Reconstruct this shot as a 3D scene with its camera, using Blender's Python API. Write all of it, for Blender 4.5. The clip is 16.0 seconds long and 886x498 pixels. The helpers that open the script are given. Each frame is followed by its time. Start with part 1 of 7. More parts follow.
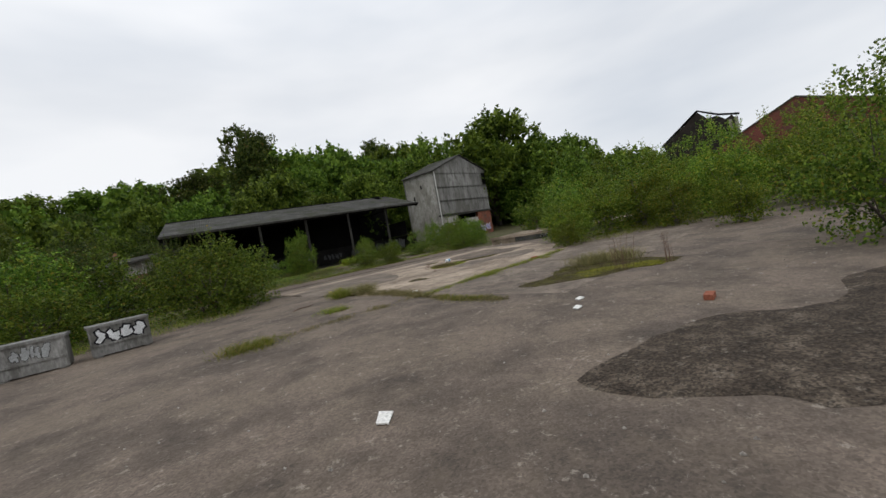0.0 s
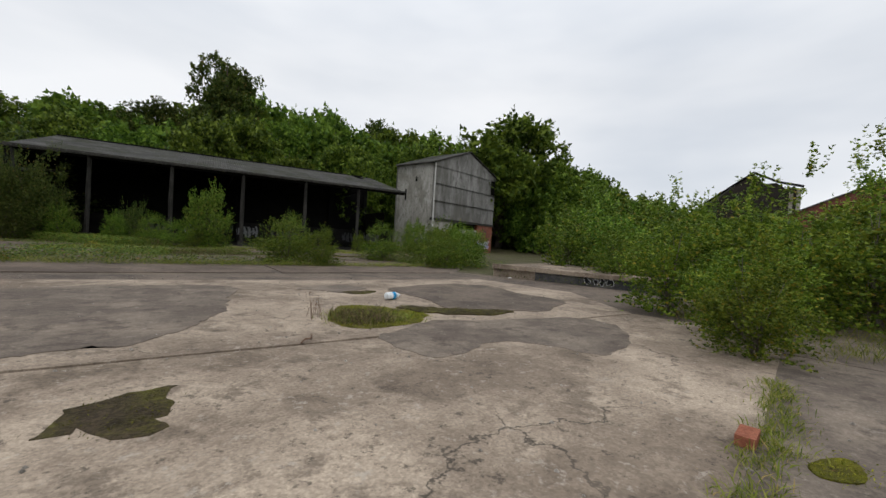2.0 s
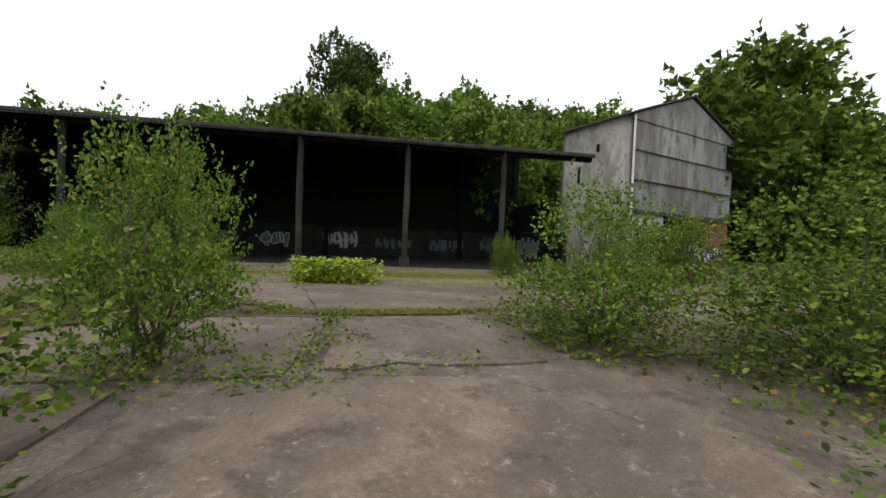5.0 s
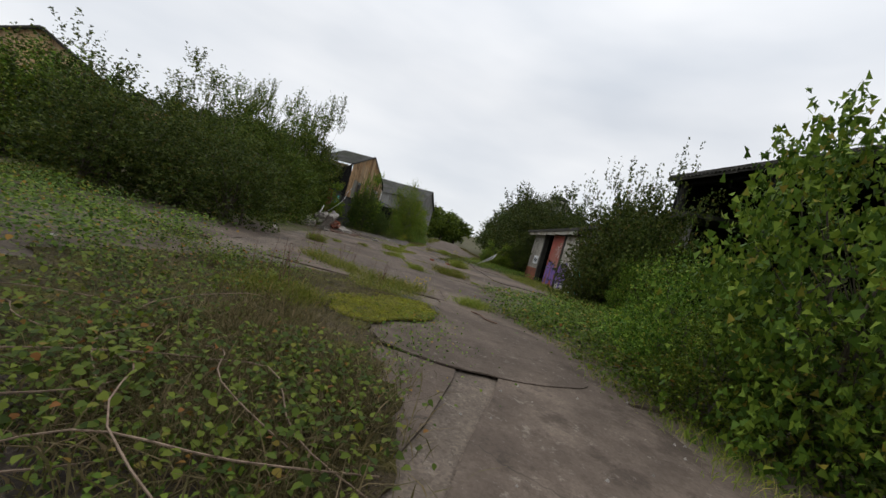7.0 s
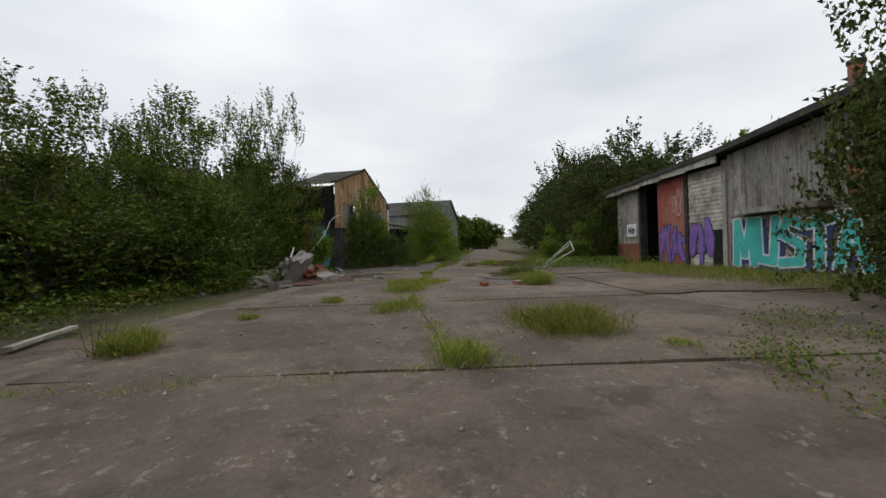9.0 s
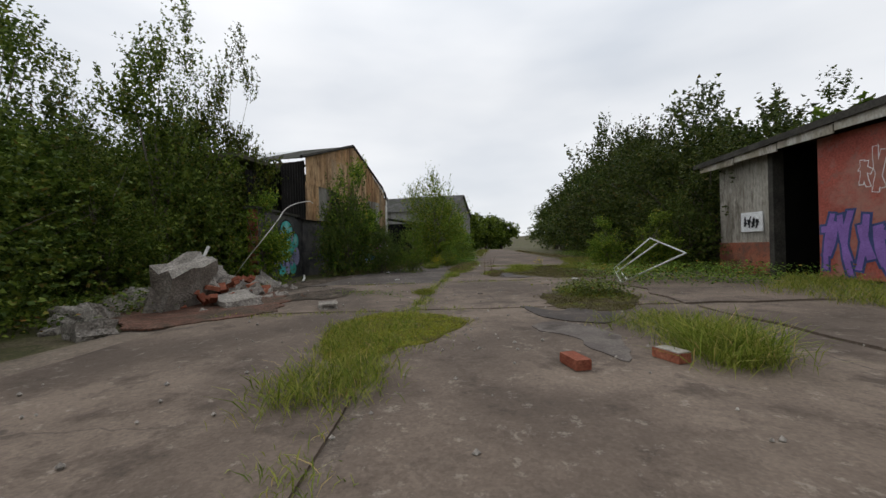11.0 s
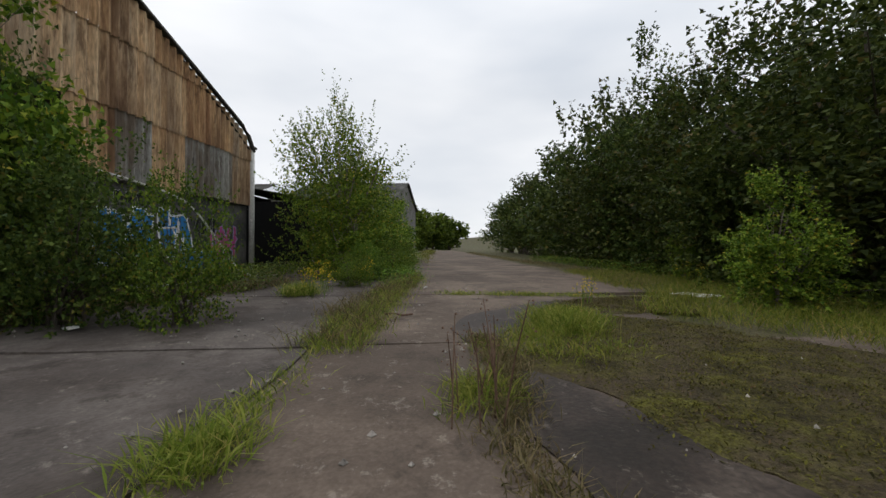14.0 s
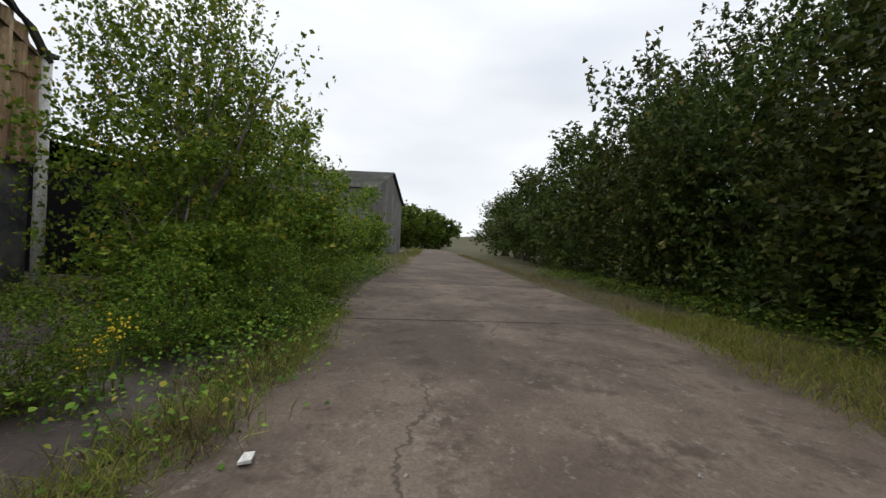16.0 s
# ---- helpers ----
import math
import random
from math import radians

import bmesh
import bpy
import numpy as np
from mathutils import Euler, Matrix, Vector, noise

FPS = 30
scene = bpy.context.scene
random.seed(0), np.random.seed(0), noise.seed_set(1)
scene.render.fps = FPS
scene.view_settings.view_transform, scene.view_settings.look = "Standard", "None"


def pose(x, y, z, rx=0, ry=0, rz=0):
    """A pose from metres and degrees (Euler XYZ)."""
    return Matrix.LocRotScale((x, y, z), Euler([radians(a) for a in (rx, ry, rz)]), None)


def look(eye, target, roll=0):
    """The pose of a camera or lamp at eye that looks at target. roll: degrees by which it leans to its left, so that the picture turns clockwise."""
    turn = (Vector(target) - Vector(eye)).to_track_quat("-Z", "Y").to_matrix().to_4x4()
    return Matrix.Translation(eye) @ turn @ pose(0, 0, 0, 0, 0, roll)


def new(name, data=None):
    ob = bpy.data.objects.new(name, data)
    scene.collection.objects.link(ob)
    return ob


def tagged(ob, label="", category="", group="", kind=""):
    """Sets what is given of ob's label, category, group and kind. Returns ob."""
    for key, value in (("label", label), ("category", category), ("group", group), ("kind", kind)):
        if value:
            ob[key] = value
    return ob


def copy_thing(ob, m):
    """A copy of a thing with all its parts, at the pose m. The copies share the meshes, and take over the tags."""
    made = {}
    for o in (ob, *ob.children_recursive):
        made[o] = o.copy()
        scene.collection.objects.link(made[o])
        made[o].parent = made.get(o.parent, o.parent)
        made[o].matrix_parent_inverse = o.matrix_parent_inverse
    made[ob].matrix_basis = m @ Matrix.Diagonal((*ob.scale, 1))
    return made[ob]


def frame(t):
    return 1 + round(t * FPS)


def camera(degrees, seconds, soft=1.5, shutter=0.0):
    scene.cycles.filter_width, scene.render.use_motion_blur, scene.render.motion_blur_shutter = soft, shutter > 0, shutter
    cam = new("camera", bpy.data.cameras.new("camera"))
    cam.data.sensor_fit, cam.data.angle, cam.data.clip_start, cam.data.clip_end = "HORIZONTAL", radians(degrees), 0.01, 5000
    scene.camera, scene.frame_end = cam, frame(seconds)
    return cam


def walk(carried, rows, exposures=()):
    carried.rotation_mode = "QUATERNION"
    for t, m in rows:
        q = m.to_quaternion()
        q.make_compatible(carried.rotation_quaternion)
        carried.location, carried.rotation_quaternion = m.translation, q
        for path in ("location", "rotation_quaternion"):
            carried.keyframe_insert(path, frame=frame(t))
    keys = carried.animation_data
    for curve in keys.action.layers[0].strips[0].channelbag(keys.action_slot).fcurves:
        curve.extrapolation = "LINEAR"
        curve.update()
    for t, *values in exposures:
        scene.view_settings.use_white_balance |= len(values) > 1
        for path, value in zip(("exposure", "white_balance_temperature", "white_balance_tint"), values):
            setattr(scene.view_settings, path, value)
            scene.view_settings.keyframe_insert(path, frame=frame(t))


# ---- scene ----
cam = camera(96.0, 16.0)
PATH = [
    (0, (-8.818, -25.262, 1.421), (-7.847, -23.516, 1.333), -10.4),
    (0.5, (-7.586, -22.852, 1.315), (-6.457, -21.202, 1.263), -7.9),
    (1, (-6.108, -20.781, 1.285), (-4.994, -19.121, 1.221), -1.8),
    (1.5, (-4.614, -18.736, 1.242), (-3.553, -17.042, 1.178), 3.0),
    (2, (-3.132, -16.725, 1.168), (-2.118, -15.002, 1.127), 3.4),
    (2.5, (-1.771, -14.586, 1.173), (-0.845, -12.813, 1.179), 3.5),
    (3, (-0.624, -12.471, 1.171), (0.118, -10.614, 1.173), 5.0),
    (3.2, (-0.204, -11.537, 1.171), (0.452, -9.648, 1.167), 5.9),
    (5.3, (1.828, -1.042, 1.128), (2.03, 0.948, 1.09), 1.6),
    (5.5, (1.866, -0.11, 1.122), (1.816, 1.889, 1.125), 4.9),
    (5.6, (1.837, 0.405, 1.108), (1.595, 2.39, 1.124), 7.7),
    (5.8, (1.656, 1.407, 1.07), (0.953, 3.278, 1.12), 13.6),
    (6, (1.34, 2.143, 1.041), (0.239, 3.812, 1.097), 17.5),
    (6.2, (1.212, 2.746, 1.041), (-0.281, 4.077, 1.078), 18.9),
    (6.5, (0.693, 3.453, 1.076), (-1.121, 4.297, 1.072), 20.0),
    (7, (-0.692, 4.315, 1.028), (-2.661, 4.658, 0.972), 15.5),
    (7.5, (-2.53, 4.59, 0.884), (-4.493, 4.966, 0.815), 4.3),
    (8, (-4.455, 4.762, 0.83), (-6.429, 5.079, 0.813), -2.9),
    (8.5, (-6.395, 4.992, 0.822), (-8.383, 5.207, 0.816), -2.2),
    (9, (-8.229, 5.216, 0.817), (-10.222, 5.387, 0.811), -1.9),
    (11.3, (-14.345, 5.737, 0.832), (-16.342, 5.848, 0.825), -1.6),
    (11.5, (-15.057, 5.767, 0.819), (-17.051, 5.918, 0.812), -2.2),
    (12, (-16.821, 5.863, 0.78), (-18.802, 6.136, 0.766), -3.9),
    (12.5, (-18.46, 6.092, 0.752), (-20.429, 6.438, 0.736), -4.3),
    (13, (-19.998, 6.312, 0.721), (-21.962, 6.692, 0.713), -3.2),
    (13.5, (-21.187, 6.602, 0.773), (-23.149, 6.99, 0.759), -0.4),
    (14, (-22.66, 7.074, 0.772), (-24.624, 7.453, 0.762), 0.3),
    (14.5, (-24.157, 7.45, 0.786), (-26.12, 7.832, 0.779), 0.3),
    (15, (-25.62, 7.813, 0.909), (-27.581, 8.204, 0.899), 1.3),
    (15.5, (-26.723, 8.185, 1.022), (-28.682, 8.587, 1.01), 2.7),
    (16, (-27.7, 8.53, 1.06), (-29.655, 8.95, 1.04), 3.2),
]
walk(cam, [(t, look(e, g, r)) for t, e, g, r in PATH], [(0, -0.03), (1.5, 0.0), (2.5, -0.08), (3.2, -0.15), (5.3, 0.7), (5.9, 0.42), (6.5, 0.08), (7.2, -0.03), (14.8, 0.03), (16, 0.16)])


# ---- world and light: an overcast day ----
world = bpy.data.worlds.new("overcast")
scene.world = world
world.use_nodes = True
wn, wl = world.node_tree.nodes, world.node_tree.links
wn.clear()
w_out = wn.new("ShaderNodeOutputWorld")
w_sky = wn.new("ShaderNodeTexSky")
w_sky.sky_type, w_sky.sun_disc = "NISHITA", False
w_sky.sun_elevation, w_sky.sun_rotation = radians(48), radians(200)
w_b1 = wn.new("ShaderNodeBackground")
w_b1.inputs["Strength"].default_value = 0.1
wl.new(w_sky.outputs["Color"], w_b1.inputs["Color"])
w_co = wn.new("ShaderNodeTexCoord")
w_mp = wn.new("ShaderNodeMapping")
w_mp.inputs["Scale"].default_value = (1.0, 1.0, 3.2)
w_no = wn.new("ShaderNodeTexNoise")
w_no.inputs["Scale"].default_value, w_no.inputs["Detail"].default_value = 1.7, 4.0
w_no.inputs["Roughness"].default_value = 0.45
w_ra = wn.new("ShaderNodeValToRGB")
w_ra.color_ramp.elements[0].position, w_ra.color_ramp.elements[0].color = 0.3, (0.66, 0.70, 0.76, 1)
w_ra.color_ramp.elements[1].position, w_ra.color_ramp.elements[1].color = 0.66, (0.92, 0.93, 0.95, 1)
w_b2 = wn.new("ShaderNodeBackground")
w_b2.inputs["Strength"].default_value = 1.06
w_mx = wn.new("ShaderNodeMixShader")
w_mx.inputs["Fac"].default_value = 0.93
wl.new(w_co.outputs["Generated"], w_mp.inputs["Vector"])
wl.new(w_mp.outputs["Vector"], w_no.inputs["Vector"])
wl.new(w_no.outputs["Fac"], w_ra.inputs["Fac"])
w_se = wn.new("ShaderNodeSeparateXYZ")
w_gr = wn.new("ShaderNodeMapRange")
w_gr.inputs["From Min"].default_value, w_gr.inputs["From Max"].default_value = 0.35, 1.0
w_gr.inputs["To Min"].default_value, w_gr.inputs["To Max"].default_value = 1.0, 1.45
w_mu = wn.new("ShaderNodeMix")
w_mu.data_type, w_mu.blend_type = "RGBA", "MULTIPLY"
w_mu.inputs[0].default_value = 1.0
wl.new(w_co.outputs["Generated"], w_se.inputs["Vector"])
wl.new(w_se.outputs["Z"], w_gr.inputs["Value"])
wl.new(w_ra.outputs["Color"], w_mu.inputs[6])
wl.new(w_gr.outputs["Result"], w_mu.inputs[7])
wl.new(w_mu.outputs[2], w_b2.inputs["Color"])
wl.new(w_b1.outputs["Background"], w_mx.inputs[1])
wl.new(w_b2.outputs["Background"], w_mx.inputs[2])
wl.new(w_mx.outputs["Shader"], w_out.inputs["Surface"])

sun = new("sun", bpy.data.lights.new("sun", "SUN"))
sun.data.energy, sun.data.angle, sun.data.color = 0.5, radians(40), (1.0, 0.97, 0.92)
sun.matrix_world = look((0, 0, 60), (9, 20, 30))


# ---- materials ----
def material(name, stops, scale=3.0, fine=40.0, rough=0.85, bump=0.25, metal=0.0, stain=None, stain_scale=0.6,
             per_object=0.0, per_island=0.0, stretch=(1, 1, 1), detail=6.0, spec=0.18, crack=0.0, grit=0.0, bump_dist=0.02, grain=(0.62, 1.3), specks=0.0):
    """A weathered surface: a ramp of colours over noise, grain, stains, wear and relief."""
    m = bpy.data.materials.new(name)
    m.use_nodes = True
    n, k = m.node_tree.nodes, m.node_tree.links
    p = n["Principled BSDF"]
    co = n.new("ShaderNodeTexCoord")
    mp = n.new("ShaderNodeMapping")
    mp.inputs["Scale"].default_value = stretch
    geo = n.new("ShaderNodeNewGeometry")
    k.new(geo.outputs["Position"], mp.inputs["Vector"])
    n1 = n.new("ShaderNodeTexNoise")
    n1.inputs["Scale"].default_value, n1.inputs["Detail"].default_value, n1.inputs["Roughness"].default_value = scale, detail, 0.65
    k.new(mp.outputs["Vector"], n1.inputs["Vector"])
    ramp = n.new("ShaderNodeValToRGB")
    while len(ramp.color_ramp.elements) < len(stops):
        ramp.color_ramp.elements.new(0.5)
    for e, (pos, c) in zip(ramp.color_ramp.elements, stops):
        e.position, e.color = pos, (*c, 1)
    fac = n1.outputs["Fac"]
    for amount, node, out in ((per_object, "ShaderNodeObjectInfo", "Random"), (per_island, "ShaderNodeNewGeometry", "Random Per Island")):
        if amount:
            src = n.new(node)
            mr = n.new("ShaderNodeMapRange")
            mr.inputs["To Min"].default_value, mr.inputs["To Max"].default_value = -amount, amount
            k.new(src.outputs[out], mr.inputs["Value"])
            ad = n.new("ShaderNodeMath")
            ad.operation = "ADD"
            k.new(fac, ad.inputs[0])
            k.new(mr.outputs["Result"], ad.inputs[1])
            fac = ad.outputs["Value"]
    k.new(fac, ramp.inputs["Fac"])
    colour = ramp.outputs["Color"]
    n2 = n.new("ShaderNodeTexNoise")
    n2.inputs["Scale"].default_value, n2.inputs["Detail"].default_value = fine, 5.0
    k.new(mp.outputs["Vector"], n2.inputs["Vector"])

    def blend(kind, factor_socket, factor, a, b):
        x = n.new("ShaderNodeMix")
        x.data_type, x.blend_type = "RGBA", kind
        if factor_socket is None:
            x.inputs[0].default_value = factor
        else:
            k.new(factor_socket, x.inputs[0])
        k.new(a, x.inputs[6])
        if isinstance(b, tuple):
            x.inputs[7].default_value = (*b, 1)
        else:
            k.new(b, x.inputs[7])
        return x.outputs[2]

    g = n.new("ShaderNodeMapRange")
    g.inputs["From Min"].default_value, g.inputs["From Max"].default_value = 0.25, 0.75
    g.inputs["To Min"].default_value, g.inputs["To Max"].default_value = grain
    k.new(n2.outputs["Fac"], g.inputs["Value"])
    colour = blend("MULTIPLY", None, 1.0, colour, g.outputs["Result"])
    if stain:
        n3 = n.new("ShaderNodeTexNoise")
        n3.inputs["Scale"].default_value, n3.inputs["Detail"].default_value = stain_scale, 8.0
        n3.inputs["Roughness"].default_value = 0.7
        k.new(mp.outputs["Vector"], n3.inputs["Vector"])
        s = n.new("ShaderNodeMapRange")
        s.inputs["From Min"].default_value, s.inputs["From Max"].default_value = 0.47, 0.6
        s.inputs["To Max"].default_value = 0.85
        k.new(n3.outputs["Fac"], s.inputs["Value"])
        colour = blend("MIX", s.outputs["Result"], 0, colour, stain)
        n5 = n.new("ShaderNodeTexNoise")
        n5.inputs["Scale"].default_value, n5.inputs["Detail"].default_value = stain_scale * 4.3, 7.0
        n5.inputs["Roughness"].default_value = 0.72
        k.new(mp.outputs["Vector"], n5.inputs["Vector"])
        s5 = n.new("ShaderNodeMapRange")
        s5.inputs["From Min"].default_value, s5.inputs["From Max"].default_value = 0.53, 0.62
        s5.inputs["To Max"].default_value = 0.7
        k.new(n5.outputs["Fac"], s5.inputs["Value"])
        colour = blend("MIX", s5.outputs["Result"], 0, colour, tuple(v * 0.7 for v in stain))
    height = n2.outputs["Fac"]
    if grit:
        v = n.new("ShaderNodeTexVoronoi")
        v.inputs["Scale"].default_value = 55.0
        k.new(geo.outputs["Position"], v.inputs["Vector"])
        sep = n.new("ShaderNodeSeparateColor")
        k.new(v.outputs["Color"], sep.inputs["Color"])
        s = n.new("ShaderNodeMapRange")
        s.inputs["To Min"].default_value, s.inputs["To Max"].default_value = 1 - grit, 1 + grit
        k.new(sep.outputs["Red"], s.inputs["Value"])
        colour = blend("MULTIPLY", None, 1.0, colour, s.outputs["Result"])
    if specks:
        n6 = n.new("ShaderNodeTexNoise")
        n6.inputs["Scale"].default_value, n6.inputs["Detail"].default_value, n6.inputs["Roughness"].default_value = 9.0, 8.0, 0.8
        k.new(geo.outputs["Position"], n6.inputs["Vector"])
        for lo, hi, tone in ((0.565, 0.63, (0.05, 0.043, 0.035)), (0.425, 0.36, (0.42, 0.37, 0.31))):
            s6 = n.new("ShaderNodeMapRange")
            s6.inputs["From Min"].default_value, s6.inputs["From Max"].default_value = lo, hi
            s6.inputs["To Max"].default_value = specks
            k.new(n6.outputs["Fac"], s6.inputs["Value"])
            colour = blend("MIX", s6.outputs["Result"], 0, colour, tone)
    if crack:
        wob = n.new("ShaderNodeVectorMath")
        wob.operation = "MULTIPLY_ADD"
        wob.inputs[1].default_value = (1.1, 1.1, 1.1)
        k.new(n1.outputs["Color"], wob.inputs[0])
        k.new(geo.outputs["Position"], wob.inputs[2])
        v = n.new("ShaderNodeTexVoronoi")
        v.feature = "DISTANCE_TO_EDGE"
        v.inputs["Scale"].default_value = 0.42
        k.new(wob.outputs["Vector"], v.inputs["Vector"])
        s = n.new("ShaderNodeMapRange")
        s.inputs["From Min"].default_value, s.inputs["From Max"].default_value = 0.0012, 0.006
        s.inputs["To Min"].default_value, s.inputs["To Max"].default_value = crack, 0.0
        k.new(v.outputs["Distance"], s.inputs["Value"])
        n4 = n.new("ShaderNodeTexNoise")
        n4.inputs["Scale"].default_value, n4.inputs["Detail"].default_value = 0.55, 3.0
        k.new(geo.outputs["Position"], n4.inputs["Vector"])
        s4 = n.new("ShaderNodeMapRange")
        s4.inputs["From Min"].default_value, s4.inputs["From Max"].default_value = 0.5, 0.6
        k.new(n4.outputs["Fac"], s4.inputs["Value"])
        mu = n.new("ShaderNodeMath")
        mu.operation = "MULTIPLY"
        k.new(s.outputs["Result"], mu.inputs[0])
        k.new(s4.outputs["Result"], mu.inputs[1])
        colour = blend("MIX", mu.outputs["Value"], 0, colour, (0.045, 0.04, 0.033))
    k.new(colour, p.inputs["Base Color"])
    p.inputs["Metallic"].default_value = metal
    p.inputs["Specular IOR Level"].default_value = spec
    r = n.new("ShaderNodeMapRange")
    r.inputs["To Min"].default_value, r.inputs["To Max"].default_value = rough - 0.12, min(1.0, rough + 0.12)
    k.new(n1.outputs["Fac"], r.inputs["Value"])
    k.new(r.outputs["Result"], p.inputs["Roughness"])
    if bump:
        b = n.new("ShaderNodeBump")
        b.inputs["Strength"].default_value, b.inputs["Distance"].default_value = bump, bump_dist
        k.new(height, b.inputs["Height"])
        k.new(b.outputs["Normal"], p.inputs["Normal"])
    return m


def leaf_material(name, dark, mid, light, odd=None, through_light=0.3):
    """Leaves: a colour for each leaf, a shift for each plant, and light shining through."""
    m = bpy.data.materials.new(name)
    m.use_nodes = True
    n, k = m.node_tree.nodes, m.node_tree.links
    p, out = n["Principled BSDF"], n["Material Output"]
    geo = n.new("ShaderNodeNewGeometry")
    info = n.new("ShaderNodeObjectInfo")
    ramp = n.new("ShaderNodeValToRGB")
    stops = [(0.0, dark), (0.45, mid), (0.93, light)] + ([(0.985, odd)] if odd else [])
    while len(ramp.color_ramp.elements) < len(stops):
        ramp.color_ramp.elements.new(0.5)
    for e, (pos, c) in zip(ramp.color_ramp.elements, stops):
        e.position, e.color = pos, (*c, 1)
    k.new(geo.outputs["Random Per Island"], ramp.inputs["Fac"])
    hs = n.new("ShaderNodeHueSaturation")
    mr = n.new("ShaderNodeMapRange")
    mr.inputs["To Min"].default_value, mr.inputs["To Max"].default_value = 0.75, 1.25
    k.new(info.outputs["Random"], mr.inputs["Value"])
    k.new(mr.outputs["Result"], hs.inputs["Value"])
    mh = n.new("ShaderNodeMapRange")
    mh.inputs["To Min"].default_value, mh.inputs["To Max"].default_value = 0.485, 0.515
    k.new(info.outputs["Random"], mh.inputs["Value"])
    k.new(mh.outputs["Result"], hs.inputs["Hue"])
    k.new(ramp.outputs["Color"], hs.inputs["Color"])
    k.new(hs.outputs["Color"], p.inputs["Base Color"])
    p.inputs["Roughness"].default_value = 0.55
    p.inputs["Specular IOR Level"].default_value = 0.12
    tr = n.new("ShaderNodeBsdfTranslucent")
    k.new(hs.outputs["Color"], tr.inputs["Color"])
    mx = n.new("ShaderNodeMixShader")
    mx.inputs["Fac"].default_value = through_light
    k.new(p.outputs["BSDF"], mx.inputs[1])
    k.new(tr.outputs["BSDF"], mx.inputs[2])
    k.new(mx.outputs["Shader"], out.inputs["Surface"])
    return m


M = {}
M["soil"] = material("soil", [(0.3, (0.060, 0.048, 0.030)), (0.5, (0.100, 0.085, 0.051)), (0.7, (0.075, 0.081, 0.025))], 1.2, 30, 0.95, 0.6, stain=(0.050, 0.057, 0.013), stain_scale=0.4, grit=0.35)
M["yard"] = material("yard concrete", [(0.38, (0.161, 0.125, 0.093)), (0.44, (0.275, 0.218, 0.166)), (0.61, (0.445, 0.362, 0.278))], 0.9, 60, 0.9, 0.35, stain=(0.180, 0.140, 0.106), stain_scale=0.42, per_object=0.03, crack=0.8, grit=0.16, grain=(0.75, 1.17), specks=0.7)
M["road"] = material("road concrete", [(0.38, (0.090, 0.069, 0.054)), (0.5, (0.138, 0.106, 0.083)), (0.61, (0.180, 0.140, 0.110))], 0.55, 60, 0.9, 0.3, stain=(0.086, 0.066, 0.052), stain_scale=0.5, per_object=0.06, crack=0.7, grit=0.1, grain=(0.82, 1.13), specks=0.3)
M["asphalt"] = material("old asphalt", [(0.38, (0.082, 0.066, 0.054)), (0.5, (0.123, 0.098, 0.079)), (0.61, (0.171, 0.135, 0.109))], 0.9, 70, 0.92, 0.45, stain=(0.173, 0.138, 0.107), stain_scale=0.6, grit=0.2, grain=(0.76, 1.18), specks=0.45)
M["screed"] = material("worn grey screed", [(0.38, (0.127, 0.103, 0.083)), (0.5, (0.175, 0.143, 0.115)), (0.61, (0.237, 0.194, 0.153))], 1.1, 60, 0.9, 0.35, stain=(0.114, 0.090, 0.074), stain_scale=0.9, grit=0.12, grain=(0.82, 1.13), specks=0.35)
M["brickdust"] = material("brick dust and crumbs", [(0.3, (0.07, 0.035, 0.025)), (0.5, (0.13, 0.065, 0.045)), (0.7, (0.17, 0.11, 0.085))], 3.0, 60, 0.95, 0.8, stain=(0.06, 0.05, 0.035), stain_scale=1.1, grit=0.5)
M["darkroad"] = material("dark worn asphalt", [(0.38, (0.064, 0.055, 0.049)), (0.5, (0.098, 0.083, 0.074)), (0.61, (0.140, 0.120, 0.106))], 0.9, 50, 0.85, 0.35, stain=(0.060, 0.048, 0.041), stain_scale=0.6, grit=0.1, grain=(0.82, 1.13), specks=0.25)
M["mossdark"] = material("dark moss and soil", [(0.3, (0.033, 0.025, 0.013)), (0.48, (0.077, 0.065, 0.022)), (0.66, (0.144, 0.138, 0.027))], 4.5, 70, 0.95, 1.0, stain=(0.094, 0.070, 0.045), stain_scale=1.6, bump_dist=0.05, grit=0.3)
M["wet"] = material("damp concrete", [(0.38, (0.022, 0.017, 0.013)), (0.5, (0.039, 0.029, 0.023)), (0.61, (0.071, 0.055, 0.044))], 1.6, 40, 0.65, 0.25, grit=0.15, specks=0.2)
M["gravel"] = material("loose gravel and crumbled asphalt", [(0.3, (0.03, 0.023, 0.017)), (0.5, (0.06, 0.046, 0.034)), (0.7, (0.13, 0.105, 0.08))], 4.0, 60, 0.95, 0.8, grit=0.6, specks=0.3)
M["moss"] = material("moss", [(0.3, (0.09, 0.088, 0.011)), (0.48, (0.185, 0.185, 0.016)), (0.7, (0.32, 0.3, 0.026))], 6.0, 110, 0.95, 1.0, stain=(0.10, 0.082, 0.03), stain_scale=2.6, bump_dist=0.05)
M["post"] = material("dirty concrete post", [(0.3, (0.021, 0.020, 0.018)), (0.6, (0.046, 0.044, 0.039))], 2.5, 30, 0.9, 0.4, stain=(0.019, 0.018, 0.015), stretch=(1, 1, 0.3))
# Near-black colour: the shade of unlit interiors is put into it.
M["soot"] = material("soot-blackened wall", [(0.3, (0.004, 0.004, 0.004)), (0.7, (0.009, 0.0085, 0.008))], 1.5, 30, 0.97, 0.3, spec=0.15)
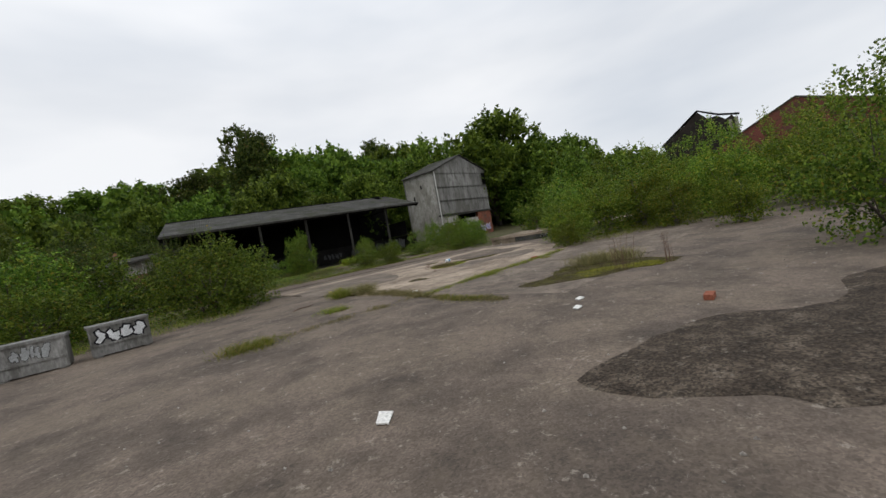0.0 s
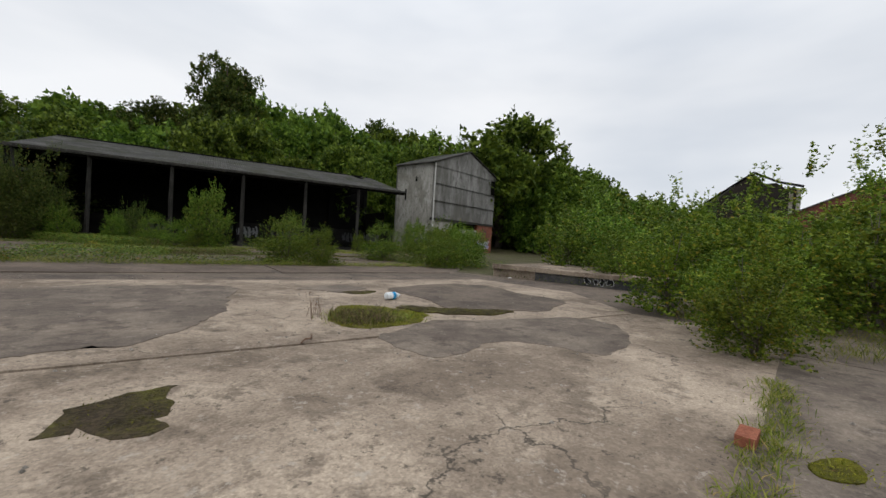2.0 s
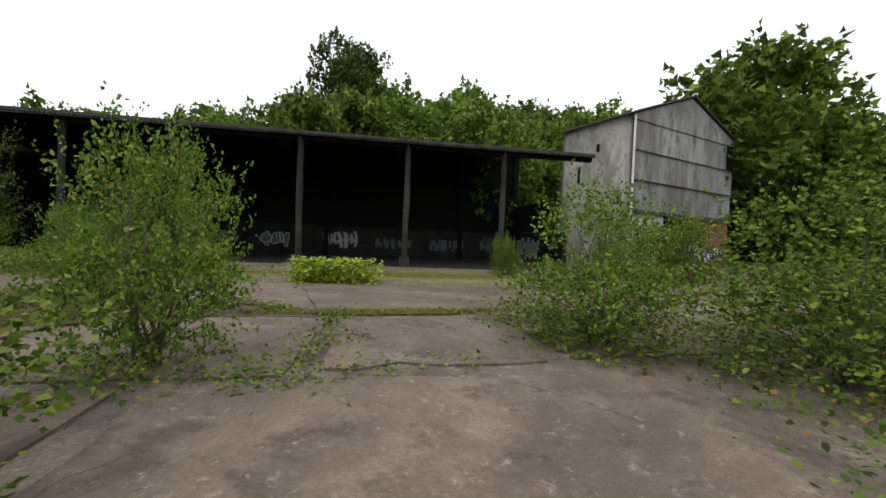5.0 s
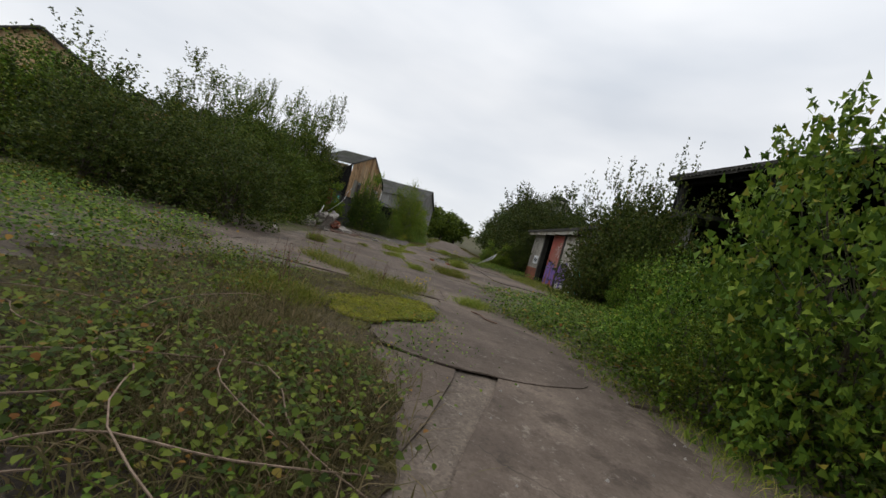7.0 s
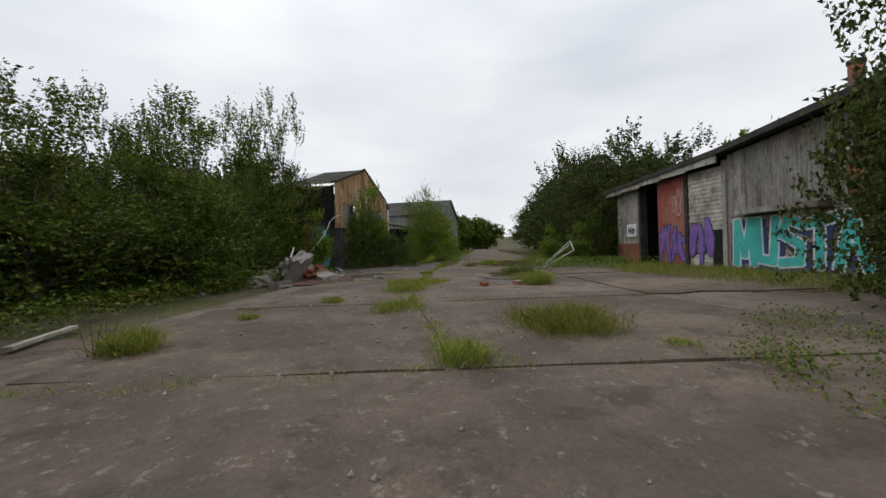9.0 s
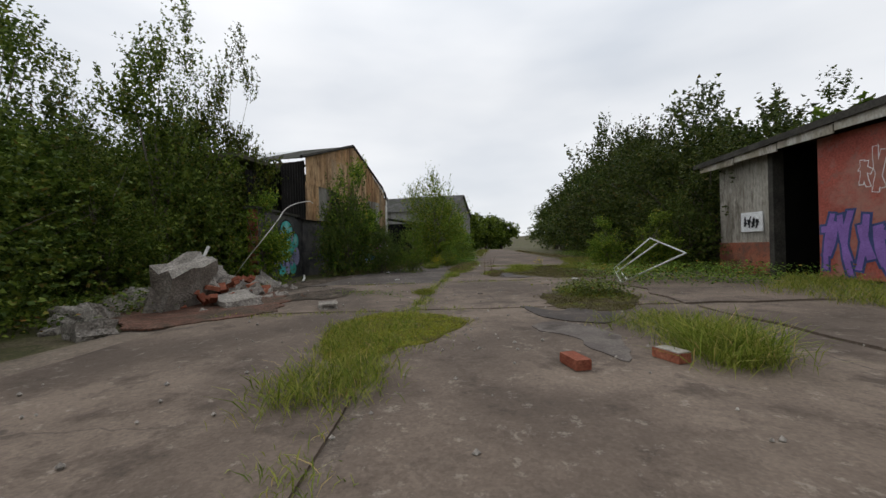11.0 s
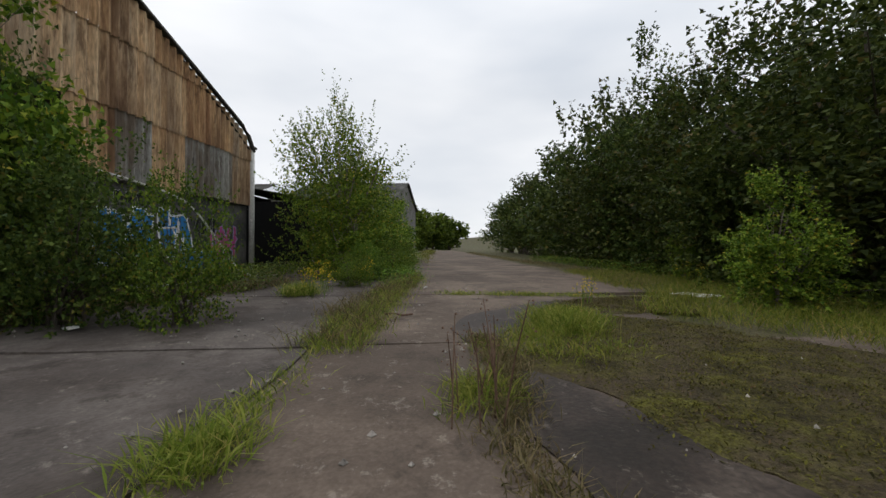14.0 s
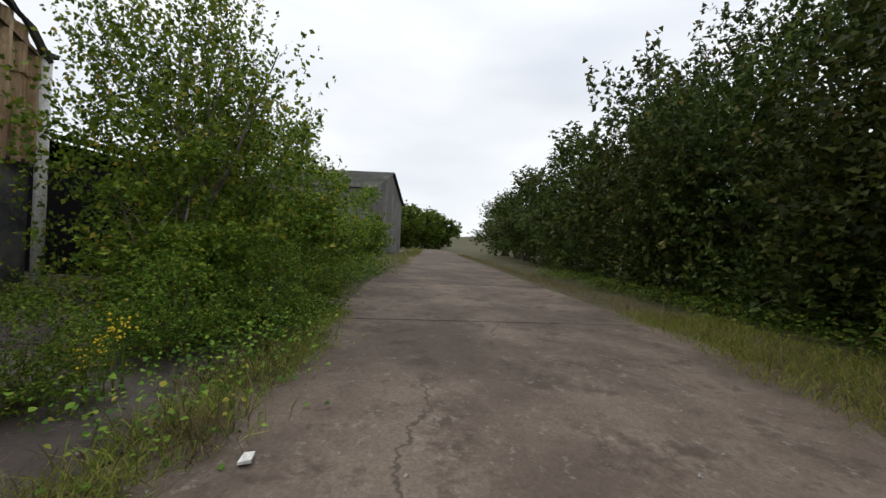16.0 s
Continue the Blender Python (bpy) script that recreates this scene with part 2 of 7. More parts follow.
# Blockwork colour lowered so that the shed's inner shade sits in it.
M["darkblock"] = material("sooty blockwork", [(0.3, (0.010, 0.009, 0.009)), (0.7, (0.028, 0.026, 0.024))], 1.2, 25, 0.95, 0.3)
M["asbestos"] = material("grey fibre cement sheet", [(0.3, (0.13, 0.128, 0.12)), (0.5, (0.215, 0.21, 0.2)), (0.72, (0.31, 0.305, 0.29))], 0.9, 25, 0.9, 0.25, stain=(0.12, 0.115, 0.1), stain_scale=0.5, per_object=0.05, stretch=(1, 1, 0.35))
M["roofsheet"] = material("weathered roof sheet", [(0.3, (0.038, 0.038, 0.037)), (0.5, (0.077, 0.075, 0.071)), (0.7, (0.123, 0.119, 0.112))], 0.7, 25, 0.92, 0.3, stain=(0.043, 0.046, 0.028), stain_scale=0.5)
M["render"] = material("stained pale render", [(0.3, (0.27, 0.255, 0.225)), (0.5, (0.38, 0.365, 0.33)), (0.7, (0.46, 0.445, 0.41))], 0.6, 30, 0.9, 0.2, stain=(0.2, 0.19, 0.16), stain_scale=0.7, stretch=(1, 1, 0.5))
M["rust"] = material("rusty tan corrugated sheet", [(0.2, (0.403, 0.347, 0.269)), (0.42, (0.627, 0.448, 0.274)), (0.6, (0.560, 0.358, 0.190)), (0.78, (0.291, 0.157, 0.084))], 1.3, 25, 0.85, 0.3, stain=(0.190, 0.112, 0.067), stain_scale=0.8, per_object=0.16, stretch=(1.5, 1.5, 0.25))
M["greysheet"] = material("grey corrugated sheet", [(0.3, (0.2, 0.195, 0.18)), (0.7, (0.4, 0.385, 0.35))], 1.4, 25, 0.85, 0.25, stain=(0.14, 0.1, 0.07), stain_scale=0.9, per_object=0.12, stretch=(1.5, 1.5, 0.3))
M["palesheet"] = material("stained pale corrugated sheet", [(0.3, (0.2, 0.185, 0.16)), (0.5, (0.33, 0.31, 0.27)), (0.7, (0.43, 0.41, 0.365))], 1.2, 30, 0.85, 0.2, stain=(0.13, 0.11, 0.085), stain_scale=0.8, stretch=(1.5, 1.5, 0.3))
M["blackwall"] = material("black painted brick", [(0.3, (0.027, 0.027, 0.030)), (0.7, (0.083, 0.081, 0.083))], 1.6, 30, 0.8, 0.4, stain=(0.135, 0.128, 0.120), stain_scale=1.1)
M["brick"] = material("red brick", [(0.3, (0.16, 0.055, 0.035)), (0.5, (0.26, 0.09, 0.055)), (0.7, (0.3, 0.13, 0.08))], 2.0, 40, 0.9, 0.4, stain=(0.09, 0.07, 0.06), stain_scale=1.2, per_island=0.15)
M["brickpiece"] = material("loose red brick", [(0.3, (0.2, 0.06, 0.035)), (0.7, (0.36, 0.14, 0.085))], 8.0, 60, 0.9, 0.5, per_object=0.15)
M["whitebrick"] = material("flaking white paint on brick", [(0.3, (0.36, 0.34, 0.30)), (0.6, (0.58, 0.56, 0.5))], 2.0, 40, 0.85, 0.4, stain=(0.22, 0.19, 0.15), stain_scale=1.6, per_island=0.14)
M["redpaint"] = material("faded red paint", [(0.3, (0.24, 0.055, 0.04)), (0.7, (0.36, 0.1, 0.075))], 1.5, 30, 0.7, 0.15, stain=(0.3, 0.15, 0.12), stain_scale=0.9)
M["palepaint"] = material("dirty pale door paint", [(0.3, (0.3, 0.285, 0.25)), (0.7, (0.52, 0.5, 0.45))], 1.2, 30, 0.8, 0.2, stain=(0.2, 0.17, 0.12), stain_scale=1.0, stretch=(1, 1, 0.4))
M["darkfelt"] = material("dark roof edge", [(0.3, (0.025, 0.024, 0.022)), (0.7, (0.075, 0.07, 0.06))], 3.0, 30, 0.9, 0.4)
M["mossroof"] = material("mossy roof", [(0.3, (0.05, 0.055, 0.03)), (0.6, (0.12, 0.11, 0.08))], 2.0, 30, 0.95, 0.6)
M["rubble"] = material("broken concrete", [(0.3, (0.17, 0.15, 0.13)), (0.55, (0.28, 0.255, 0.225)), (0.75, (0.38, 0.35, 0.31))], 2.5, 35, 0.95, 0.9, per_object=0.1, grit=0.3, bump_dist=0.03)
M["galv"] = material("dull galvanised steel", [(0.3, (0.42, 0.42, 0.41)), (0.7, (0.6, 0.6, 0.59))], 4.0, 40, 0.5, 0.1, metal=0.5)
M["hose"] = material("dirty white plastic pipe", [(0.3, (0.5, 0.49, 0.46)), (0.7, (0.66, 0.65, 0.62))], 5.0, 40, 0.5, 0.05)
M["bark"] = material("bark", [(0.3, (0.05, 0.04, 0.03)), (0.7, (0.13, 0.11, 0.09))], 6.0, 40, 0.9, 0.6, stretch=(1, 1, 0.3))
M["birchbark"] = material("birch bark", [(0.3, (0.1, 0.08, 0.065)), (0.7, (0.25, 0.22, 0.19))], 6.0, 40, 0.85, 0.4)
M["white"] = material("white scrap", [(0.3, (0.6, 0.59, 0.55)), (0.7, (0.78, 0.77, 0.74))], 6.0, 40, 0.6, 0.1)
M["ruinbrick"] = material("burnt dark boards", [(0.3, (0.014, 0.012, 0.011)), (0.7, (0.045, 0.036, 0.03))], 1.2, 25, 0.9, 0.4)
M["farred"] = material("rust-red cladding", [(0.3, (0.15, 0.05, 0.04)), (0.7, (0.25, 0.09, 0.065))], 0.6, 20, 0.85, 0.2, stain=(0.09, 0.05, 0.04))
M["skylight"] = material("pale skylight sheet", [(0.3, (0.55, 0.57, 0.58)), (0.7, (0.7, 0.72, 0.73))], 1.0, 20, 0.5, 0.1)
M["bottle"] = material("cloudy white plastic", [(0.3, (0.62, 0.66, 0.68)), (0.7, (0.75, 0.78, 0.8))], 8.0, 40, 0.35, 0.05)


def paint(name, c, rough=0.6):
    lo, hi = tuple(v * 0.72 for v in c), tuple(min(1, v * 1.15) for v in c)
    return material(name, [(0.3, lo), (0.6, c), (0.75, hi)], 3.0, 60, rough, 0.1)


for pn, pc in (("p_teal", (0.08, 0.5, 0.46)), ("p_purple", (0.23, 0.13, 0.4)), ("p_blue", (0.03, 0.2, 0.5)), ("p_white", (0.7, 0.71, 0.72)), ("p_pink", (0.5, 0.09, 0.3)),
               ("p_black", (0.015, 0.015, 0.018)), ("p_lilac", (0.36, 0.34, 0.55)), ("p_label", (0.02, 0.3, 0.62)), ("p_ltteal", (0.25, 0.6, 0.58)), ("p_grey", (0.35, 0.36, 0.36)), ("p_navy", (0.05, 0.07, 0.18)), ("p_dim", (0.09, 0.09, 0.092))):
    M[pn] = paint(pn, pc)
M["leaf_bush"] = leaf_material("bush leaves", (0.032, 0.067, 0.010), (0.088, 0.155, 0.018), (0.207, 0.282, 0.033), (0.273, 0.220, 0.037), 0.24)
M["leaf_dark"] = leaf_material("dark willow leaves", (0.024, 0.04, 0.009), (0.056, 0.084, 0.016), (0.115, 0.14, 0.028), (0.139, 0.105, 0.026), 0.28)
M["leaf_birch"] = leaf_material("birch leaves", (0.04, 0.079, 0.011), (0.114, 0.182, 0.019), (0.25, 0.312, 0.036), (0.37, 0.29, 0.038), 0.28)
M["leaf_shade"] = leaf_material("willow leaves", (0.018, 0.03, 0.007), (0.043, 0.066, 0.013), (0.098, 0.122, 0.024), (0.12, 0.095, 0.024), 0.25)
M["moss_leaf"] = leaf_material("moss growth", (0.09, 0.1, 0.012), (0.2, 0.215, 0.018), (0.36, 0.35, 0.03), (0.22, 0.14, 0.05), 0.3)
M["moss_brown"] = leaf_material("brown moss growth", (0.03, 0.027, 0.008), (0.075, 0.068, 0.014), (0.15, 0.14, 0.02), (0.13, 0.08, 0.04), 0.2)
M["leaf_hedge"] = leaf_material("thicket leaves", (0.03, 0.052, 0.009), (0.075, 0.115, 0.017), (0.16, 0.2, 0.03), (0.16, 0.12, 0.03), 0.24)
M["leaf_lime"] = leaf_material("lime-green leaves", (0.1, 0.16, 0.015), (0.24, 0.33, 0.03), (0.42, 0.46, 0.05), (0.5, 0.4, 0.05), 0.35)
M["leaf_tree"] = leaf_material("tree leaves", (0.031, 0.058, 0.009), (0.086, 0.142, 0.018), (0.181, 0.249, 0.031), None, 0.26)
M["leaf_bramble"] = leaf_material("bramble leaves", (0.032, 0.056, 0.010), (0.084, 0.132, 0.018), (0.180, 0.228, 0.032), (0.264, 0.128, 0.032))
M["grass"] = leaf_material("grass blades", (0.085, 0.116, 0.014), (0.178, 0.223, 0.029), (0.299, 0.290, 0.065), (0.421, 0.306, 0.130), 0.35)
M["drygrass"] = leaf_material("dry grass blades", (0.080, 0.080, 0.024), (0.160, 0.144, 0.056), (0.288, 0.232, 0.120), (0.336, 0.264, 0.152), 0.3)
M["flower"] = paint("yellow flower heads", (0.6, 0.45, 0.02))
M["palestem"] = material("bare dry stems", [(0.3, (0.16, 0.11, 0.08)), (0.7, (0.3, 0.22, 0.16))], 8.0, 40, 0.9, 0.2)
M["deadstem"] = material("dead brown stems", [(0.3, (0.09, 0.05, 0.035)), (0.7, (0.2, 0.13, 0.09))], 8.0, 40, 0.9, 0.2)


# ---- building blocks ----
class Geo:
    """Collects vertices and faces of one mesh."""

    def __init__(self):
        self.v, self.f = [], []

    def add(self, verts, faces):
        o = len(self.v)
        self.v += [tuple(p) for p in verts]
        self.f += [tuple(i + o for i in q) for q in faces]
        return self

    def box(self, x0, x1, y0, y1, z0, z1):
        return self.add([(x, y, z) for x in (x0, x1) for y in (y0, y1) for z in (z0, z1)],
                        [(0, 1, 3, 2), (4, 6, 7, 5), (0, 4, 5, 1), (2, 3, 7, 6), (0, 2, 6, 4), (1, 5, 7, 3)])

    def prism(self, poly, z0, z1):
        n = len(poly)
        return self.add([(x, y, z0) for x, y in poly] + [(x, y, z1) for x, y in poly],
                        [tuple(range(n - 1, -1, -1)), tuple(range(n, 2 * n))] + [(i, (i + 1) % n, n + (i + 1) % n, n + i) for i in range(n)])

    def wall(self, poly, y0, y1):
        """A polygon in x and z, thick along y."""
        n = len(poly)
        return self.add([(x, y0, z) for x, z in poly] + [(x, y1, z) for x, z in poly],
                        [tuple(range(n)), tuple(range(2 * n - 1, n - 1, -1))] + [(i, n + i, n + (i + 1) % n, (i + 1) % n) for i in range(n)])

    def tube(self, pts, radii, n=6):
        pts = [Vector(p) for p in pts]
        if not isinstance(radii, (list, tuple)):
            radii = [radii] * len(pts)
        rings = []
        for i, (p, r) in enumerate(zip(pts, radii)):
            d = (pts[min(i + 1, len(pts) - 1)] - pts[max(i - 1, 0)]).normalized()
            a = d.orthogonal().normalized()
            b = d.cross(a)
            rings.append([p + (a * math.cos(2 * math.pi * j / n) + b * math.sin(2 * math.pi * j / n)) * r for j in range(n)])
        faces = [(i * n + j, i * n + (j + 1) % n, (i + 1) * n + (j + 1) % n, (i + 1) * n + j) for i in range(len(pts) - 1) for j in range(n)]
        faces += [tuple(range(n - 1, -1, -1)), tuple(range((len(pts) - 1) * n, len(pts) * n))]
        return self.add([q for r in rings for q in r], faces)

    def bent(self, pts, r, n=6, steps=6):
        """A tube through points, smoothed."""
        out = []
        P = [Vector(p) for p in pts]
        for i in range(len(P) - 1):
            a, b, c, d = P[max(i - 1, 0)], P[i], P[i + 1], P[min(i + 2, len(P) - 1)]
            for s in range(steps):
                t = s / steps
                out.append(0.5 * ((2 * b) + (c - a) * t + (2 * a - 5 * b + 4 * c - d) * t * t + (3 * b - a - 3 * c + d) * t ** 3))
        out.append(P[-1])
        return self.tube(out, r, n)

    def corrugated(self, u0, u1, low, high, place, pitch=0.15, amp=0.025, rows=1):
        """A corrugated sheet from u0 to u1, from low(u) to high(u); place maps (u, v, depth) to a point."""
        n = max(4, int(round((u1 - u0) / pitch * 4)))
        us = [u0 + (u1 - u0) * i / n for i in range(n + 1)]
        verts = [place(u, low(u) + (high(u) - low(u)) * r / rows, amp * math.sin(2 * math.pi * u / pitch)) for u in us for r in range(rows + 1)]
        w = rows + 1
        return self.add(verts, [(i * w + r, (i + 1) * w + r, (i + 1) * w + r + 1, i * w + r + 1) for i in range(n) for r in range(rows)])

    def mesh(self, name, smooth=False):
        me = bpy.data.meshes.new(name)
        me.from_pydata(self.v, [], self.f)
        me.update()
        if smooth:
            me.shade_smooth()
        return me


TURNED = set()  # things whose parts are built with +y to the front


def part(name, g, mat, parent=None, label="", smooth=False):
    if parent is not None and parent.name in TURNED:
        g.v = [(x, -y, z) for x, y, z in g.v]
        g.f = [q[::-1] for q in g.f]
    me = g if isinstance(g, bpy.types.Mesh) else g.mesh(name, smooth)
    if not me.materials:
        me.materials.append(M[mat])
    ob = new(name, me)
    if parent is not None:
        ob.parent = parent
    if label:
        tagged(ob, label)
    return ob


def thing(name, label, category, x=0, y=0, z=0, rz=0, group="", kind=""):
    ob = new(name)
    ob.matrix_world = pose(x, y, z, 0, 0, rz)
    ob.empty_display_size = 0.2
    return tagged(ob, label, category, group, kind)


def whole(name, g, mat, label, category, group="", kind="", smooth=False, m=None):
    ob = part(name, g, mat, None, "", smooth)
    if m is not None:
        ob.matrix_world = m
    return tagged(ob, label, category, group, kind)


def blade_mesh(name, base, tip, side, mat, mid=None, rounded=False, plain=False):
    """Many leaves or blades in one mesh, from arrays of points: a folded rhombus each, or a rounded leaf."""
    n = len(base)
    if mid is None:
        mid = (base + tip) * 0.5
    if plain:
        k = 3
        v = np.empty((n, k, 3))
        v[:, 0], v[:, 1], v[:, 2] = base + side, tip, base - side
    elif rounded:
        k = 6
        v = np.empty((n, k, 3))
        v[:, 0], v[:, 3] = base, tip
        v[:, 1], v[:, 5] = mid * 0.65 + base * 0.35 + side * 0.95, mid * 0.65 + base * 0.35 - side * 0.95
        v[:, 2], v[:, 4] = mid * 0.7 + tip * 0.3 + side * 0.85, mid * 0.7 + tip * 0.3 - side * 0.85
    else:
        k = 4
        v = np.empty((n, k, 3))
        v[:, 0], v[:, 1], v[:, 2], v[:, 3] = base, mid + side, tip, mid - side
    me = bpy.data.meshes.new(name)
    me.vertices.add(k * n)
    me.vertices.foreach_set("co", v.reshape(-1))
    me.loops.add(k * n)
    me.loops.foreach_set("vertex_index", np.arange(k * n, dtype=np.int32))
    me.polygons.add(n)
    me.polygons.foreach_set("loop_start", np.arange(0, k * n, k, dtype=np.int32))
    me.update(calc_edges=True)
    me.materials.append(M[mat])
    return me


def unit(v):
    return v / np.maximum(np.linalg.norm(v, axis=1, keepdims=True), 1e-9)


def crown_mesh(name, rng, radius, bottom, top, twigs, per_twig, leaf, mat, droop=0.0, taper=0.45, lumps=5, shell=0.5, twig=0.35, spikes=0.15, skirt=0.0, plain=False):
    """A crown: twigs in an uneven volume, with leaves along each twig."""
    h = top - bottom
    count = lumps * 5
    d = unit(rng.normal(size=(count, 3)))
    rr = (shell + (1 - shell) * rng.random(count) ** 0.7) * (0.72 + 0.3 * rng.random(count))
    c = d * rr[:, None]
    zz = c[:, 2] * 0.5 + 0.5
    tall = rng.random(count) < spikes
    zz = np.where(tall & (zz > 0.5), zz + 0.12 + 0.16 * rng.random(count), zz)
    squeeze = 1 - taper * np.clip(zz - 0.3, 0, 1) ** 1.1
    heart = np.stack([c[:, 0] * radius * squeeze, c[:, 1] * radius * squeeze, bottom + np.clip(zz, 0.04, 1.2) * h], 1)
    girth = radius * (0.2 + 0.2 * rng.random(count)) * np.where(tall & (zz > 0.6), 0.5, 1.0)
    own = rng.choice(count, size=twigs, p=(girth ** 1.6) / (girth ** 1.6).sum())
    d = unit(rng.normal(size=(twigs, 3)))
    p = heart[own] + d * (girth[own] * rng.random(twigs) ** 0.5)[:, None] * np.where((tall & (zz > 0.6))[own], 1.0, 1.0)[:, None] * np.array([1, 1, 0.85])
    low = rng.random(twigs) < skirt
    ang, rad = rng.random(twigs) * 6.283, radius * 0.95 * np.sqrt(rng.random(twigs)) * (0.85 + 0.3 * np.sin(7 * rng.random(twigs)))
    foot = np.stack([np.cos(ang) * rad, np.sin(ang) * rad, 0.05 + 0.5 * h * rng.random(twigs) ** 1.3], 1)
    p = np.where(low[:, None], foot, p)
    p[:, 2] = np.maximum(p[:, 2], 0.04)
    away = unit(p - np.array([0, 0, bottom + 0.35 * h]))
    out = unit(away * 0.7 + d * 0.5 + np.array([0, 0, 0.6 - droop]) + rng.normal(0, 0.3, (twigs, 3)))
    ln = twig * (0.5 + 0.7 * rng.random(twigs))
    up = tall[own] & (zz[own] > 0.6)
    out = np.where(up[:, None], unit(out + np.array([0, 0, 1.6])), out)
    ln = np.where(up, ln * 1.5, ln)
    s = rng.random((twigs, per_twig))
    base = (p[:, None] + out[:, None] * (s * ln[:, None])[..., None]).reshape(-1, 3)
    base += rng.normal(0, leaf * 0.35, base.shape)
    n = len(base)
    ld = unit(np.repeat(out, per_twig, 0) * 0.5 + rng.normal(0, 0.75, (n, 3)) + np.array([0, 0, -0.15 - droop]))
    size = leaf * (0.65 + 0.7 * rng.random(n))
    side = unit(np.cross(ld, rng.normal(size=(n, 3)))) * (size * 0.36)[:, None]
    tip = base + ld * size[:, None]
    mid = base + ld * (size * 0.42)[:, None] + unit(np.cross(ld, side)) * (size * 0.07)[:, None]
    me = blade_mesh(name, base, tip, side * (1.35 if plain else 1.0), mat, mid, plain=plain)
    return me, p, out, ln


def woody(rng, radius, bottom, top, stems, thick, p, twig_ends=40):
    """Stems from the ground up into the crown, tapered, with some side twigs."""
    g = Geo()
    for i in range(stems):
        t = p[rng.integers(len(p))]
        k = 0.25 if stems > 1 else 0.04
        b = np.array([rng.normal(0, radius * 0.1 * (stems > 1)), rng.normal(0, radius * 0.1 * (stems > 1)), -0.05])
        e = np.array([t[0] * (0.75 if stems > 1 else 0.15), t[1] * (0.75 if stems > 1 else 0.15), top * ((0.72 if stems == 1 else 0.58) + 0.2 * rng.random())])
        pts = [b + (e - b) * s + np.array([rng.normal(0, 0.03), rng.normal(0, 0.03), 0]) * radius * (s > 0) for s in (0, 0.3, 0.6, 1)]
        g.tube(pts, [thick, thick * 0.75, thick * 0.5, thick * 0.15], 6)
        for _ in range(max(2, twig_ends // stems)):
            q = p[rng.integers(len(p))]
            s = np.clip((q[2] - 0.25 * (top - bottom)) / max(top, 0.1), 0.15, 0.85)
            a = b + (e - b) * s
            g.tube([a, (a + q) * 0.5 + np.array([0, 0, 0.06 * radius]), q], [thick * 0.3, thick * 0.2, thick * 0.07], 4)
    return g


def plant(kind, seed, radius, bottom, top, twigs, per_twig, leaf, mat, label, category, stems=5, thick=0.03, bark="bark", group="", **kw):
    """A bush or tree standing at the origin: trunk or stems, and a crown."""
    rng = np.random.default_rng(seed)
    ob = thing(kind, label, category, group=group)
    me, p, out, ln = crown_mesh("crown", rng, radius, bottom, top, twigs, per_twig, leaf, mat, **kw)
    part("trunk", woody(rng, radius, bottom, top, stems, thick, p, 36), bark, ob, "" if stems == 1 else "thin woody stems")
    part("crown", me, mat, ob)
    return ob


def at(x, y, z=0, rz=0, s=1.0, sz=None):
    return pose(x, y, z, 0, 0, rz) @ Matrix.Diagonal((s, s, sz or s, 1))


def scatter(template, spots, rng, label="", group=""):
    """The template moves to the first spot; copies stand at the others. Spots: x, y, z, size, height factor."""
    made = []
    for i, (x, y, z, s, sz) in enumerate(spots):
        m = at(x, y, z, rng.uniform(0, 360), s, sz)
        if i == 0:
            ob = template
        else:
            ob = copy_thing(template, m)
        made.append((ob, m))
    for ob, m in made:
        ob.matrix_basis = m
        tagged(ob, label, group=group)
    return [o for o, _ in made]


# ---- ground ----
def smooth01(a):
    a = min(1.0, max(0.0, a))
    return a * a * (3 - 2 * a)


def hill(x, y):
    """The land rises behind the open shed."""
    return 9.0 * smooth01((y - 24) / 42) * smooth01((x + 42) / 34) + 14 * smooth01((y - 66) / 90)


axis_x = [-2500, -900, -400, -250, -180] + list(range(-150, 121, 6)) + [160, 250, 400, 900, 2500]
axis_y = [-2500, -900, -400, -200, -110] + list(range(-60, 151, 6)) + [200, 300, 500, 1000, 2500]
g = Geo()
g.add([(x, y, hill(x, y) + (0.25 * noise.noise(Vector((x * 0.05, y * 0.05, 0))) if abs(x) > 60 or y > 24 else 0.0)) for x in axis_x for y in axis_y],
      [(i * len(axis_y) + j, (i + 1) * len(axis_y) + j, (i + 1) * len(axis_y) + j + 1, i * len(axis_y) + j + 1) for i in range(len(axis_x) - 1) for j in range(len(axis_y) - 1)])
whole("ground", g, "soil", "dark soil and moss showing between old concrete", "ground", kind="structure", smooth=True)

SLAB = 0.045
rs_ = random.Random(4)


def ragged(corners, gap=0.03, steps=7, rough=0.035):
    """A slab's outline: its corners drawn in by a gap, its edges worn uneven."""
    cx, cy = sum(c[0] for c in corners) / len(corners), sum(c[1] for c in corners) / len(corners)
    out = []
    for i, a in enumerate(corners):
        b = corners[(i + 1) % len(corners)]
        for s in range(steps):
            t = s / steps
            x, y = a[0] + (b[0] - a[0]) * t, a[1] + (b[1] - a[1]) * t
            d = math.hypot(cx - x, cy - y) or 1
            k = gap + abs(rs_.gauss(0, rough)) + (0.02 * rs_.random() if s == 0 else 0)
            out.append((x + (cx - x) / d * k, y + (cy - y) / d * k))
    return out


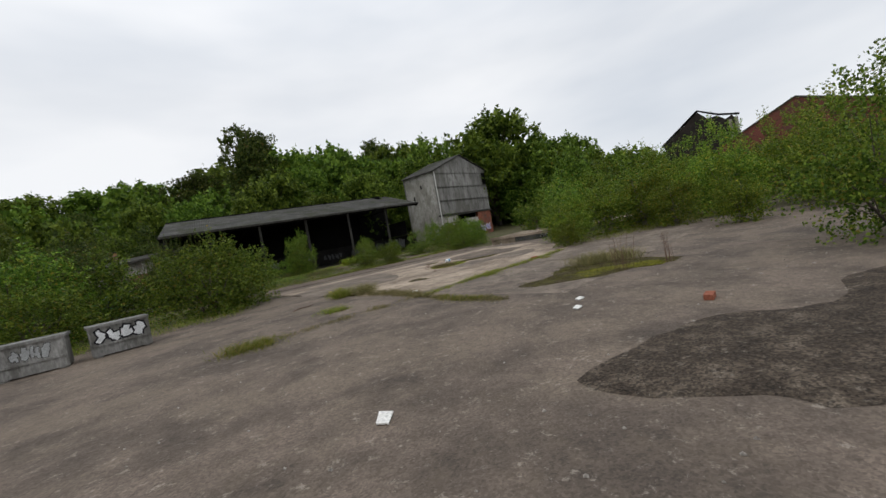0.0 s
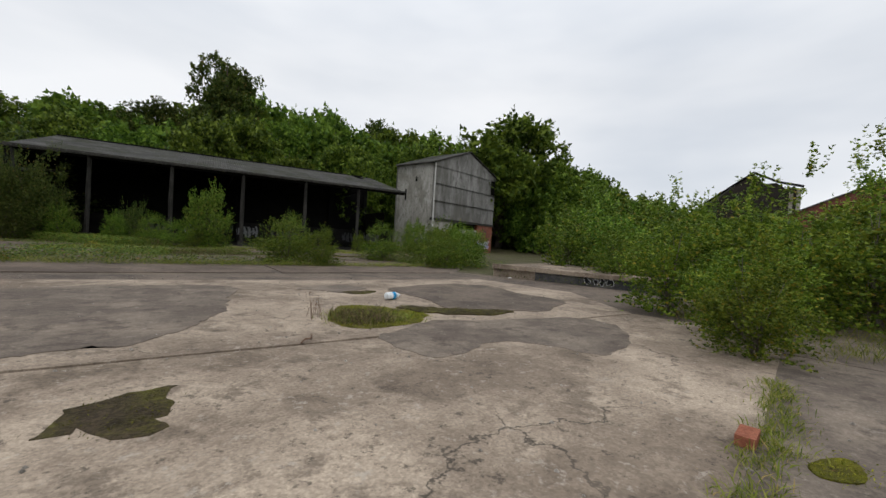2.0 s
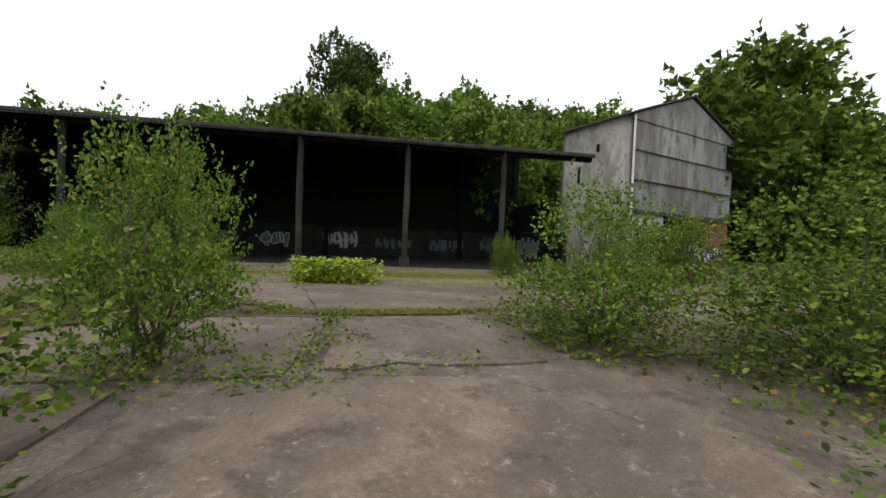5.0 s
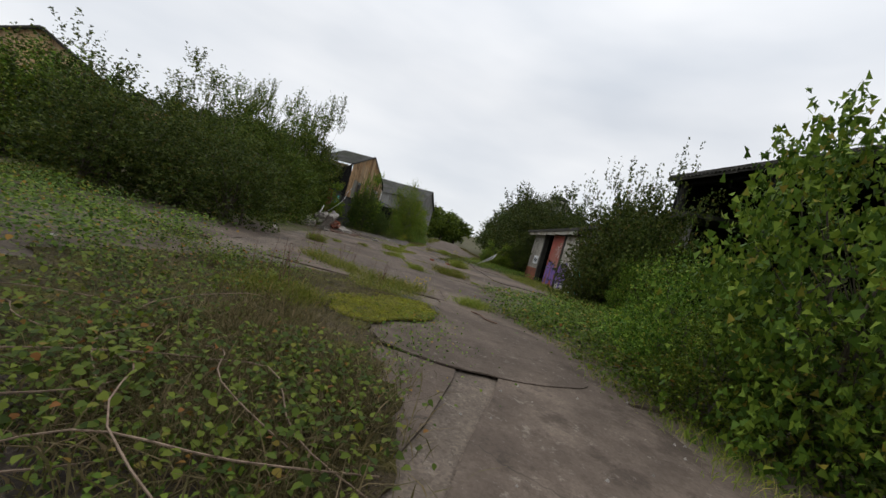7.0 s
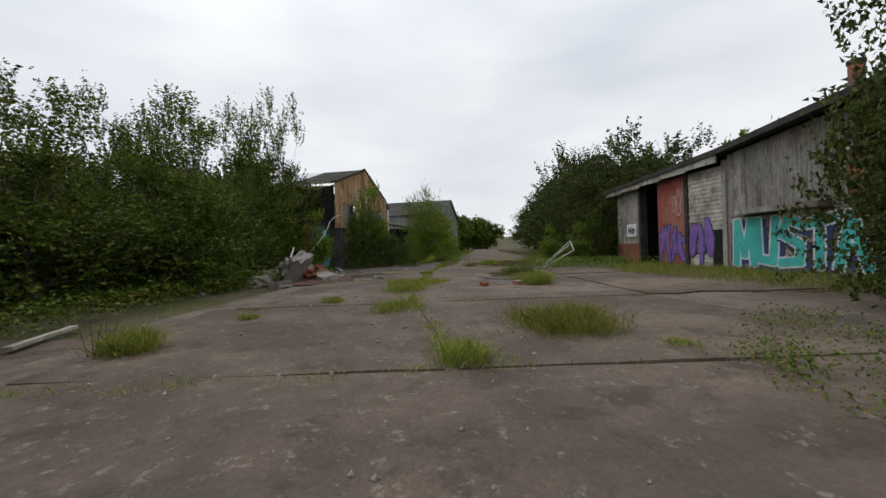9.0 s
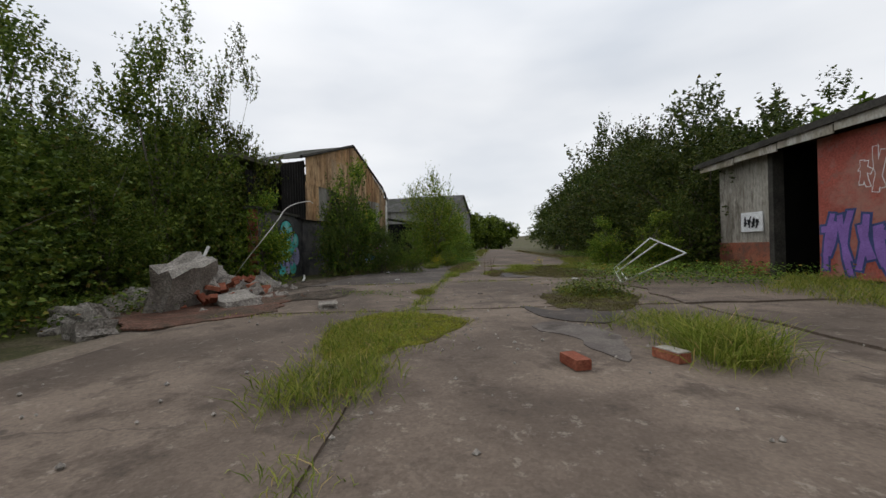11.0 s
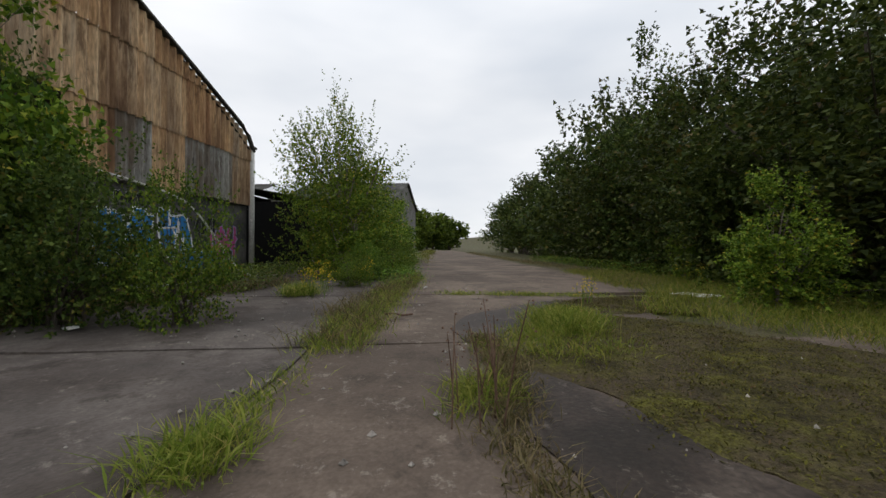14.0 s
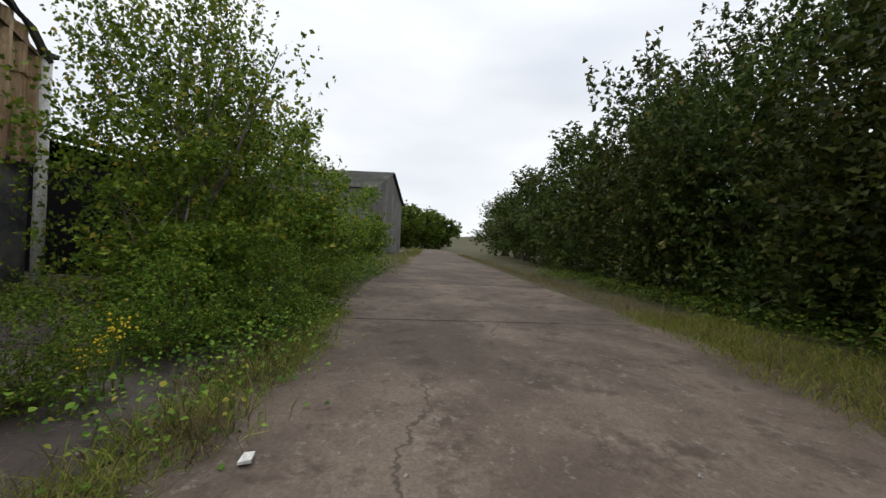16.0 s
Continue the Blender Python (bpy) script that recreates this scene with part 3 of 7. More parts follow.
def slab(corners, mat, parent, lift=0.0, gap=0.03, rough=0.03, name="slab"):
    tilt = [rs_.uniform(-0.0012, 0.0012) for _ in range(2)]
    poly = ragged(corners, gap, 7, rough)
    cx, cy = corners[0]
    n = len(poly)
    g = Geo()
    top = [(x, y, SLAB + lift + tilt[0] * (x - cx) * 0.5 + tilt[1] * (y - cy) * 0.5) for x, y in poly]
    g.add([(x, y, -0.05) for x, y in poly] + top, [tuple(range(n, 2 * n))] + [(i, (i + 1) % n, n + (i + 1) % n, n + i) for i in range(n)])
    return part(name, g, mat, parent)


def grid_point(o, e, a, b):
    return (o[0] + e[0] * a - e[1] * b, o[1] + e[1] * a + e[0] * b)


whole("pavement_base", Geo().prism([(-13, -40), (12, -40), (9, -12), (5, -4), (12, 5), (12, 13.2), (-12.5, 13.2), (-12.5, 2.4), (-7, 1.8), (-7.4, -2.6), (-13, -5), (-12.4, -12.5)], -0.05, 0.022), "asphalt", "worn dark asphalt under and between the yard slabs", "pavement", kind="structure")
whole("road_base", Geo().prism([(-6.6, 2.0), (-12.5, 1.9), (-19, 2.6), (-25, 3.2), (-31.6, 4.4), (-36, 5.6), (-36, 8.4), (-31, 7.8), (-29, 9.0), (-28.5, 10.4), (-24.3, 9.3), (-22.6, 12.6), (-12.7, 12.6), (-8.0, 9.2), (-6.6, 6.6)], -0.05, 0.02), "asphalt", "worn dark asphalt under and between the road slabs", "pavement", kind="structure")
yard = thing("pavement_yard", "pale cracked concrete yard of large worn slabs", "pavement", kind="structure")
YO, YE = (-5.05, -16.5), (0.966, 0.259)
for i in range(-2, 5):
    for j in range(-4, 3):
        c = [grid_point(YO, YE, 4.1 * (i + a), 4.1 * (j + b)) for a, b in ((0, 0), (1, 0), (1, 1), (0, 1))]
        mx_, my_ = sum(p[0] for p in c) / 4, sum(p[1] for p in c) / 4
        if i >= 0 and j >= 0 and mx_ < 6.5:
            continue
        if my_ > -5.6 or mx_ > 9 or (mx_ > 5.2 and my_ > -11.0) or mx_ < -13:
            continue
        old = i < 0 or j < -1
        slab(c, "asphalt" if old else "screed", yard, gap=-0.012 if old else 0.012, rough=0.004 if old else 0.014, lift=0.0015 * (i % 2) + 0.001 * (j % 2) if old else 0.0)
slab([(-5.05, -16.5), (-0.69, -15.84), (4.3, -14.25), (3.6, -12.3), (-1.4, -12.56), (-5.9, -12.85)], "yard", yard, gap=0.012, rough=0.02)
slab([(-5.95, -12.83), (-1.4, -12.53), (3.6, -12.27), (5.0, -9.6), (4.2, -6.6), (-1.3, -6.9), (-7.2, -6.9)], "yard", yard, gap=0.012, rough=0.02, lift=0.003)
for c in ([(-7.5, -5.6), (-1.5, -5.2), (-1.8, -2.8), (-7.8, -3.4)], [(-1.4, -5.2), (4.4, -4.6), (4.0, -2.2), (-1.6, -2.8)], [(-12.5, -6.0), (-7.6, -5.6), (-8.0, -3.0), (-12.5, -3.2)],
          [(-4.2, -2.4), (0.2, -2.2), (0.1, 0.5), (-4.3, 0.4)], [(0.3, -2.2), (4.2, -2.0), (4.4, 0.9), (0.2, 0.6)],
          [(-1.6, 0.6), (1.1, 0.7), (1.2, 3.0), (-1.4, 2.9)], [(1.25, 0.8), (3.4, 1.0), (3.3, 3.1), (1.3, 3.05)], [(3.6, 1.1), (6.8, 1.3), (6.4, 3.7), (3.4, 3.2)], [(-4.0, 0.7), (-1.8, 0.7), (-1.6, 2.8), (-4.2, 2.5)]):
    slab(c, "road", yard, rough=0.06)
strip = [(-8.2, 5.75), (-3.9, 5.55), (0.8, 3.6), (3.0, 3.65), (6.8, 4.6), (11.5, 5.2), (11.5, 7.4), (6.9, 7.0), (0.0, 6.9), (-3.5, 6.9), (-6.6, 7.0)]
slab(strip[:3] + strip[8:], "road", yard, lift=0.006, rough=0.05)
slab([strip[2], strip[3], strip[4], strip[5], strip[6], strip[7], strip[8]], "road", yard, lift=0.004, rough=0.05)
slab([(-12, 7.4), (0, 7.5), (11, 7.8), (11, 13.2), (-12, 13.2)], "asphalt", yard, lift=-0.03, rough=0.12)

road = thing("pavement_road", "grey concrete roadway of large slabs with weedy joints", "pavement", kind="structure")
cross = [-3.9, -7.0, -10.75, -14.0, -18.5, -22.4, -25.7, -28.7, -33.0, -38.0, -44.0, -52.0, -62.0, -80.0, -110.0]


def mid_joint(x):
    """The long joint of the roadway, which becomes its edge further on."""
    pts = [(0, 5.6), (-11, 5.5), (-15, 5.2), (-20, 5.75), (-27, 7.0), (-31, 8.0), (-36, 8.5), (-53, 11.6), (-110, 22.0)]
    for (a, ya), (b, yb) in zip(pts, pts[1:]):
        if a >= x >= b:
            return ya + (yb - ya) * (a - x) / (a - b)
    return pts[-1][1]


for a, b in zip(cross, cross[1:]):
    ja, jb = mid_joint(a), mid_joint(b)
    sk = 0.25
    wide = 3.4 if a > -23 else (3.2 if a > -28 else 4.7)
    if a == -7.0:
        slab([(a - sk, ja - 2.9), (a + sk, ja + wide), (b + sk, jb + wide), (b - sk, jb - 2.9)], "road", road, gap=0.012, rough=0.03)
        continue
    slab([(a, ja), (a + sk, ja + wide), (b + sk, jb + wide), (b, jb)], "road", road, gap=0.012, rough=0.018)
    if -11 > a > -24:
        slab([(a + sk, ja + wide), (a + 2 * sk, ja + wide + 3.0), (b + 2 * sk, jb + wide + 3.0), (b + sk, jb + wide)], "road", road, rough=0.1)
    if -6.5 > a > -33:
        lo = 2.9 if a > -12 else (2.6 if a > -20 else 3.2)
        slab([(a - sk, ja - lo), (a, ja - 0.05), (b, jb - 0.05), (b - sk, jb - (lo if b > -28 else 2.8))], "road" if a > -21 else "darkroad", road, lift=-0.008, gap=0.01, rough=0.025)
slab([(-7.0, 2.4), (-7.0, 4.0), (-4.6, 3.9), (-4.4, 1.6)], "road", road, rough=0.12)
slab([(-1.5, 3.0), (1.1, 3.1), (0.5, 3.55), (-1.3, 4.3), (-3.9, 5.3), (-4.3, 2.7)], "road", yard, lift=-0.006, rough=0.06)
slab([(-31.5, 4.2), (-31.5, 6.8), (-36.0, 7.4), (-41.0, 8.0), (-41.0, 5.4), (-35.6, 4.4)], "darkroad", road, rough=0.12)
slab([(-8.2, -1.6), (-7.6, 2.0), (-12.5, 2.4), (-13.4, -1.0)], "road", road, lift=-0.02, rough=0.15)


FUZZ = []


def blob(name, x, y, rx, ry, mat, label, category, z=None, seed=1, rot=0.0, rough=0.22, n=40, dome=0.0):
    """A low patch with an uneven outline lying on the ground."""
    r = random.Random(seed)
    ph = [r.uniform(0, 6.28) for _ in range(4)]
    z = SLAB + 0.016 if z is None else z
    g = Geo()
    rings = 5
    verts, faces = [(0, 0, dome)], []
    for k in range(1, rings + 1):
        for i in range(n):
            a = 2 * math.pi * i / n
            w = 1 + rough * (math.sin(2 * a + ph[0]) * 0.5 + math.sin(3 * a + ph[1]) * 0.45 + math.sin(5 * a + ph[2]) * 0.3 + math.sin(9 * a + ph[3]) * 0.18) + r.uniform(-0.04, 0.04)
            s = k / rings
            verts.append((math.cos(a) * rx * w * s, math.sin(a) * ry * w * s, dome * (1 - s * s) + (r.uniform(-0.3, 0.3) * dome if k < rings else -0.012)))
    faces += [(0, 1 + i, 1 + (i + 1) % n) for i in range(n)]
    for k in range(rings - 1):
        o = 1 + k * n
        faces += [(o + i, o + n + i, o + n + (i + 1) % n, o + (i + 1) % n) for i in range(n)]
    g.add(verts, faces)
    FUZZ.append((x, y, rx, ry, rot, z)) if mat == "moss" else None
    return whole(name, g, mat, label, category, smooth=True, m=pose(x, y, z, 0, 0, rot))


MOSSY = []


def patch(name, corners, mat, label, category, z=None, seed=1, rough=0.09, thick=0.02, fur=0):
    """A thin layer with a ragged, rounded outline lying on the ground."""
    z = SLAB + 0.007 if z is None else z
    pts = [Vector(c) for c in corners]
    for _ in range(2):
        pts = [q for a, b in zip(pts, pts[1:] + pts[:1]) for q in (a * 0.78 + b * 0.22, a * 0.22 + b * 0.78)]
    out = []
    for a, b in zip(pts, pts[1:] + pts[:1]):
        k = max(1, int((b - a).length / 0.05))
        for i in range(k):
            p = a + (b - a) * (i / k)
            d = Vector((0, 0))
            for f, w in ((1.1, 1.0), (3.1, 0.6), (8.0, 0.22)):
                d.x += w * noise.noise(Vector((p.x * f, p.y * f, seed * 7.1)))
                d.y += w * noise.noise(Vector((p.x * f, p.y * f, seed * 7.1 + 40)))
            out.append((p.x + d.x * rough * 1.6, p.y + d.y * rough * 1.6))
    if fur:
        MOSSY.append((out, z, fur, "moss_leaf" if mat == "moss" else "moss_brown"))
    cx, cy = sum(q[0] for q in out) / len(out), sum(q[1] for q in out) / len(out)
    g = Geo().prism([(x - cx, y - cy) for x, y in out], -thick, 0.0)
    return whole(name, g, mat, label, category, m=pose(cx, cy, z))


# ---- the open shed ----
shed = thing("open_shed", "long derelict open-fronted shed with a corrugated roof and black interior", "shed", -1, 13.45, 0)
SX, SY = -1.0, 13.45


def at_shed(x, y):
    return x - SX, y - SY


POSTS = [-9.2, -5.25, -1.25, 2.8, 6.75]
for px in POSTS + [-12.3]:
    x, y = at_shed(px, 13.45)
    w = 0.095 + 0.012 * rs_.random()
    g = Geo()
    g.tube([(x + rs_.uniform(-0.02, 0.02), y, z) for z in (-0.05, 0.6, 1.7, 2.6, 3.6, 4.8)], [w * 1.35, w * 1.2, w * 1.15, w * 1.25, w * 1.1, w * 1.1], 8)
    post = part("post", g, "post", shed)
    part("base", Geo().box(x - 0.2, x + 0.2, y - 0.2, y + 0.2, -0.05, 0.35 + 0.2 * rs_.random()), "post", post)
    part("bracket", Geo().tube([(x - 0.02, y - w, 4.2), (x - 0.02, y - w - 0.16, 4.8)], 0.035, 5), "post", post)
# Back posts, beams, ceiling and inner walls: inside shade put into their black.
for px in (-9.2, -1.25, 6.75, 10.2):
    x, y = at_shed(px, 21.8)
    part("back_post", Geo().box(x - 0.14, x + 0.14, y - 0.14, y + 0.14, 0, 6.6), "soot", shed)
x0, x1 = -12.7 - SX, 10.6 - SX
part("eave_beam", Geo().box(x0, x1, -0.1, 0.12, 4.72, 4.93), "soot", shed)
for k in range(9):
    a = x0 + (x1 - x0) * k / 9
    part("fascia", Geo().box(a + 0.01, a + (x1 - x0) / 9 - 0.01, -0.36, -0.31, 4.82 + rs_.uniform(-0.02, 0.02), 5.0), "darkfelt", shed)
SL = math.tan(radians(13.5))


def on_shed_roof(u, v, d):
    return (u, v, 4.98 + v * SL + d)


for k in range(24):
    a = x0 + (x1 - x0) * k / 24
    top = 8.6 - (2.0 if k == 22 else 0)
    part("roof_sheet", Geo().corrugated(a, a + (x1 - x0) / 24 + 0.03, lambda u: -0.42 + 0.03 * rs_.random(), lambda u: top, on_shed_roof, 0.146, 0.028, 3), "roofsheet", shed)
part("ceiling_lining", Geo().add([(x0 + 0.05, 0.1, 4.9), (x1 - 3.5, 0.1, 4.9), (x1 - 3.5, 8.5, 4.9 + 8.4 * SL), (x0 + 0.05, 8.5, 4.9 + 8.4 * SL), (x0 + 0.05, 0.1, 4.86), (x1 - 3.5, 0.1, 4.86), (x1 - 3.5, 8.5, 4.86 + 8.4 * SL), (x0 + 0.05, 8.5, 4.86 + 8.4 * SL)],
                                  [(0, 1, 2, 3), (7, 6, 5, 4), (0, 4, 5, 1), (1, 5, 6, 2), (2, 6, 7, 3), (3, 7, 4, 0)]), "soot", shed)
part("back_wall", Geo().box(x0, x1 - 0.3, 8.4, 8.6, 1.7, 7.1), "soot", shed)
# Low walls and floor toned dark to carry the shade under the roof.
part("low_back_wall", Geo().box(x0, x1 - 0.3, 8.3, 8.62, -0.05, 1.72), "darkblock", shed, "blockwork with dim graffiti, toned dark for the shade inside")
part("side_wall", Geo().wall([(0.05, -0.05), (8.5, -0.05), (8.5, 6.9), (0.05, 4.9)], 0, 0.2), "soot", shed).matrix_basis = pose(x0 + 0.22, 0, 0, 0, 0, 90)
part("low_side_wall", Geo().box(x1 - 0.35, x1 - 0.1, 1.6, 8.6, -0.05, 1.75), "darkblock", shed, "low end wall covered in pale graffiti")
part("side_sheet", Geo().corrugated(3.4, 8.4, lambda u: 1.8, lambda u: 3.4, lambda u, v, d: (x1 - 0.25 + d, u, v), 0.15, 0.03), "darkblock", shed)
part("shed_floor", Geo().box(x0, x1, 0.2, 8.4, -0.05, 0.02), "darkblock", shed)
for k in range(5):
    xx = x0 + 2 + k * 4.4
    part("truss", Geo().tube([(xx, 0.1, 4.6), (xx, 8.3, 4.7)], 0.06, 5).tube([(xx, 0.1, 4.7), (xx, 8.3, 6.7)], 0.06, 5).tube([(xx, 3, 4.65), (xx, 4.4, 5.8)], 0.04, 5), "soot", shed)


# painted lettering, unreadable: chunky strokes with an outline
def scrawl(parent, x, z, w, h, fills, line, seed, letters=5, y=0.0, rim=0.05, name="letter", fat=1.0):
    """Thick crooked strokes standing 4 mm off a wall in its x-z plane, facing -y."""
    r = random.Random(seed)
    for i in range(letters):
        bg, fg = Geo(), Geo()
        cx = x + w * (i + 0.5) / letters
        lw = w / letters
        strokes = []
        for s in range(r.choice((2, 3, 3))):
            a = (cx + r.uniform(-0.42, 0.42) * lw, z + r.uniform(0.0, 0.3) * h)
            b = (cx + r.uniform(-0.42, 0.42) * lw, z + r.uniform(0.7, 1.0) * h)
            if s == 2:
                a, b = (cx - 0.4 * lw, z + r.uniform(0.3, 0.7) * h), (cx + 0.42 * lw, z + r.uniform(0.3, 0.7) * h)
            strokes.append((a, b, lw * fat * r.uniform(0.14, 0.24)))
        for n_, (a, b, t) in enumerate(strokes):
            dx, dz = b[0] - a[0], b[1] - a[1]
            L = math.hypot(dx, dz) or 1
            nx, nz = -dz / L, dx / L
            bend = r.uniform(-0.12, 0.12) * L
            for geo, grow, off in ((bg, rim, 0.004), (fg, 0.0, 0.008)):
                q = []
                for sgn in (1, -1):
                    for k in range(5):
                        f = k / 4 if sgn == 1 else 1 - k / 4
                        e = (f - 0.5) * 2 * grow / L + f
                        px_, pz_ = a[0] + dx * e + nx * bend * math.sin(3.14 * f), a[1] + dz * e + nz * bend * math.sin(3.14 * f)
                        q.append((px_ + nx * (t + grow) * sgn, y - off - 0.0015 * n_ - 0.0004 * i, pz_ + nz * (t + grow) * sgn))
                geo.add(q, [tuple(range(10))])
        edge_ = part(name, bg, line, parent)
        part("fill", fg, fills, edge_)


STROKES = {"M": (((0.03, 0), (0.1, 1), (0.48, 0.2), (0.86, 1), (0.97, 0)),), "U": (((0.05, 1), (0.12, 0.12), (0.8, 0.06), (0.95, 1)),),
           "S": (((0.97, 0.86), (0.35, 0.98), (0.06, 0.68), (0.86, 0.44), (0.82, 0.08), (0.03, 0.04)),), "T": (((0, 0.86), (1, 0.96)), ((0.5, 0.9), (0.46, 0))),
           "A": (((0, 0), (0.45, 1), (0.95, 0)), ((0.15, 0.36), (0.85, 0.36)))}


def lettering(parent, word, x, z, w, h, fill, rim, shade, y, thick=0.11):
    """Fat sprayed capitals with a pale rim and a dark shadow, in an x-z plane facing -y."""
    lw = w / len(word)
    for i, ch in enumerate(word):
        layers = (Geo(), Geo(), Geo())
        for n_, run in enumerate(STROKES[ch]):
            for k, (a, b) in enumerate(zip(run, run[1:])):
                ax, az, bx, bz = x + lw * (i + 0.06 + 0.88 * a[0]), z + h * a[1], x + lw * (i + 0.06 + 0.88 * b[0]), z + h * b[1]
                L = math.hypot(bx - ax, bz - az)
                ux, uz = (bx - ax) / L, (bz - az) / L
                for g_, grow, off, sx_, sz_ in ((layers[0], 0.07, 0.004, 0.07, -0.07), (layers[1], 0.04, 0.008, 0, 0), (layers[2], 0.0, 0.012, 0, 0)):
                    t = thick + grow
                    q = [(ax - ux * t * 0.6 - uz * t, az - uz * t * 0.6 + ux * t), (ax - ux * t * 0.9, az - uz * t * 0.9), (ax - ux * t * 0.6 + uz * t, az - uz * t * 0.6 - ux * t),
                         (bx + ux * t * 0.6 + uz * t, bz + uz * t * 0.6 - ux * t), (bx + ux * t * 0.9, bz + uz * t * 0.9), (bx + ux * t * 0.6 - uz * t, bz + uz * t * 0.6 + ux * t)]
                    g_.add([(p + sx_, y - off - 0.0003 * (k + 4 * n_) - 0.0001 * i, r + sz_) for p, r in q], [tuple(range(6))])
        ob = part("letter", layers[2], fill, parent)
        part("rim", layers[1], rim, ob)
        part("shadow", layers[0], shade, ob)


# p_dim is graffiti paint toned down for the shade inside the shed.
for k, (gx, gw, gh, f_, l_) in enumerate(((-4.9, 1.6, 0.8, "p_dim", "p_grey"), (-1.4, 1.9, 1.0, "p_grey", "p_dim"), (1.6, 2.2, 0.7, "p_dim", "p_black"), (4.9, 2.0, 0.8, "p_dim", "p_black"), (8.0, 2.0, 1.0, "p_dim", "p_black"), (-8.0, 2.0, 0.8, "p_dim", "p_black"))):
    scrawl(shed, gx - SX, 0.45, gw, gh, f_, l_, 20 + k, 5, 8.3)
sg = thing("wall_graffiti", "pale spray-painted lettering on a low dark wall", "graffiti", 10.2, 19.6, 0.0, -90)
scrawl(sg, -2.2, 0.3, 4.2, 1.2, "p_grey", "p_white", 31, 6, 0.0)

# ---- the tall clad house beside the shed ----
HX, HY = 16.75, 19.7
house = thing("clad_house", "tall derelict gabled building clad in grey fibre cement sheets", "building", HX, HY, 0, 20.2)
HW, HD, HE, HA = 11.6, 5.4, 9.3, 11.35


def gable(u):
    return HE + (HA - HE) * (1 - abs(u - HW / 2) / (HW / 2))


for row, (z0, z1) in enumerate(((3.55, 5.35), (5.3, 7.15), (7.1, 8.95), (8.9, 11.4))):
    for c in range(11):
        a, b = c * HW / 11, (c + 1) * HW / 11 + 0.04
        if row == 2 and c == 10:
            continue
        part("cladding_sheet", Geo().corrugated(a, min(b, HW), lambda u: z0, lambda u: max(z0 + 0.02, min(z1, gable(u) - 0.03)), lambda u, v, d: (u, -0.04 - 0.05 * row + d, v), 0.2, 0.012), "asbestos", house)
for zz in (5.33, 7.13, 8.93):
    part("seam", Geo().box(0.02, HW - 0.02, -0.2, -0.02, zz - 0.02, zz), "roofsheet", house)
part("front_wall", Geo().wall([(0, 3.3), (HW, 3.3), (HW, HE), (HW / 2, HA), (0, HE)], 0.02, 0.2), "asbestos", house)
part("side_wall", Geo().wall([(0.0, 3.3), (HD, 3.3), (HD, HE), (0.0, HE)], 0, 0.2), "render", house, "pale stained side wall").matrix_basis = pose(0.2, 0.02, 0, 0, 0, 90)
part("side_wall", Geo().box(HW - 0.2, HW, 0.2, HD, 0, HE), "asbestos", house)
part("back_wall", Geo().box(0, HW, HD, HD + 0.2, 0, HE), "asbestos", house)
part("ground_wall", Geo().box(0.0, 3.6, 0.05, 0.3, -0.05, 3.3), "render", house)
part("ground_wall", Geo().box(5.2, 8.3, 0.05, 0.3, -0.05, 2.6), "render", house)
part("ground_wall", Geo().box(-0.02, 0.25, 0.3, HD, -0.05, 3.3), "render", house)
part("red_wall", Geo().box(8.3, HW, 0.0, 0.3, -0.05, 3.3), "brick", house, "red-painted ground floor wall with graffiti")
part("sill_beam", Geo().box(-0.05, HW + 0.05, -0.12, 0.3, 3.28, 3.52), "darkfelt", house)
# Black sheet standing in for the shade inside the ground floor.
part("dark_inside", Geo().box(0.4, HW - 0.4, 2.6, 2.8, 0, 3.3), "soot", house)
for sgn in (0, 1):
    def on_roof(u, v, d, sgn=sgn):
        x = -0.3 + v * (HW / 2 + 0.3) if sgn == 0 else HW + 0.3 - v * (HW / 2 + 0.3)
        return (x, u, HE - 0.05 + v * (HA - HE + 0.12) + d + 0.06)
    for k in range(5):
        part("roof_sheet", Geo().corrugated(-0.35 + k * 1.2, -0.35 + (k + 1) * 1.2 + 0.03, lambda u: 0.0, lambda u: 1.0, on_roof, 0.146, 0.026), "roofsheet", house)
    vx = (0, HW)[sgn]
    part("verge_trim", Geo().tube([(vx + (-0.3 if sgn == 0 else 0.3), -0.3, HE - 0.02), (HW / 2, -0.3, HA + 0.12)], 0.07, 5), "darkfelt", house)
part("downpipe", Geo().tube([(-0.02, -0.14, HE - 0.1), (-0.02, -0.14, 3.5), (-0.02, -0.14, 0.1)], 0.07, 7), "hose", house)
part("gutter", Geo().tube([(-0.38, -0.2, HE - 0.08), (-0.38, HD, HE - 0.08)], 0.08, 6), "darkfelt", house)
# Openings drawn as black boxes on the wall, inner shade as colour.
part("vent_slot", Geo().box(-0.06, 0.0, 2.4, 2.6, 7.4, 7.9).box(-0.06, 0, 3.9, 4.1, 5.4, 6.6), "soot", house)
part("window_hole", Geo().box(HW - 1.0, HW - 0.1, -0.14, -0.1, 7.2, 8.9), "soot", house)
scrawl(house, 8.5, 0.3, 2.6, 1.2, "p_lilac", "p_white", 77, 4, 0.0)

# ---- far ruin and red warehouse ----
ruin = thing("burnt_ruin", "blackened ruin with a collapsed roof above the bushes", "building", 57.5, 8.0, 0, -62)
ruin.matrix_world = pose(57.5, 8.0, 0, 0, 0, -62) @ Matrix.Diagonal((0.8, 0.8, 1, 1))
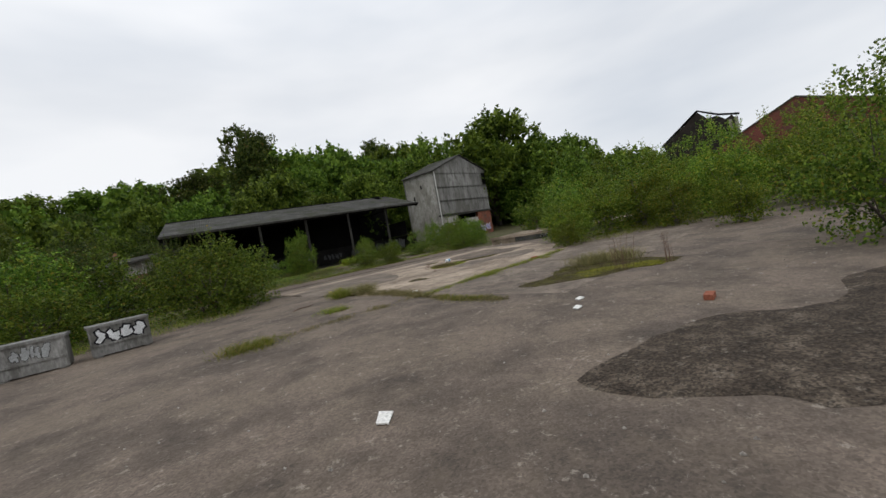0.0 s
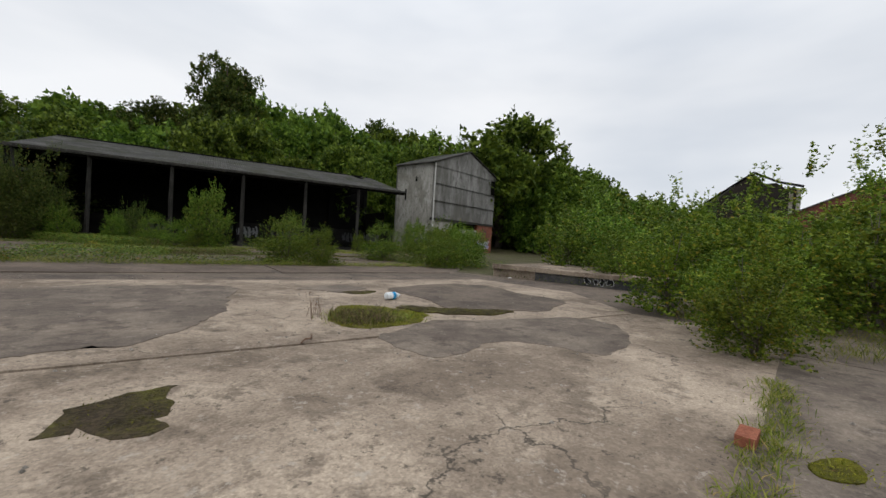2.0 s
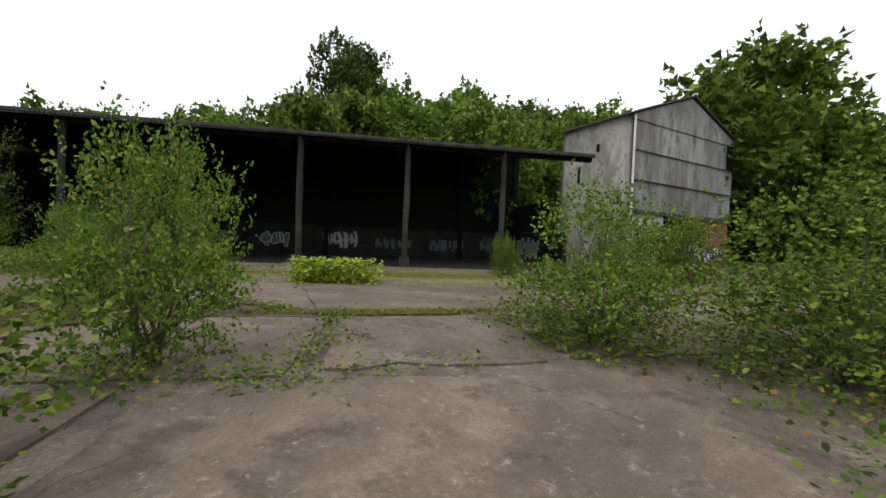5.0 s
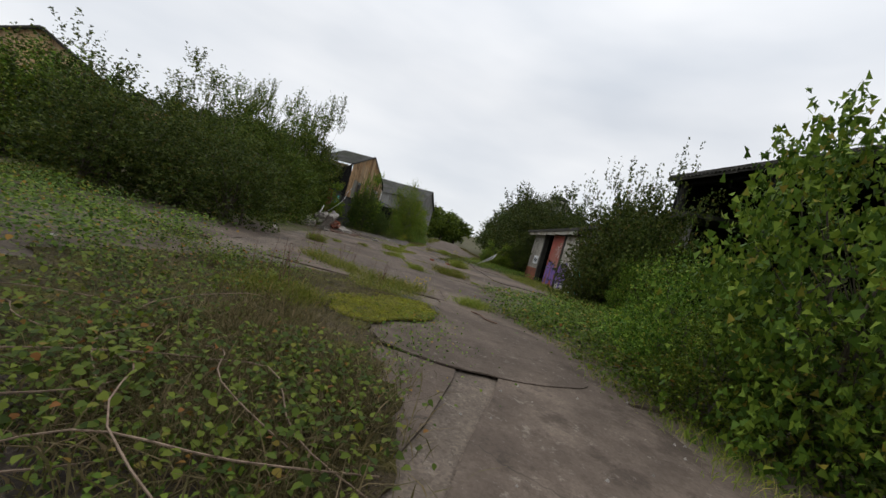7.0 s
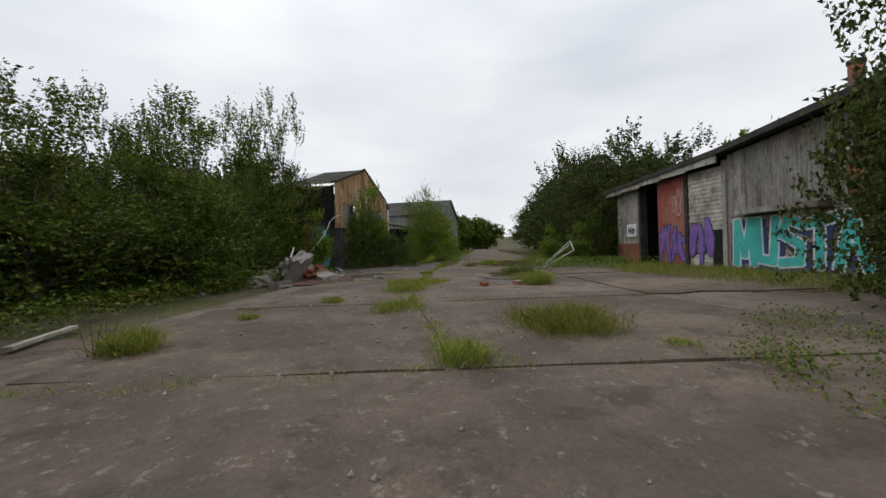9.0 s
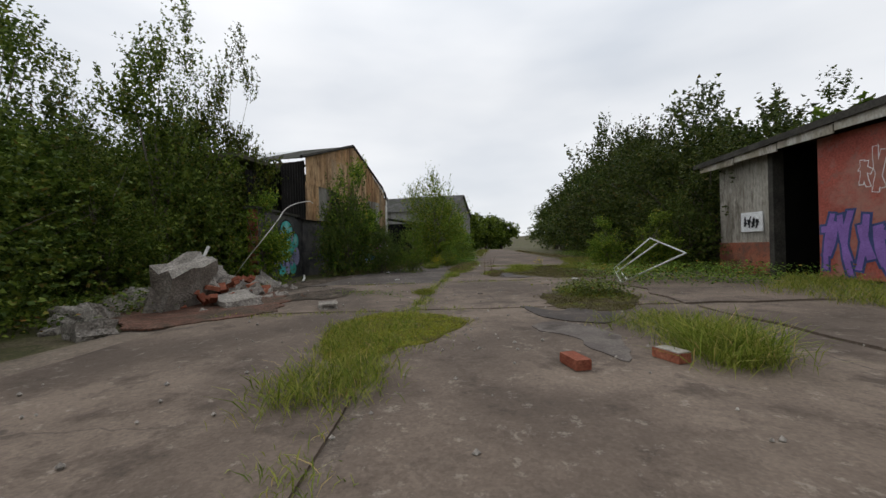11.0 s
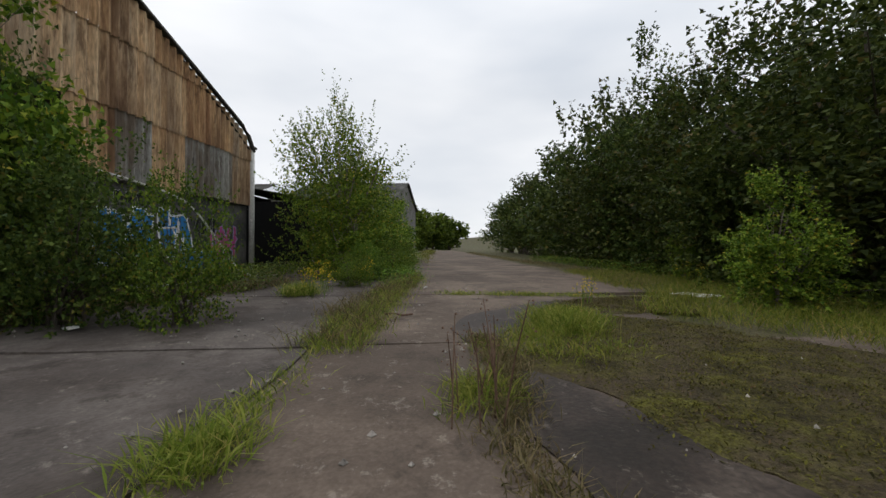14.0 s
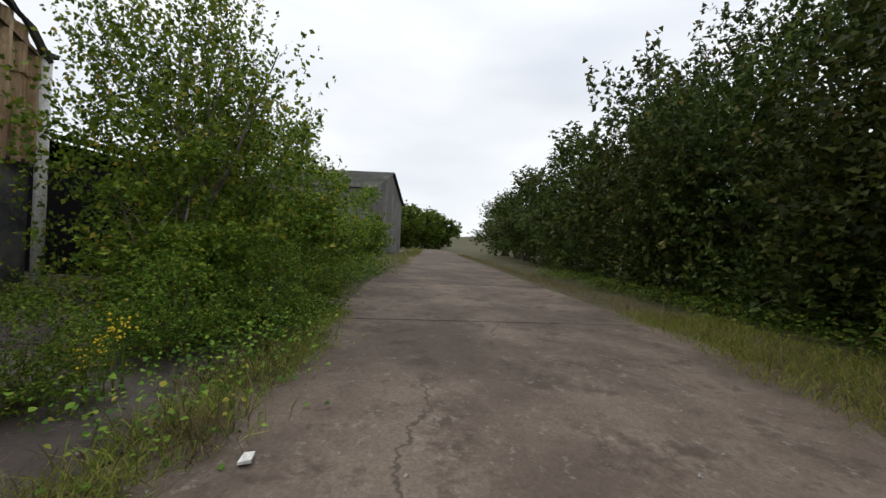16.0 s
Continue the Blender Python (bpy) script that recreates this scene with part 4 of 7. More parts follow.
part("wall", Geo().wall([(-6, 0), (6, 0), (6, 9.6), (5.2, 10.6), (4.2, 10.2), (3, 11.0), (1.5, 10.9), (0, 12.2), (-1.2, 11.7), (-2.5, 10.6), (-4.5, 9.0), (-6, 8.2)], 0, 0.4), "ruinbrick", ruin)
part("side_wall", Geo().box(5.7, 6.1, 0.4, 8, 0, 9.4), "ruinbrick", ruin)
part("pale_cladding", Geo().box(4.6, 5.1, -0.08, -0.02, 5, 10.0).box(5.5, 6.05, -0.08, -0.02, 5, 10.2), "palepaint", ruin)
part("rafter", Geo().tube([(-6.5, -0.1, 8.3), (0, -0.1, 12.4), (3.2, -0.1, 11.1), (6.3, -0.1, 10.5)], 0.16, 5), "soot", ruin)
part("roof_remnant", Geo().add([(-6.3, 0, 8.4), (-2.4, 0, 10.8), (-2.2, 8, 10.6), (-6.3, 8, 8.2), (-6.3, 0, 8.25), (-2.4, 0, 10.65), (-2.2, 8, 10.45), (-6.3, 8, 8.05)], [(0, 1, 2, 3), (7, 6, 5, 4), (0, 4, 5, 1), (2, 6, 7, 3), (1, 5, 6, 2), (3, 7, 4, 0)]), "greysheet", ruin)
redw = thing("red_warehouse", "rust-red clad warehouse with a low gable beyond the bushes", "building", 58, -3.5, 0, -70)
part("wall", Geo().wall([(-9, 0), (9, 0), (9, 7.0), (0, 10.2), (-9, 5.8)], 0, 0.3), "farred", redw)
part("roof", Geo().add([(-9.3, -0.2, 5.75), (0, -0.2, 10.35), (0, 24, 10.35), (-9.3, 24, 5.75), (9.3, -0.2, 7.0), (9.3, 24, 7.0), (-9.3, -0.2, 5.6), (0, -0.2, 10.15), (9.3, -0.2, 6.85)], [(0, 1, 2, 3), (1, 4, 5, 2), (6, 7, 1, 0), (7, 8, 4, 1)]), "roofsheet", redw)
for zz in (5.2, 6.2, 7.2, 8.2):
    part("cladding_rib", Geo().box(-8 + (zz - 5) * 1.9, 8.5 - (zz - 6) * 2.2, -0.05, 0.0, zz, zz + 0.08), "farred", redw)

# ---- low platform beside the yard ----
dock = thing("loading_platform", "low blackened concrete loading platform with graffiti on its face", "platform", 5.75, -5.3, 0, -66)
part("deck", Geo().box(0, 8.6, 0, 5.5, -0.05, 0.42), "yard", dock)
for k in range(8):
    g = Geo()
    g.box(k * 1.075, (k + 1) * 1.075 - 0.01, -0.09 + rs_.uniform(-0.01, 0.01), 0, 0.3, 0.45 + rs_.uniform(-0.02, 0.03))
    part("kerb", g, "yard", dock)
part("face", Geo().box(1.6, 8.6, -0.03, 0.0, -0.05, 0.3), "blackwall", dock, "blackened face with white scrawl")
scrawl(dock, 3.2, 0.08, 0.9, 0.22, "p_black", "p_white", 9, 4, -0.03, 0.012)

# ---- the painted shed beside the road ----
RX0, RY = -23.3, 13.46
rsh = thing("painted_shed", "low derelict shed front with graffiti-covered doors and panels", "shed", RX0, RY, 0)


def rr(x):
    return x - RX0


part("end_panel", Geo().box(0, rr(-21.8), 0.03, 0.1, 0.75, 2.75), "darkblock", rsh)
for k in range(3):
    part("end_sheet", Geo().corrugated(k * 0.5, k * 0.5 + 0.5, lambda u: 0.72, lambda u: 2.72, lambda u, v, d: (u, 0.0 + d, v), 0.085, 0.014), "palesheet", rsh, "dirty pale corrugated sheet")
part("end_plinth", Geo().box(0, rr(-21.8), -0.04, 0.16, -0.05, 0.75), "brick", rsh)
part("notice", Geo().box(0.72, 1.32, -0.05, -0.02, 1.0, 1.45), "p_white", rsh, "white board with dark scrawl")
scrawl(rsh, 0.8, 1.08, 0.45, 0.28, "p_black", "p_grey", 12, 4, -0.05, 0.004)
part("door_jamb", Geo().box(rr(-21.8), rr(-21.68), -0.06, 0.2, -0.05, 2.75), "darkfelt", rsh)
# Black sheets behind the open doorway stand in for its inner shade.
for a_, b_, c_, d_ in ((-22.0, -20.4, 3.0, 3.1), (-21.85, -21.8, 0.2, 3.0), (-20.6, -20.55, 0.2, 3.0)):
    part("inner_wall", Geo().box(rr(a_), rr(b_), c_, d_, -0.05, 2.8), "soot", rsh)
part("red_door", Geo().box(rr(-20.72), rr(-19.4), -0.03, 0.06, 0.05, 2.72), "redpaint", rsh, "sliding door in faded red with purple graffiti")
scrawl(rsh, rr(-20.7), 0.1, 1.25, 1.25, "p_purple", "p_navy", 41, 4, -0.03, 0.04, fat=1.1)
scrawl(rsh, rr(-20.0), 1.55, 0.45, 0.8, "redpaint", "p_white", 42, 2, -0.03, 0.012)
part("door_post", Geo().box(rr(-19.4), rr(-19.27), -0.08, 0.1, -0.05, 2.75), "darkfelt", rsh)
for k in range(24):
    z0 = 0.06 + k * 0.112
    part("board", Geo().box(rr(-19.27), rr(-17.98) - (0.4 if k < 9 else 0), -0.02 + rs_.uniform(-0.012, 0.012), 0.06, z0, z0 + 0.1), "whitebrick", rsh)
part("board_back", Geo().box(rr(-19.27), rr(-17.95), 0.06, 0.1, -0.05, 2.75), "darkfelt", rsh)
scrawl(rsh, rr(-19.22), 0.1, 0.9, 1.35, "p_purple", "p_navy", 43, 3, -0.036, 0.03, fat=1.3)
part("side_door", Geo().box(rr(-18.36), rr(-17.98), -0.035, 0.05, 0.02, 1.05), "darkblock", rsh)
part("corner_post", Geo().box(rr(-17.98), rr(-17.84), -0.07, 0.1, -0.05, 2.85), "greysheet", rsh)
for c in range(5):
    a = rr(-17.84) + c * 0.62
    part("sheet", Geo().corrugated(a, a + 0.64, lambda u: 1.35, lambda u: 2.95 + 0.12 * (u - a) + c * 0.06, lambda u, v, d: (u, d, v), 0.1, 0.014), "greysheet", rsh)
part("sheet_back", Geo().box(rr(-17.84), rr(-11.5), 0.06, 0.12, -0.05, 3.2), "darkblock", rsh)
part("canopy", Geo().box(rr(-17.4), rr(-15.3), -0.34, 0.0, 1.38, 1.5), "greysheet", rsh)
for k in range(12):
    z0 = 0.0 + k * 0.112
    part("low_board", Geo().box(rr(-17.84), rr(-13.6), -0.03 + rs_.uniform(-0.008, 0.008), 0.05, z0, z0 + 0.102), "greysheet", rsh)
lettering(rsh, "MUSTA", rr(-17.62), 0.2, 3.0, 1.0, "p_teal", "p_white", "p_navy", -0.045, 0.095)
part("brick_pier", Geo().box(rr(-15.0), rr(-13.8), -0.06, 0.2, 1.35, 2.4), "brick", rsh)
part("pier_ledge", Geo().box(rr(-15.1), rr(-13.0), -0.12, 0.2, 2.35, 2.5), "greysheet", rsh)
part("upper_sheet", Geo().corrugated(rr(-15.0), rr(-11.5), lambda u: 2.5, lambda u: 3.5, lambda u, v, d: (u, d, v), 0.15, 0.025), "greysheet", rsh)
g = Geo()
g.add([(-0.5, -0.35, 2.72), (rr(-17.9), -0.35, 2.98), (rr(-11.4), -0.35, 3.62), (rr(-11.4), 6, 4.3), (rr(-17.9), 6, 3.7), (-0.5, 6, 3.3),
       (-0.5, -0.35, 2.84), (rr(-17.9), -0.35, 3.12), (rr(-11.4), -0.35, 3.78), (rr(-11.4), 6, 4.45), (rr(-17.9), 6, 3.85), (-0.5, 6, 3.45)],
      [(5, 4, 1, 0), (4, 3, 2, 1), (6, 7, 10, 11), (7, 8, 9, 10), (0, 1, 7, 6), (1, 2, 8, 7), (2, 3, 9, 8), (3, 4, 10, 9), (4, 5, 11, 10), (5, 0, 6, 11)])
part("roof", g, "darkfelt", rsh, "dark sagging roof edge")
g = Geo()
for k in range(5):
    g.box(-0.3 + k * 1.15, -0.3 + (k + 1) * 1.15 - 0.03, -0.3, -0.26, 2.6 + k * 0.045, 2.76 + k * 0.055)
part("fascia_board", g, "palepaint", rsh, "flaking pale fascia boards")
part("side_wall", Geo().box(0, 0.12, 0.1, 6, -0.05, 2.9), "darkblock", rsh)
part("back_wall", Geo().box(0, 11.8, 5.9, 6, -0.05, 3.4), "darkblock", rsh)
stack = thing("roof_stack", "rusty round flue stack on the shed roof", "chimney", -15.75, 14.6, 3.35)
part("flue", Geo().tube([(0, 0, -0.1), (0, 0, 0.15), (0, 0, 1.05)], [0.17, 0.135, 0.135], 14), "brick", stack, smooth=True)
part("flue_rim", Geo().tube([(0, 0, 1.0), (0, 0, 1.08)], 0.155, 14), "darkfelt", stack)
part("flue_base", Geo().box(-0.25, 0.25, -0.25, 0.25, -0.1, 0.1), "darkfelt", stack)

tower = thing("ivy_tower", "pale square chimney tower with a rounded cap", "chimney", -46, 24.2, 0.6, 25)
part("shaft", Geo().box(-1.3, 1.3, -1.3, 1.3, -0.7, 7.6), "render", tower)
part("shoulder", Geo().add([(-1.3, -1.3, 7.6), (1.3, -1.3, 7.6), (1.3, 1.3, 7.6), (-1.3, 1.3, 7.6), (-0.8, -0.8, 8.3), (0.8, -0.8, 8.3), (0.8, 0.8, 8.3), (-0.8, 0.8, 8.3)], [(0, 1, 5, 4), (1, 2, 6, 5), (2, 3, 7, 6), (3, 0, 4, 7), (4, 5, 6, 7)]), "render", tower)
part("cap", Geo().tube([(0, 0, 8.25), (0, 0, 8.5), (0, 0, 8.75)], [1.0, 1.1, 0.7], 12), "darkfelt", tower)

# ---- the rusty warehouse ----
WX, WY = -27.3, 1.75
WU = math.degrees(math.atan2(3.77 - 1.75, -34.7 + 27.3))
ware = thing("rusty_warehouse", "derelict warehouse gable of rusty tan corrugated sheets over a black wall", "warehouse", WX, WY, 0, WU)
TURNED.add(ware.name)
WW = 7.68


def wroof(u):
    pts = [(-3.2, 3.2), (0, 4.1), (3.75, 5.33), (6.7, 4.2), (7.2, 4.0), (7.5, 3.8), (WW, 3.44)]
    for (a, za), (b, zb) in zip(pts, pts[1:]):
        if a <= u <= b:
            return za + (zb - za) * (u - a) / (b - a)
    return 3.4


# in this frame x runs along the gable away from the yard and -y faces into the building
for row, (z0, z1) in enumerate(((1.92, 3.22), (3.16, 4.45), (4.4, 5.3))):
    for c in range(9):
        a = c * WW / 9
        if (row == 0 and c == 2) or max(wroof(a), wroof(a + WW / 9)) < z0 + 0.1:
            continue
        grey = (row == 0 and c in (4, 6, 7)) or (row == 0 and c == 1)
        part("sheet", Geo().corrugated(a, a + WW / 9 + 0.03, lambda u: z0 + 0.02 * math.sin(c * 2.1), lambda u: max(z0 + 0.03, min(z1, wroof(u) - 0.04)), lambda u, v, d: (u, 0.07 + 0.03 * row + d, v), 0.19, 0.05), "greysheet" if grey else "rust", ware)
# Hole drawn as a thin black plate, its depth shade in the colour.
part("hole", Geo().box(5.35, 5.45, 0.07, 0.075, 2.3, 2.75), "soot", ware)
part("black_wall", Geo().box(-0.1, WW, -0.2, 0.0, -0.05, 1.93), "blackwall", ware, "black-painted low wall covered in graffiti")
part("wall_ledge", Geo().box(-0.1, WW, -0.2, 0.05, 1.9, 1.96), "darkfelt", ware)
part("return_wall", Geo().box(-0.1, 0.1, -14, -0.2, -0.05, 3.9), "rust", ware)
part("far_wall", Geo().box(WW - 0.12, WW, -14, -0.2, -0.05, 3.4), "blackwall", ware)
# Added dark sheet that blocks the sky behind the missing cladding sheet.
part("partition", Geo().box(0.12, WW - 2.0, -1.5, -1.4, 0, 4.0), "darkfelt", ware)
# Added sheet, coloured dark in place of the shaded opening beside the gable.
part("side_sheet", Geo().corrugated(-1.3, 0.02, lambda u: 1.92, lambda u: 3.95 + 0.3 * u, lambda u, v, d: (u, 0.02 + d, v), 0.152, 0.04), "darkblock", ware)
part("inner_wall", Geo().box(0.2, WW - 0.2, -13.9, -13.7, 0, 4.0), "greysheet", ware)
for side in (0, 1):
    for k in range(12):
        v0, v1 = -14.2 + k * 1.2, -14.2 + (k + 1) * 1.2 + 0.03

        def on_w(u, v, d, side=side):
            x = -0.35 + v * 4.1 if side == 0 else WW + 0.03 - v * (WW + 0.03 - 3.75)
            z = 3.96 + v * (5.32 - 3.96) if side == 0 else (3.42 + v * (5.32 - 3.42) + 0.1 * math.sin(3.14 * min(1, v * 1.0)))
            return (x, u, z + d)
        if side == 1 and 6 <= k <= 10:
            continue
        mat = "skylight" if (side == 0 and k in (8, 9)) else "roofsheet"
        part("roof_sheet", Geo().corrugated(v0, min(v1, 0.14), lambda u: 0.0, lambda u: 1.0, on_w, 0.146, 0.024, 6), mat, ware)
g = Geo()
g.tube([(-0.35, 0.16, 4.0), (3.75, 0.16, 5.34), (6.7, 0.16, 4.2), (7.2, 0.16, 4.0), (7.5, 0.16, 3.8), (WW + 0.08, 0.16, 3.42)], 0.06, 5)
part("verge_trim", g, "darkfelt", ware)
part("downpipe", Geo().tube([(WW + 0.06, 0.12, 3.5), (WW + 0.06, 0.12, 1.8), (WW + 0.06, 0.12, 0.02)], 0.075, 8), "hose", ware, "white downpipe", True)
part("pipe_bracket", Geo().box(WW - 0.05, WW + 0.16, 0.05, 0.22, 3.5, 3.56), "darkfelt", ware)
for k in range(4):
    part("rafter", Geo().tube([(0.2, -3 * k - 0.5, 3.7), (3.75, -3 * k - 0.5, 5.05), (WW - 0.3, -3 * k - 0.5, 3.5)], 0.05, 5).tube([(0.2, -3 * k - 0.5, 3.6), (WW - 0.3, -3 * k - 0.5, 3.4)], 0.045, 5).tube([(1.9, -3 * k - 0.5, 3.5), (3.75, -3 * k - 0.5, 5.0), (5.6, -3 * k - 0.5, 3.5)], 0.035, 5), "darkfelt", ware)
wg = thing("warehouse_graffiti", "blue and pink spray-painted lettering on a black wall", "graffiti", WX, WY, 0, WU)
scrawl(wg, 3.2, 0.4, 2.3, 1.2, "p_blue", "p_white", 61, 5, 0.0, 0.05, fat=1.15)
scrawl(wg, 5.1, 0.12, 1.15, 0.55, "p_blue", "p_white", 62, 4, 0.0, 0.035, fat=1.2)
scrawl(wg, 6.0, 0.42, 1.2, 0.85, "p_pink", "p_lilac", 63, 5, 0.0, 0.03, fat=1.1)
scrawl(wg, 5.6, 0.95, 0.8, 0.5, "p_black", "p_grey", 64, 4, 0.0, 0.008)
scrawl(wg, 3.5, 1.55, 1.4, 0.25, "p_black", "p_grey", 65, 6, 0.0, 0.006)

# lean-to front with the mural, left of the gable
mw = thing("mural_wall", "dark brick wall fragment with a turquoise mural of plain shapes", "wall", -25.7, 1.55, 0, 176)
part("wall", Geo().box(-1.6, 1.7, 0.0, 0.24, -0.05, 1.98), "blackwall", mw)
for k in range(14):
    z0 = 0.02 + k * 0.075 * 1.87
    for s in range(2):
        part("brick", Geo().box(-1.72 + (0.06 if k % 2 else 0) + s * 3.3 - (0.06 if s and k % 2 else 0), -1.6 + s * 3.3 + (0.0 if s == 0 else 0.12), -0.02, 0.22, z0, z0 + 0.125), "brickpiece", mw)
part("coping", Geo().box(-1.75, 1.85, -0.05, 0.28, 1.98, 2.05), "darkfelt", mw)


def disc(g, x, z, rx, rz, y, n=20, a0=0.0):
    g.add([(x + math.cos(2 * math.pi * i / n + a0) * rx, y, z + math.sin(2 * math.pi * i / n + a0) * rz) for i in range(n)], [tuple(range(n))])


for mat, y, shapes in (("p_black", -0.004, ((0, 1.0, 0.8, 0.92), (-0.74, 1.2, 0.34, 0.32), (0.74, 1.2, 0.34, 0.32), (-0.76, 0.68, 0.36, 0.4), (0.76, 0.68, 0.36, 0.4), (0, 0.3, 0.72, 0.3))),
                       ("p_teal", -0.008, ((0, 1.5, 0.5, 0.36), (-0.74, 1.2, 0.28, 0.26), (0.74, 1.2, 0.28, 0.26), (-0.3, 0.95, 0.2, 0.3), (0.3, 0.95, 0.2, 0.3), (-0.45, 0.25, 0.3, 0.2), (0.45, 0.25, 0.3, 0.2), (-0.62, 0.9, 0.12, 0.3), (0.62, 0.9, 0.12, 0.3))),
                       ("p_lilac", -0.012, ((-0.78, 0.66, 0.28, 0.32), (0.78, 0.66, 0.28, 0.32), (0, 0.28, 0.2, 0.24), (-0.42, 1.36, 0.12, 0.2), (0.42, 1.36, 0.12, 0.2), (-0.36, 0.52, 0.14, 0.2), (0.36, 0.52, 0.14, 0.2))),
                       ("p_ltteal", -0.016, ((0, 1.66, 0.14, 0.16), (-0.26, 1.52, 0.1, 0.2), (0.26, 1.52, 0.1, 0.2), (0, 1.1, 0.11, 0.36), (-0.74, 1.22, 0.14, 0.16), (0.74, 1.22, 0.14, 0.16), (0, 0.62, 0.16, 0.12))),
                       ("p_navy", -0.02, tuple((sg_ * (0.16 + 0.14 * q), 0.42 + 0.1 * q, 0.02, 0.2) for q in range(5) for sg_ in (-1, 1)) + tuple((sg_ * (0.1 + 0.16 * q), 1.42, 0.016, 0.16) for q in range(4) for sg_ in (-1, 1)))):
    g = Geo()
    for i, (sx_, sz_, rx_, rz_) in enumerate(shapes):
        disc(g, 0.28 + sx_ * 0.92, 0.08 + sz_ * 0.92, rx_ * 0.92, rz_ * 0.92, y - 0.0003 * i)
    part("painted_shape", g, mat, mw)
annex = thing("lean_to", "collapsing mossy lean-to with dark sheeting beside the warehouse", "shed", -26.6, 1.2, 0, WU)
TURNED.add(annex.name)
part("sheet", Geo().corrugated(-1.6, 0.9, lambda u: 2.0, lambda u: 3.45 + 0.15 * u, lambda u, v, d: (u, d, v), 0.13, 0.02), "darkblock", annex)
part("roof", Geo().box(-2.2, 0.9, -6, 0.2, 3.45, 3.56), "mossroof", annex)
part("post", Geo().tube([(0.85, 0.1, 0), (0.85, 0.1, 3.5)], 0.06, 6), "darkfelt", annex)
# Black sheet at the back puts the lean-to's inner shade into colour.
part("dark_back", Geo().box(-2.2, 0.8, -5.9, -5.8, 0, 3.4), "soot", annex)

# ---- tan brick gables behind the scrub ----
for gx, gy, gz, gr, gw, gh, gl in ((-33.0, -21.0, 0, 118, 8.0, 7.4, "tan brick gabled works building with a dark roof edge"), (-38.0, -17.0, 0, 108, 10.0, 5.6, "low tan gabled works building behind scrub")):
    gb = thing("gabled_building", gl, "building", gx, gy, gz, gr)
    part("wall", Geo().wall([(-gw / 2, -0.1), (gw / 2, -0.1), (gw / 2, gh - 2.2), (0, gh), (-gw / 2, gh - 2.2)], 0, 0.3), "rust", gb)
    part("side_wall", Geo().box(-gw / 2, -gw / 2 + 0.3, 0.3, 14, -0.1, gh - 2.2), "rust", gb)
    part("side_wall", Geo().box(gw / 2 - 0.3, gw / 2, 0.3, 14, -0.1, gh - 2.2), "rust", gb)
    for sg_ in (-1, 1):
        part("roof", Geo().corrugated(-0.3, 14, lambda u: 0, lambda u: 1, lambda u, v, d: (sg_ * (gw / 2 + 0.3) * (1 - v), u, gh - 2.35 + 2.4 * v + d), 0.2, 0.03), "roofsheet", gb)
        part("verge_trim", Geo().tube([(sg_ * (gw / 2 + 0.3), -0.3, gh - 2.3), (0, -0.3, gh + 0.1)], 0.12, 5), "darkfelt", gb)

# ---- low shed and second warehouse further on ----
low = thing("low_shed", "low open shed with a grey sheet roof and dark inside", "shed", -37.2, 5.1, 0, WU)
TURNED.add(low.name)
part("roof", Geo().corrugated(-0.4, 6.2, lambda u: 0, lambda u: 1, lambda u, v, d: (u, 0.4 - 5 * v, 2.35 + 0.85 * v + d), 0.146, 0.024, 3), "roofsheet", low)
part("roof_fascia", Geo().box(-0.4, 6.2, 0.36, 0.42, 2.2, 2.36), "darkfelt", low)
# Back and near side wall are black to carry the shade inside.
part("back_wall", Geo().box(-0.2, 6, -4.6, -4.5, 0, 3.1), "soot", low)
part("side_wall", Geo().box(5.9, 6.0, -4.5, 0.2, 0, 2.5), "greysheet", low)
part("side_wall", Geo().box(-0.3, -0.2, -4.5, 0.2, 0, 2.3), "soot", low)
for u in (0.0, 2.2, 3.6, 6.0):
    part("post", Geo().box(u - 0.06, u + 0.06, 0.05, 0.17, 0, 2.3), "greysheet", low)
part("door_sheet", Geo().corrugated(3.7, 5.9, lambda u: 0.1, lambda u: 2.25, lambda u, v, d: (u, 0.1 + d, v), 0.15, 0.02), "greysheet", low)
part("low_wall", Geo().box(0, 3.6, -0.6, -0.5, 0, 0.9), "farred", low)
far_w = thing("far_warehouse", "long grey gabled warehouse with a weathered sheet roof beyond the trees", "warehouse", -60, 9.6, 0, WU)
TURNED.add(far_w.name)
part("gable", Geo().wall([(0, 0), (14, 0), (14, 5.3), (7.2, 7.75), (0, 5.3)], -0.25, 0.0), "asbestos", far_w)
part("near_wall", Geo().box(-0.1, 0.1, -26, -0.25, 0, 5.3), "asbestos", far_w)
for sgn in (0, 1):
    for k in range(7):
        v0 = -26 + k * 3.75
        part("roof_sheet", Geo().corrugated(v0, v0 + 3.77, lambda u: 0, lambda u: 1, lambda u, v, d: ((-0.4 + 7.6 * v) if sgn == 0 else (14.4 - 7.2 * v), u, 5.25 + 2.6 * v + d), 0.3, 0.04, 2), "skylight" if (sgn == 0 and k == 3) else "roofsheet", far_w)
# Doorway drawn as a black panel on the gable, shade as colour.
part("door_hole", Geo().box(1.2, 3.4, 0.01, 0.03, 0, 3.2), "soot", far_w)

# ---- plants ----
pr = random.Random(11)
birch = plant("birch_sapling", 1, 1.0, 0.0, 2.9, 900, 14, 0.052, "leaf_birch", "bright green birch scrub growing through the concrete", "bush", stems=5, thick=0.022, bark="birchbark", taper=0.7, spikes=0.35, twig=0.4, shell=0.3, skirt=0.35, plain=True)
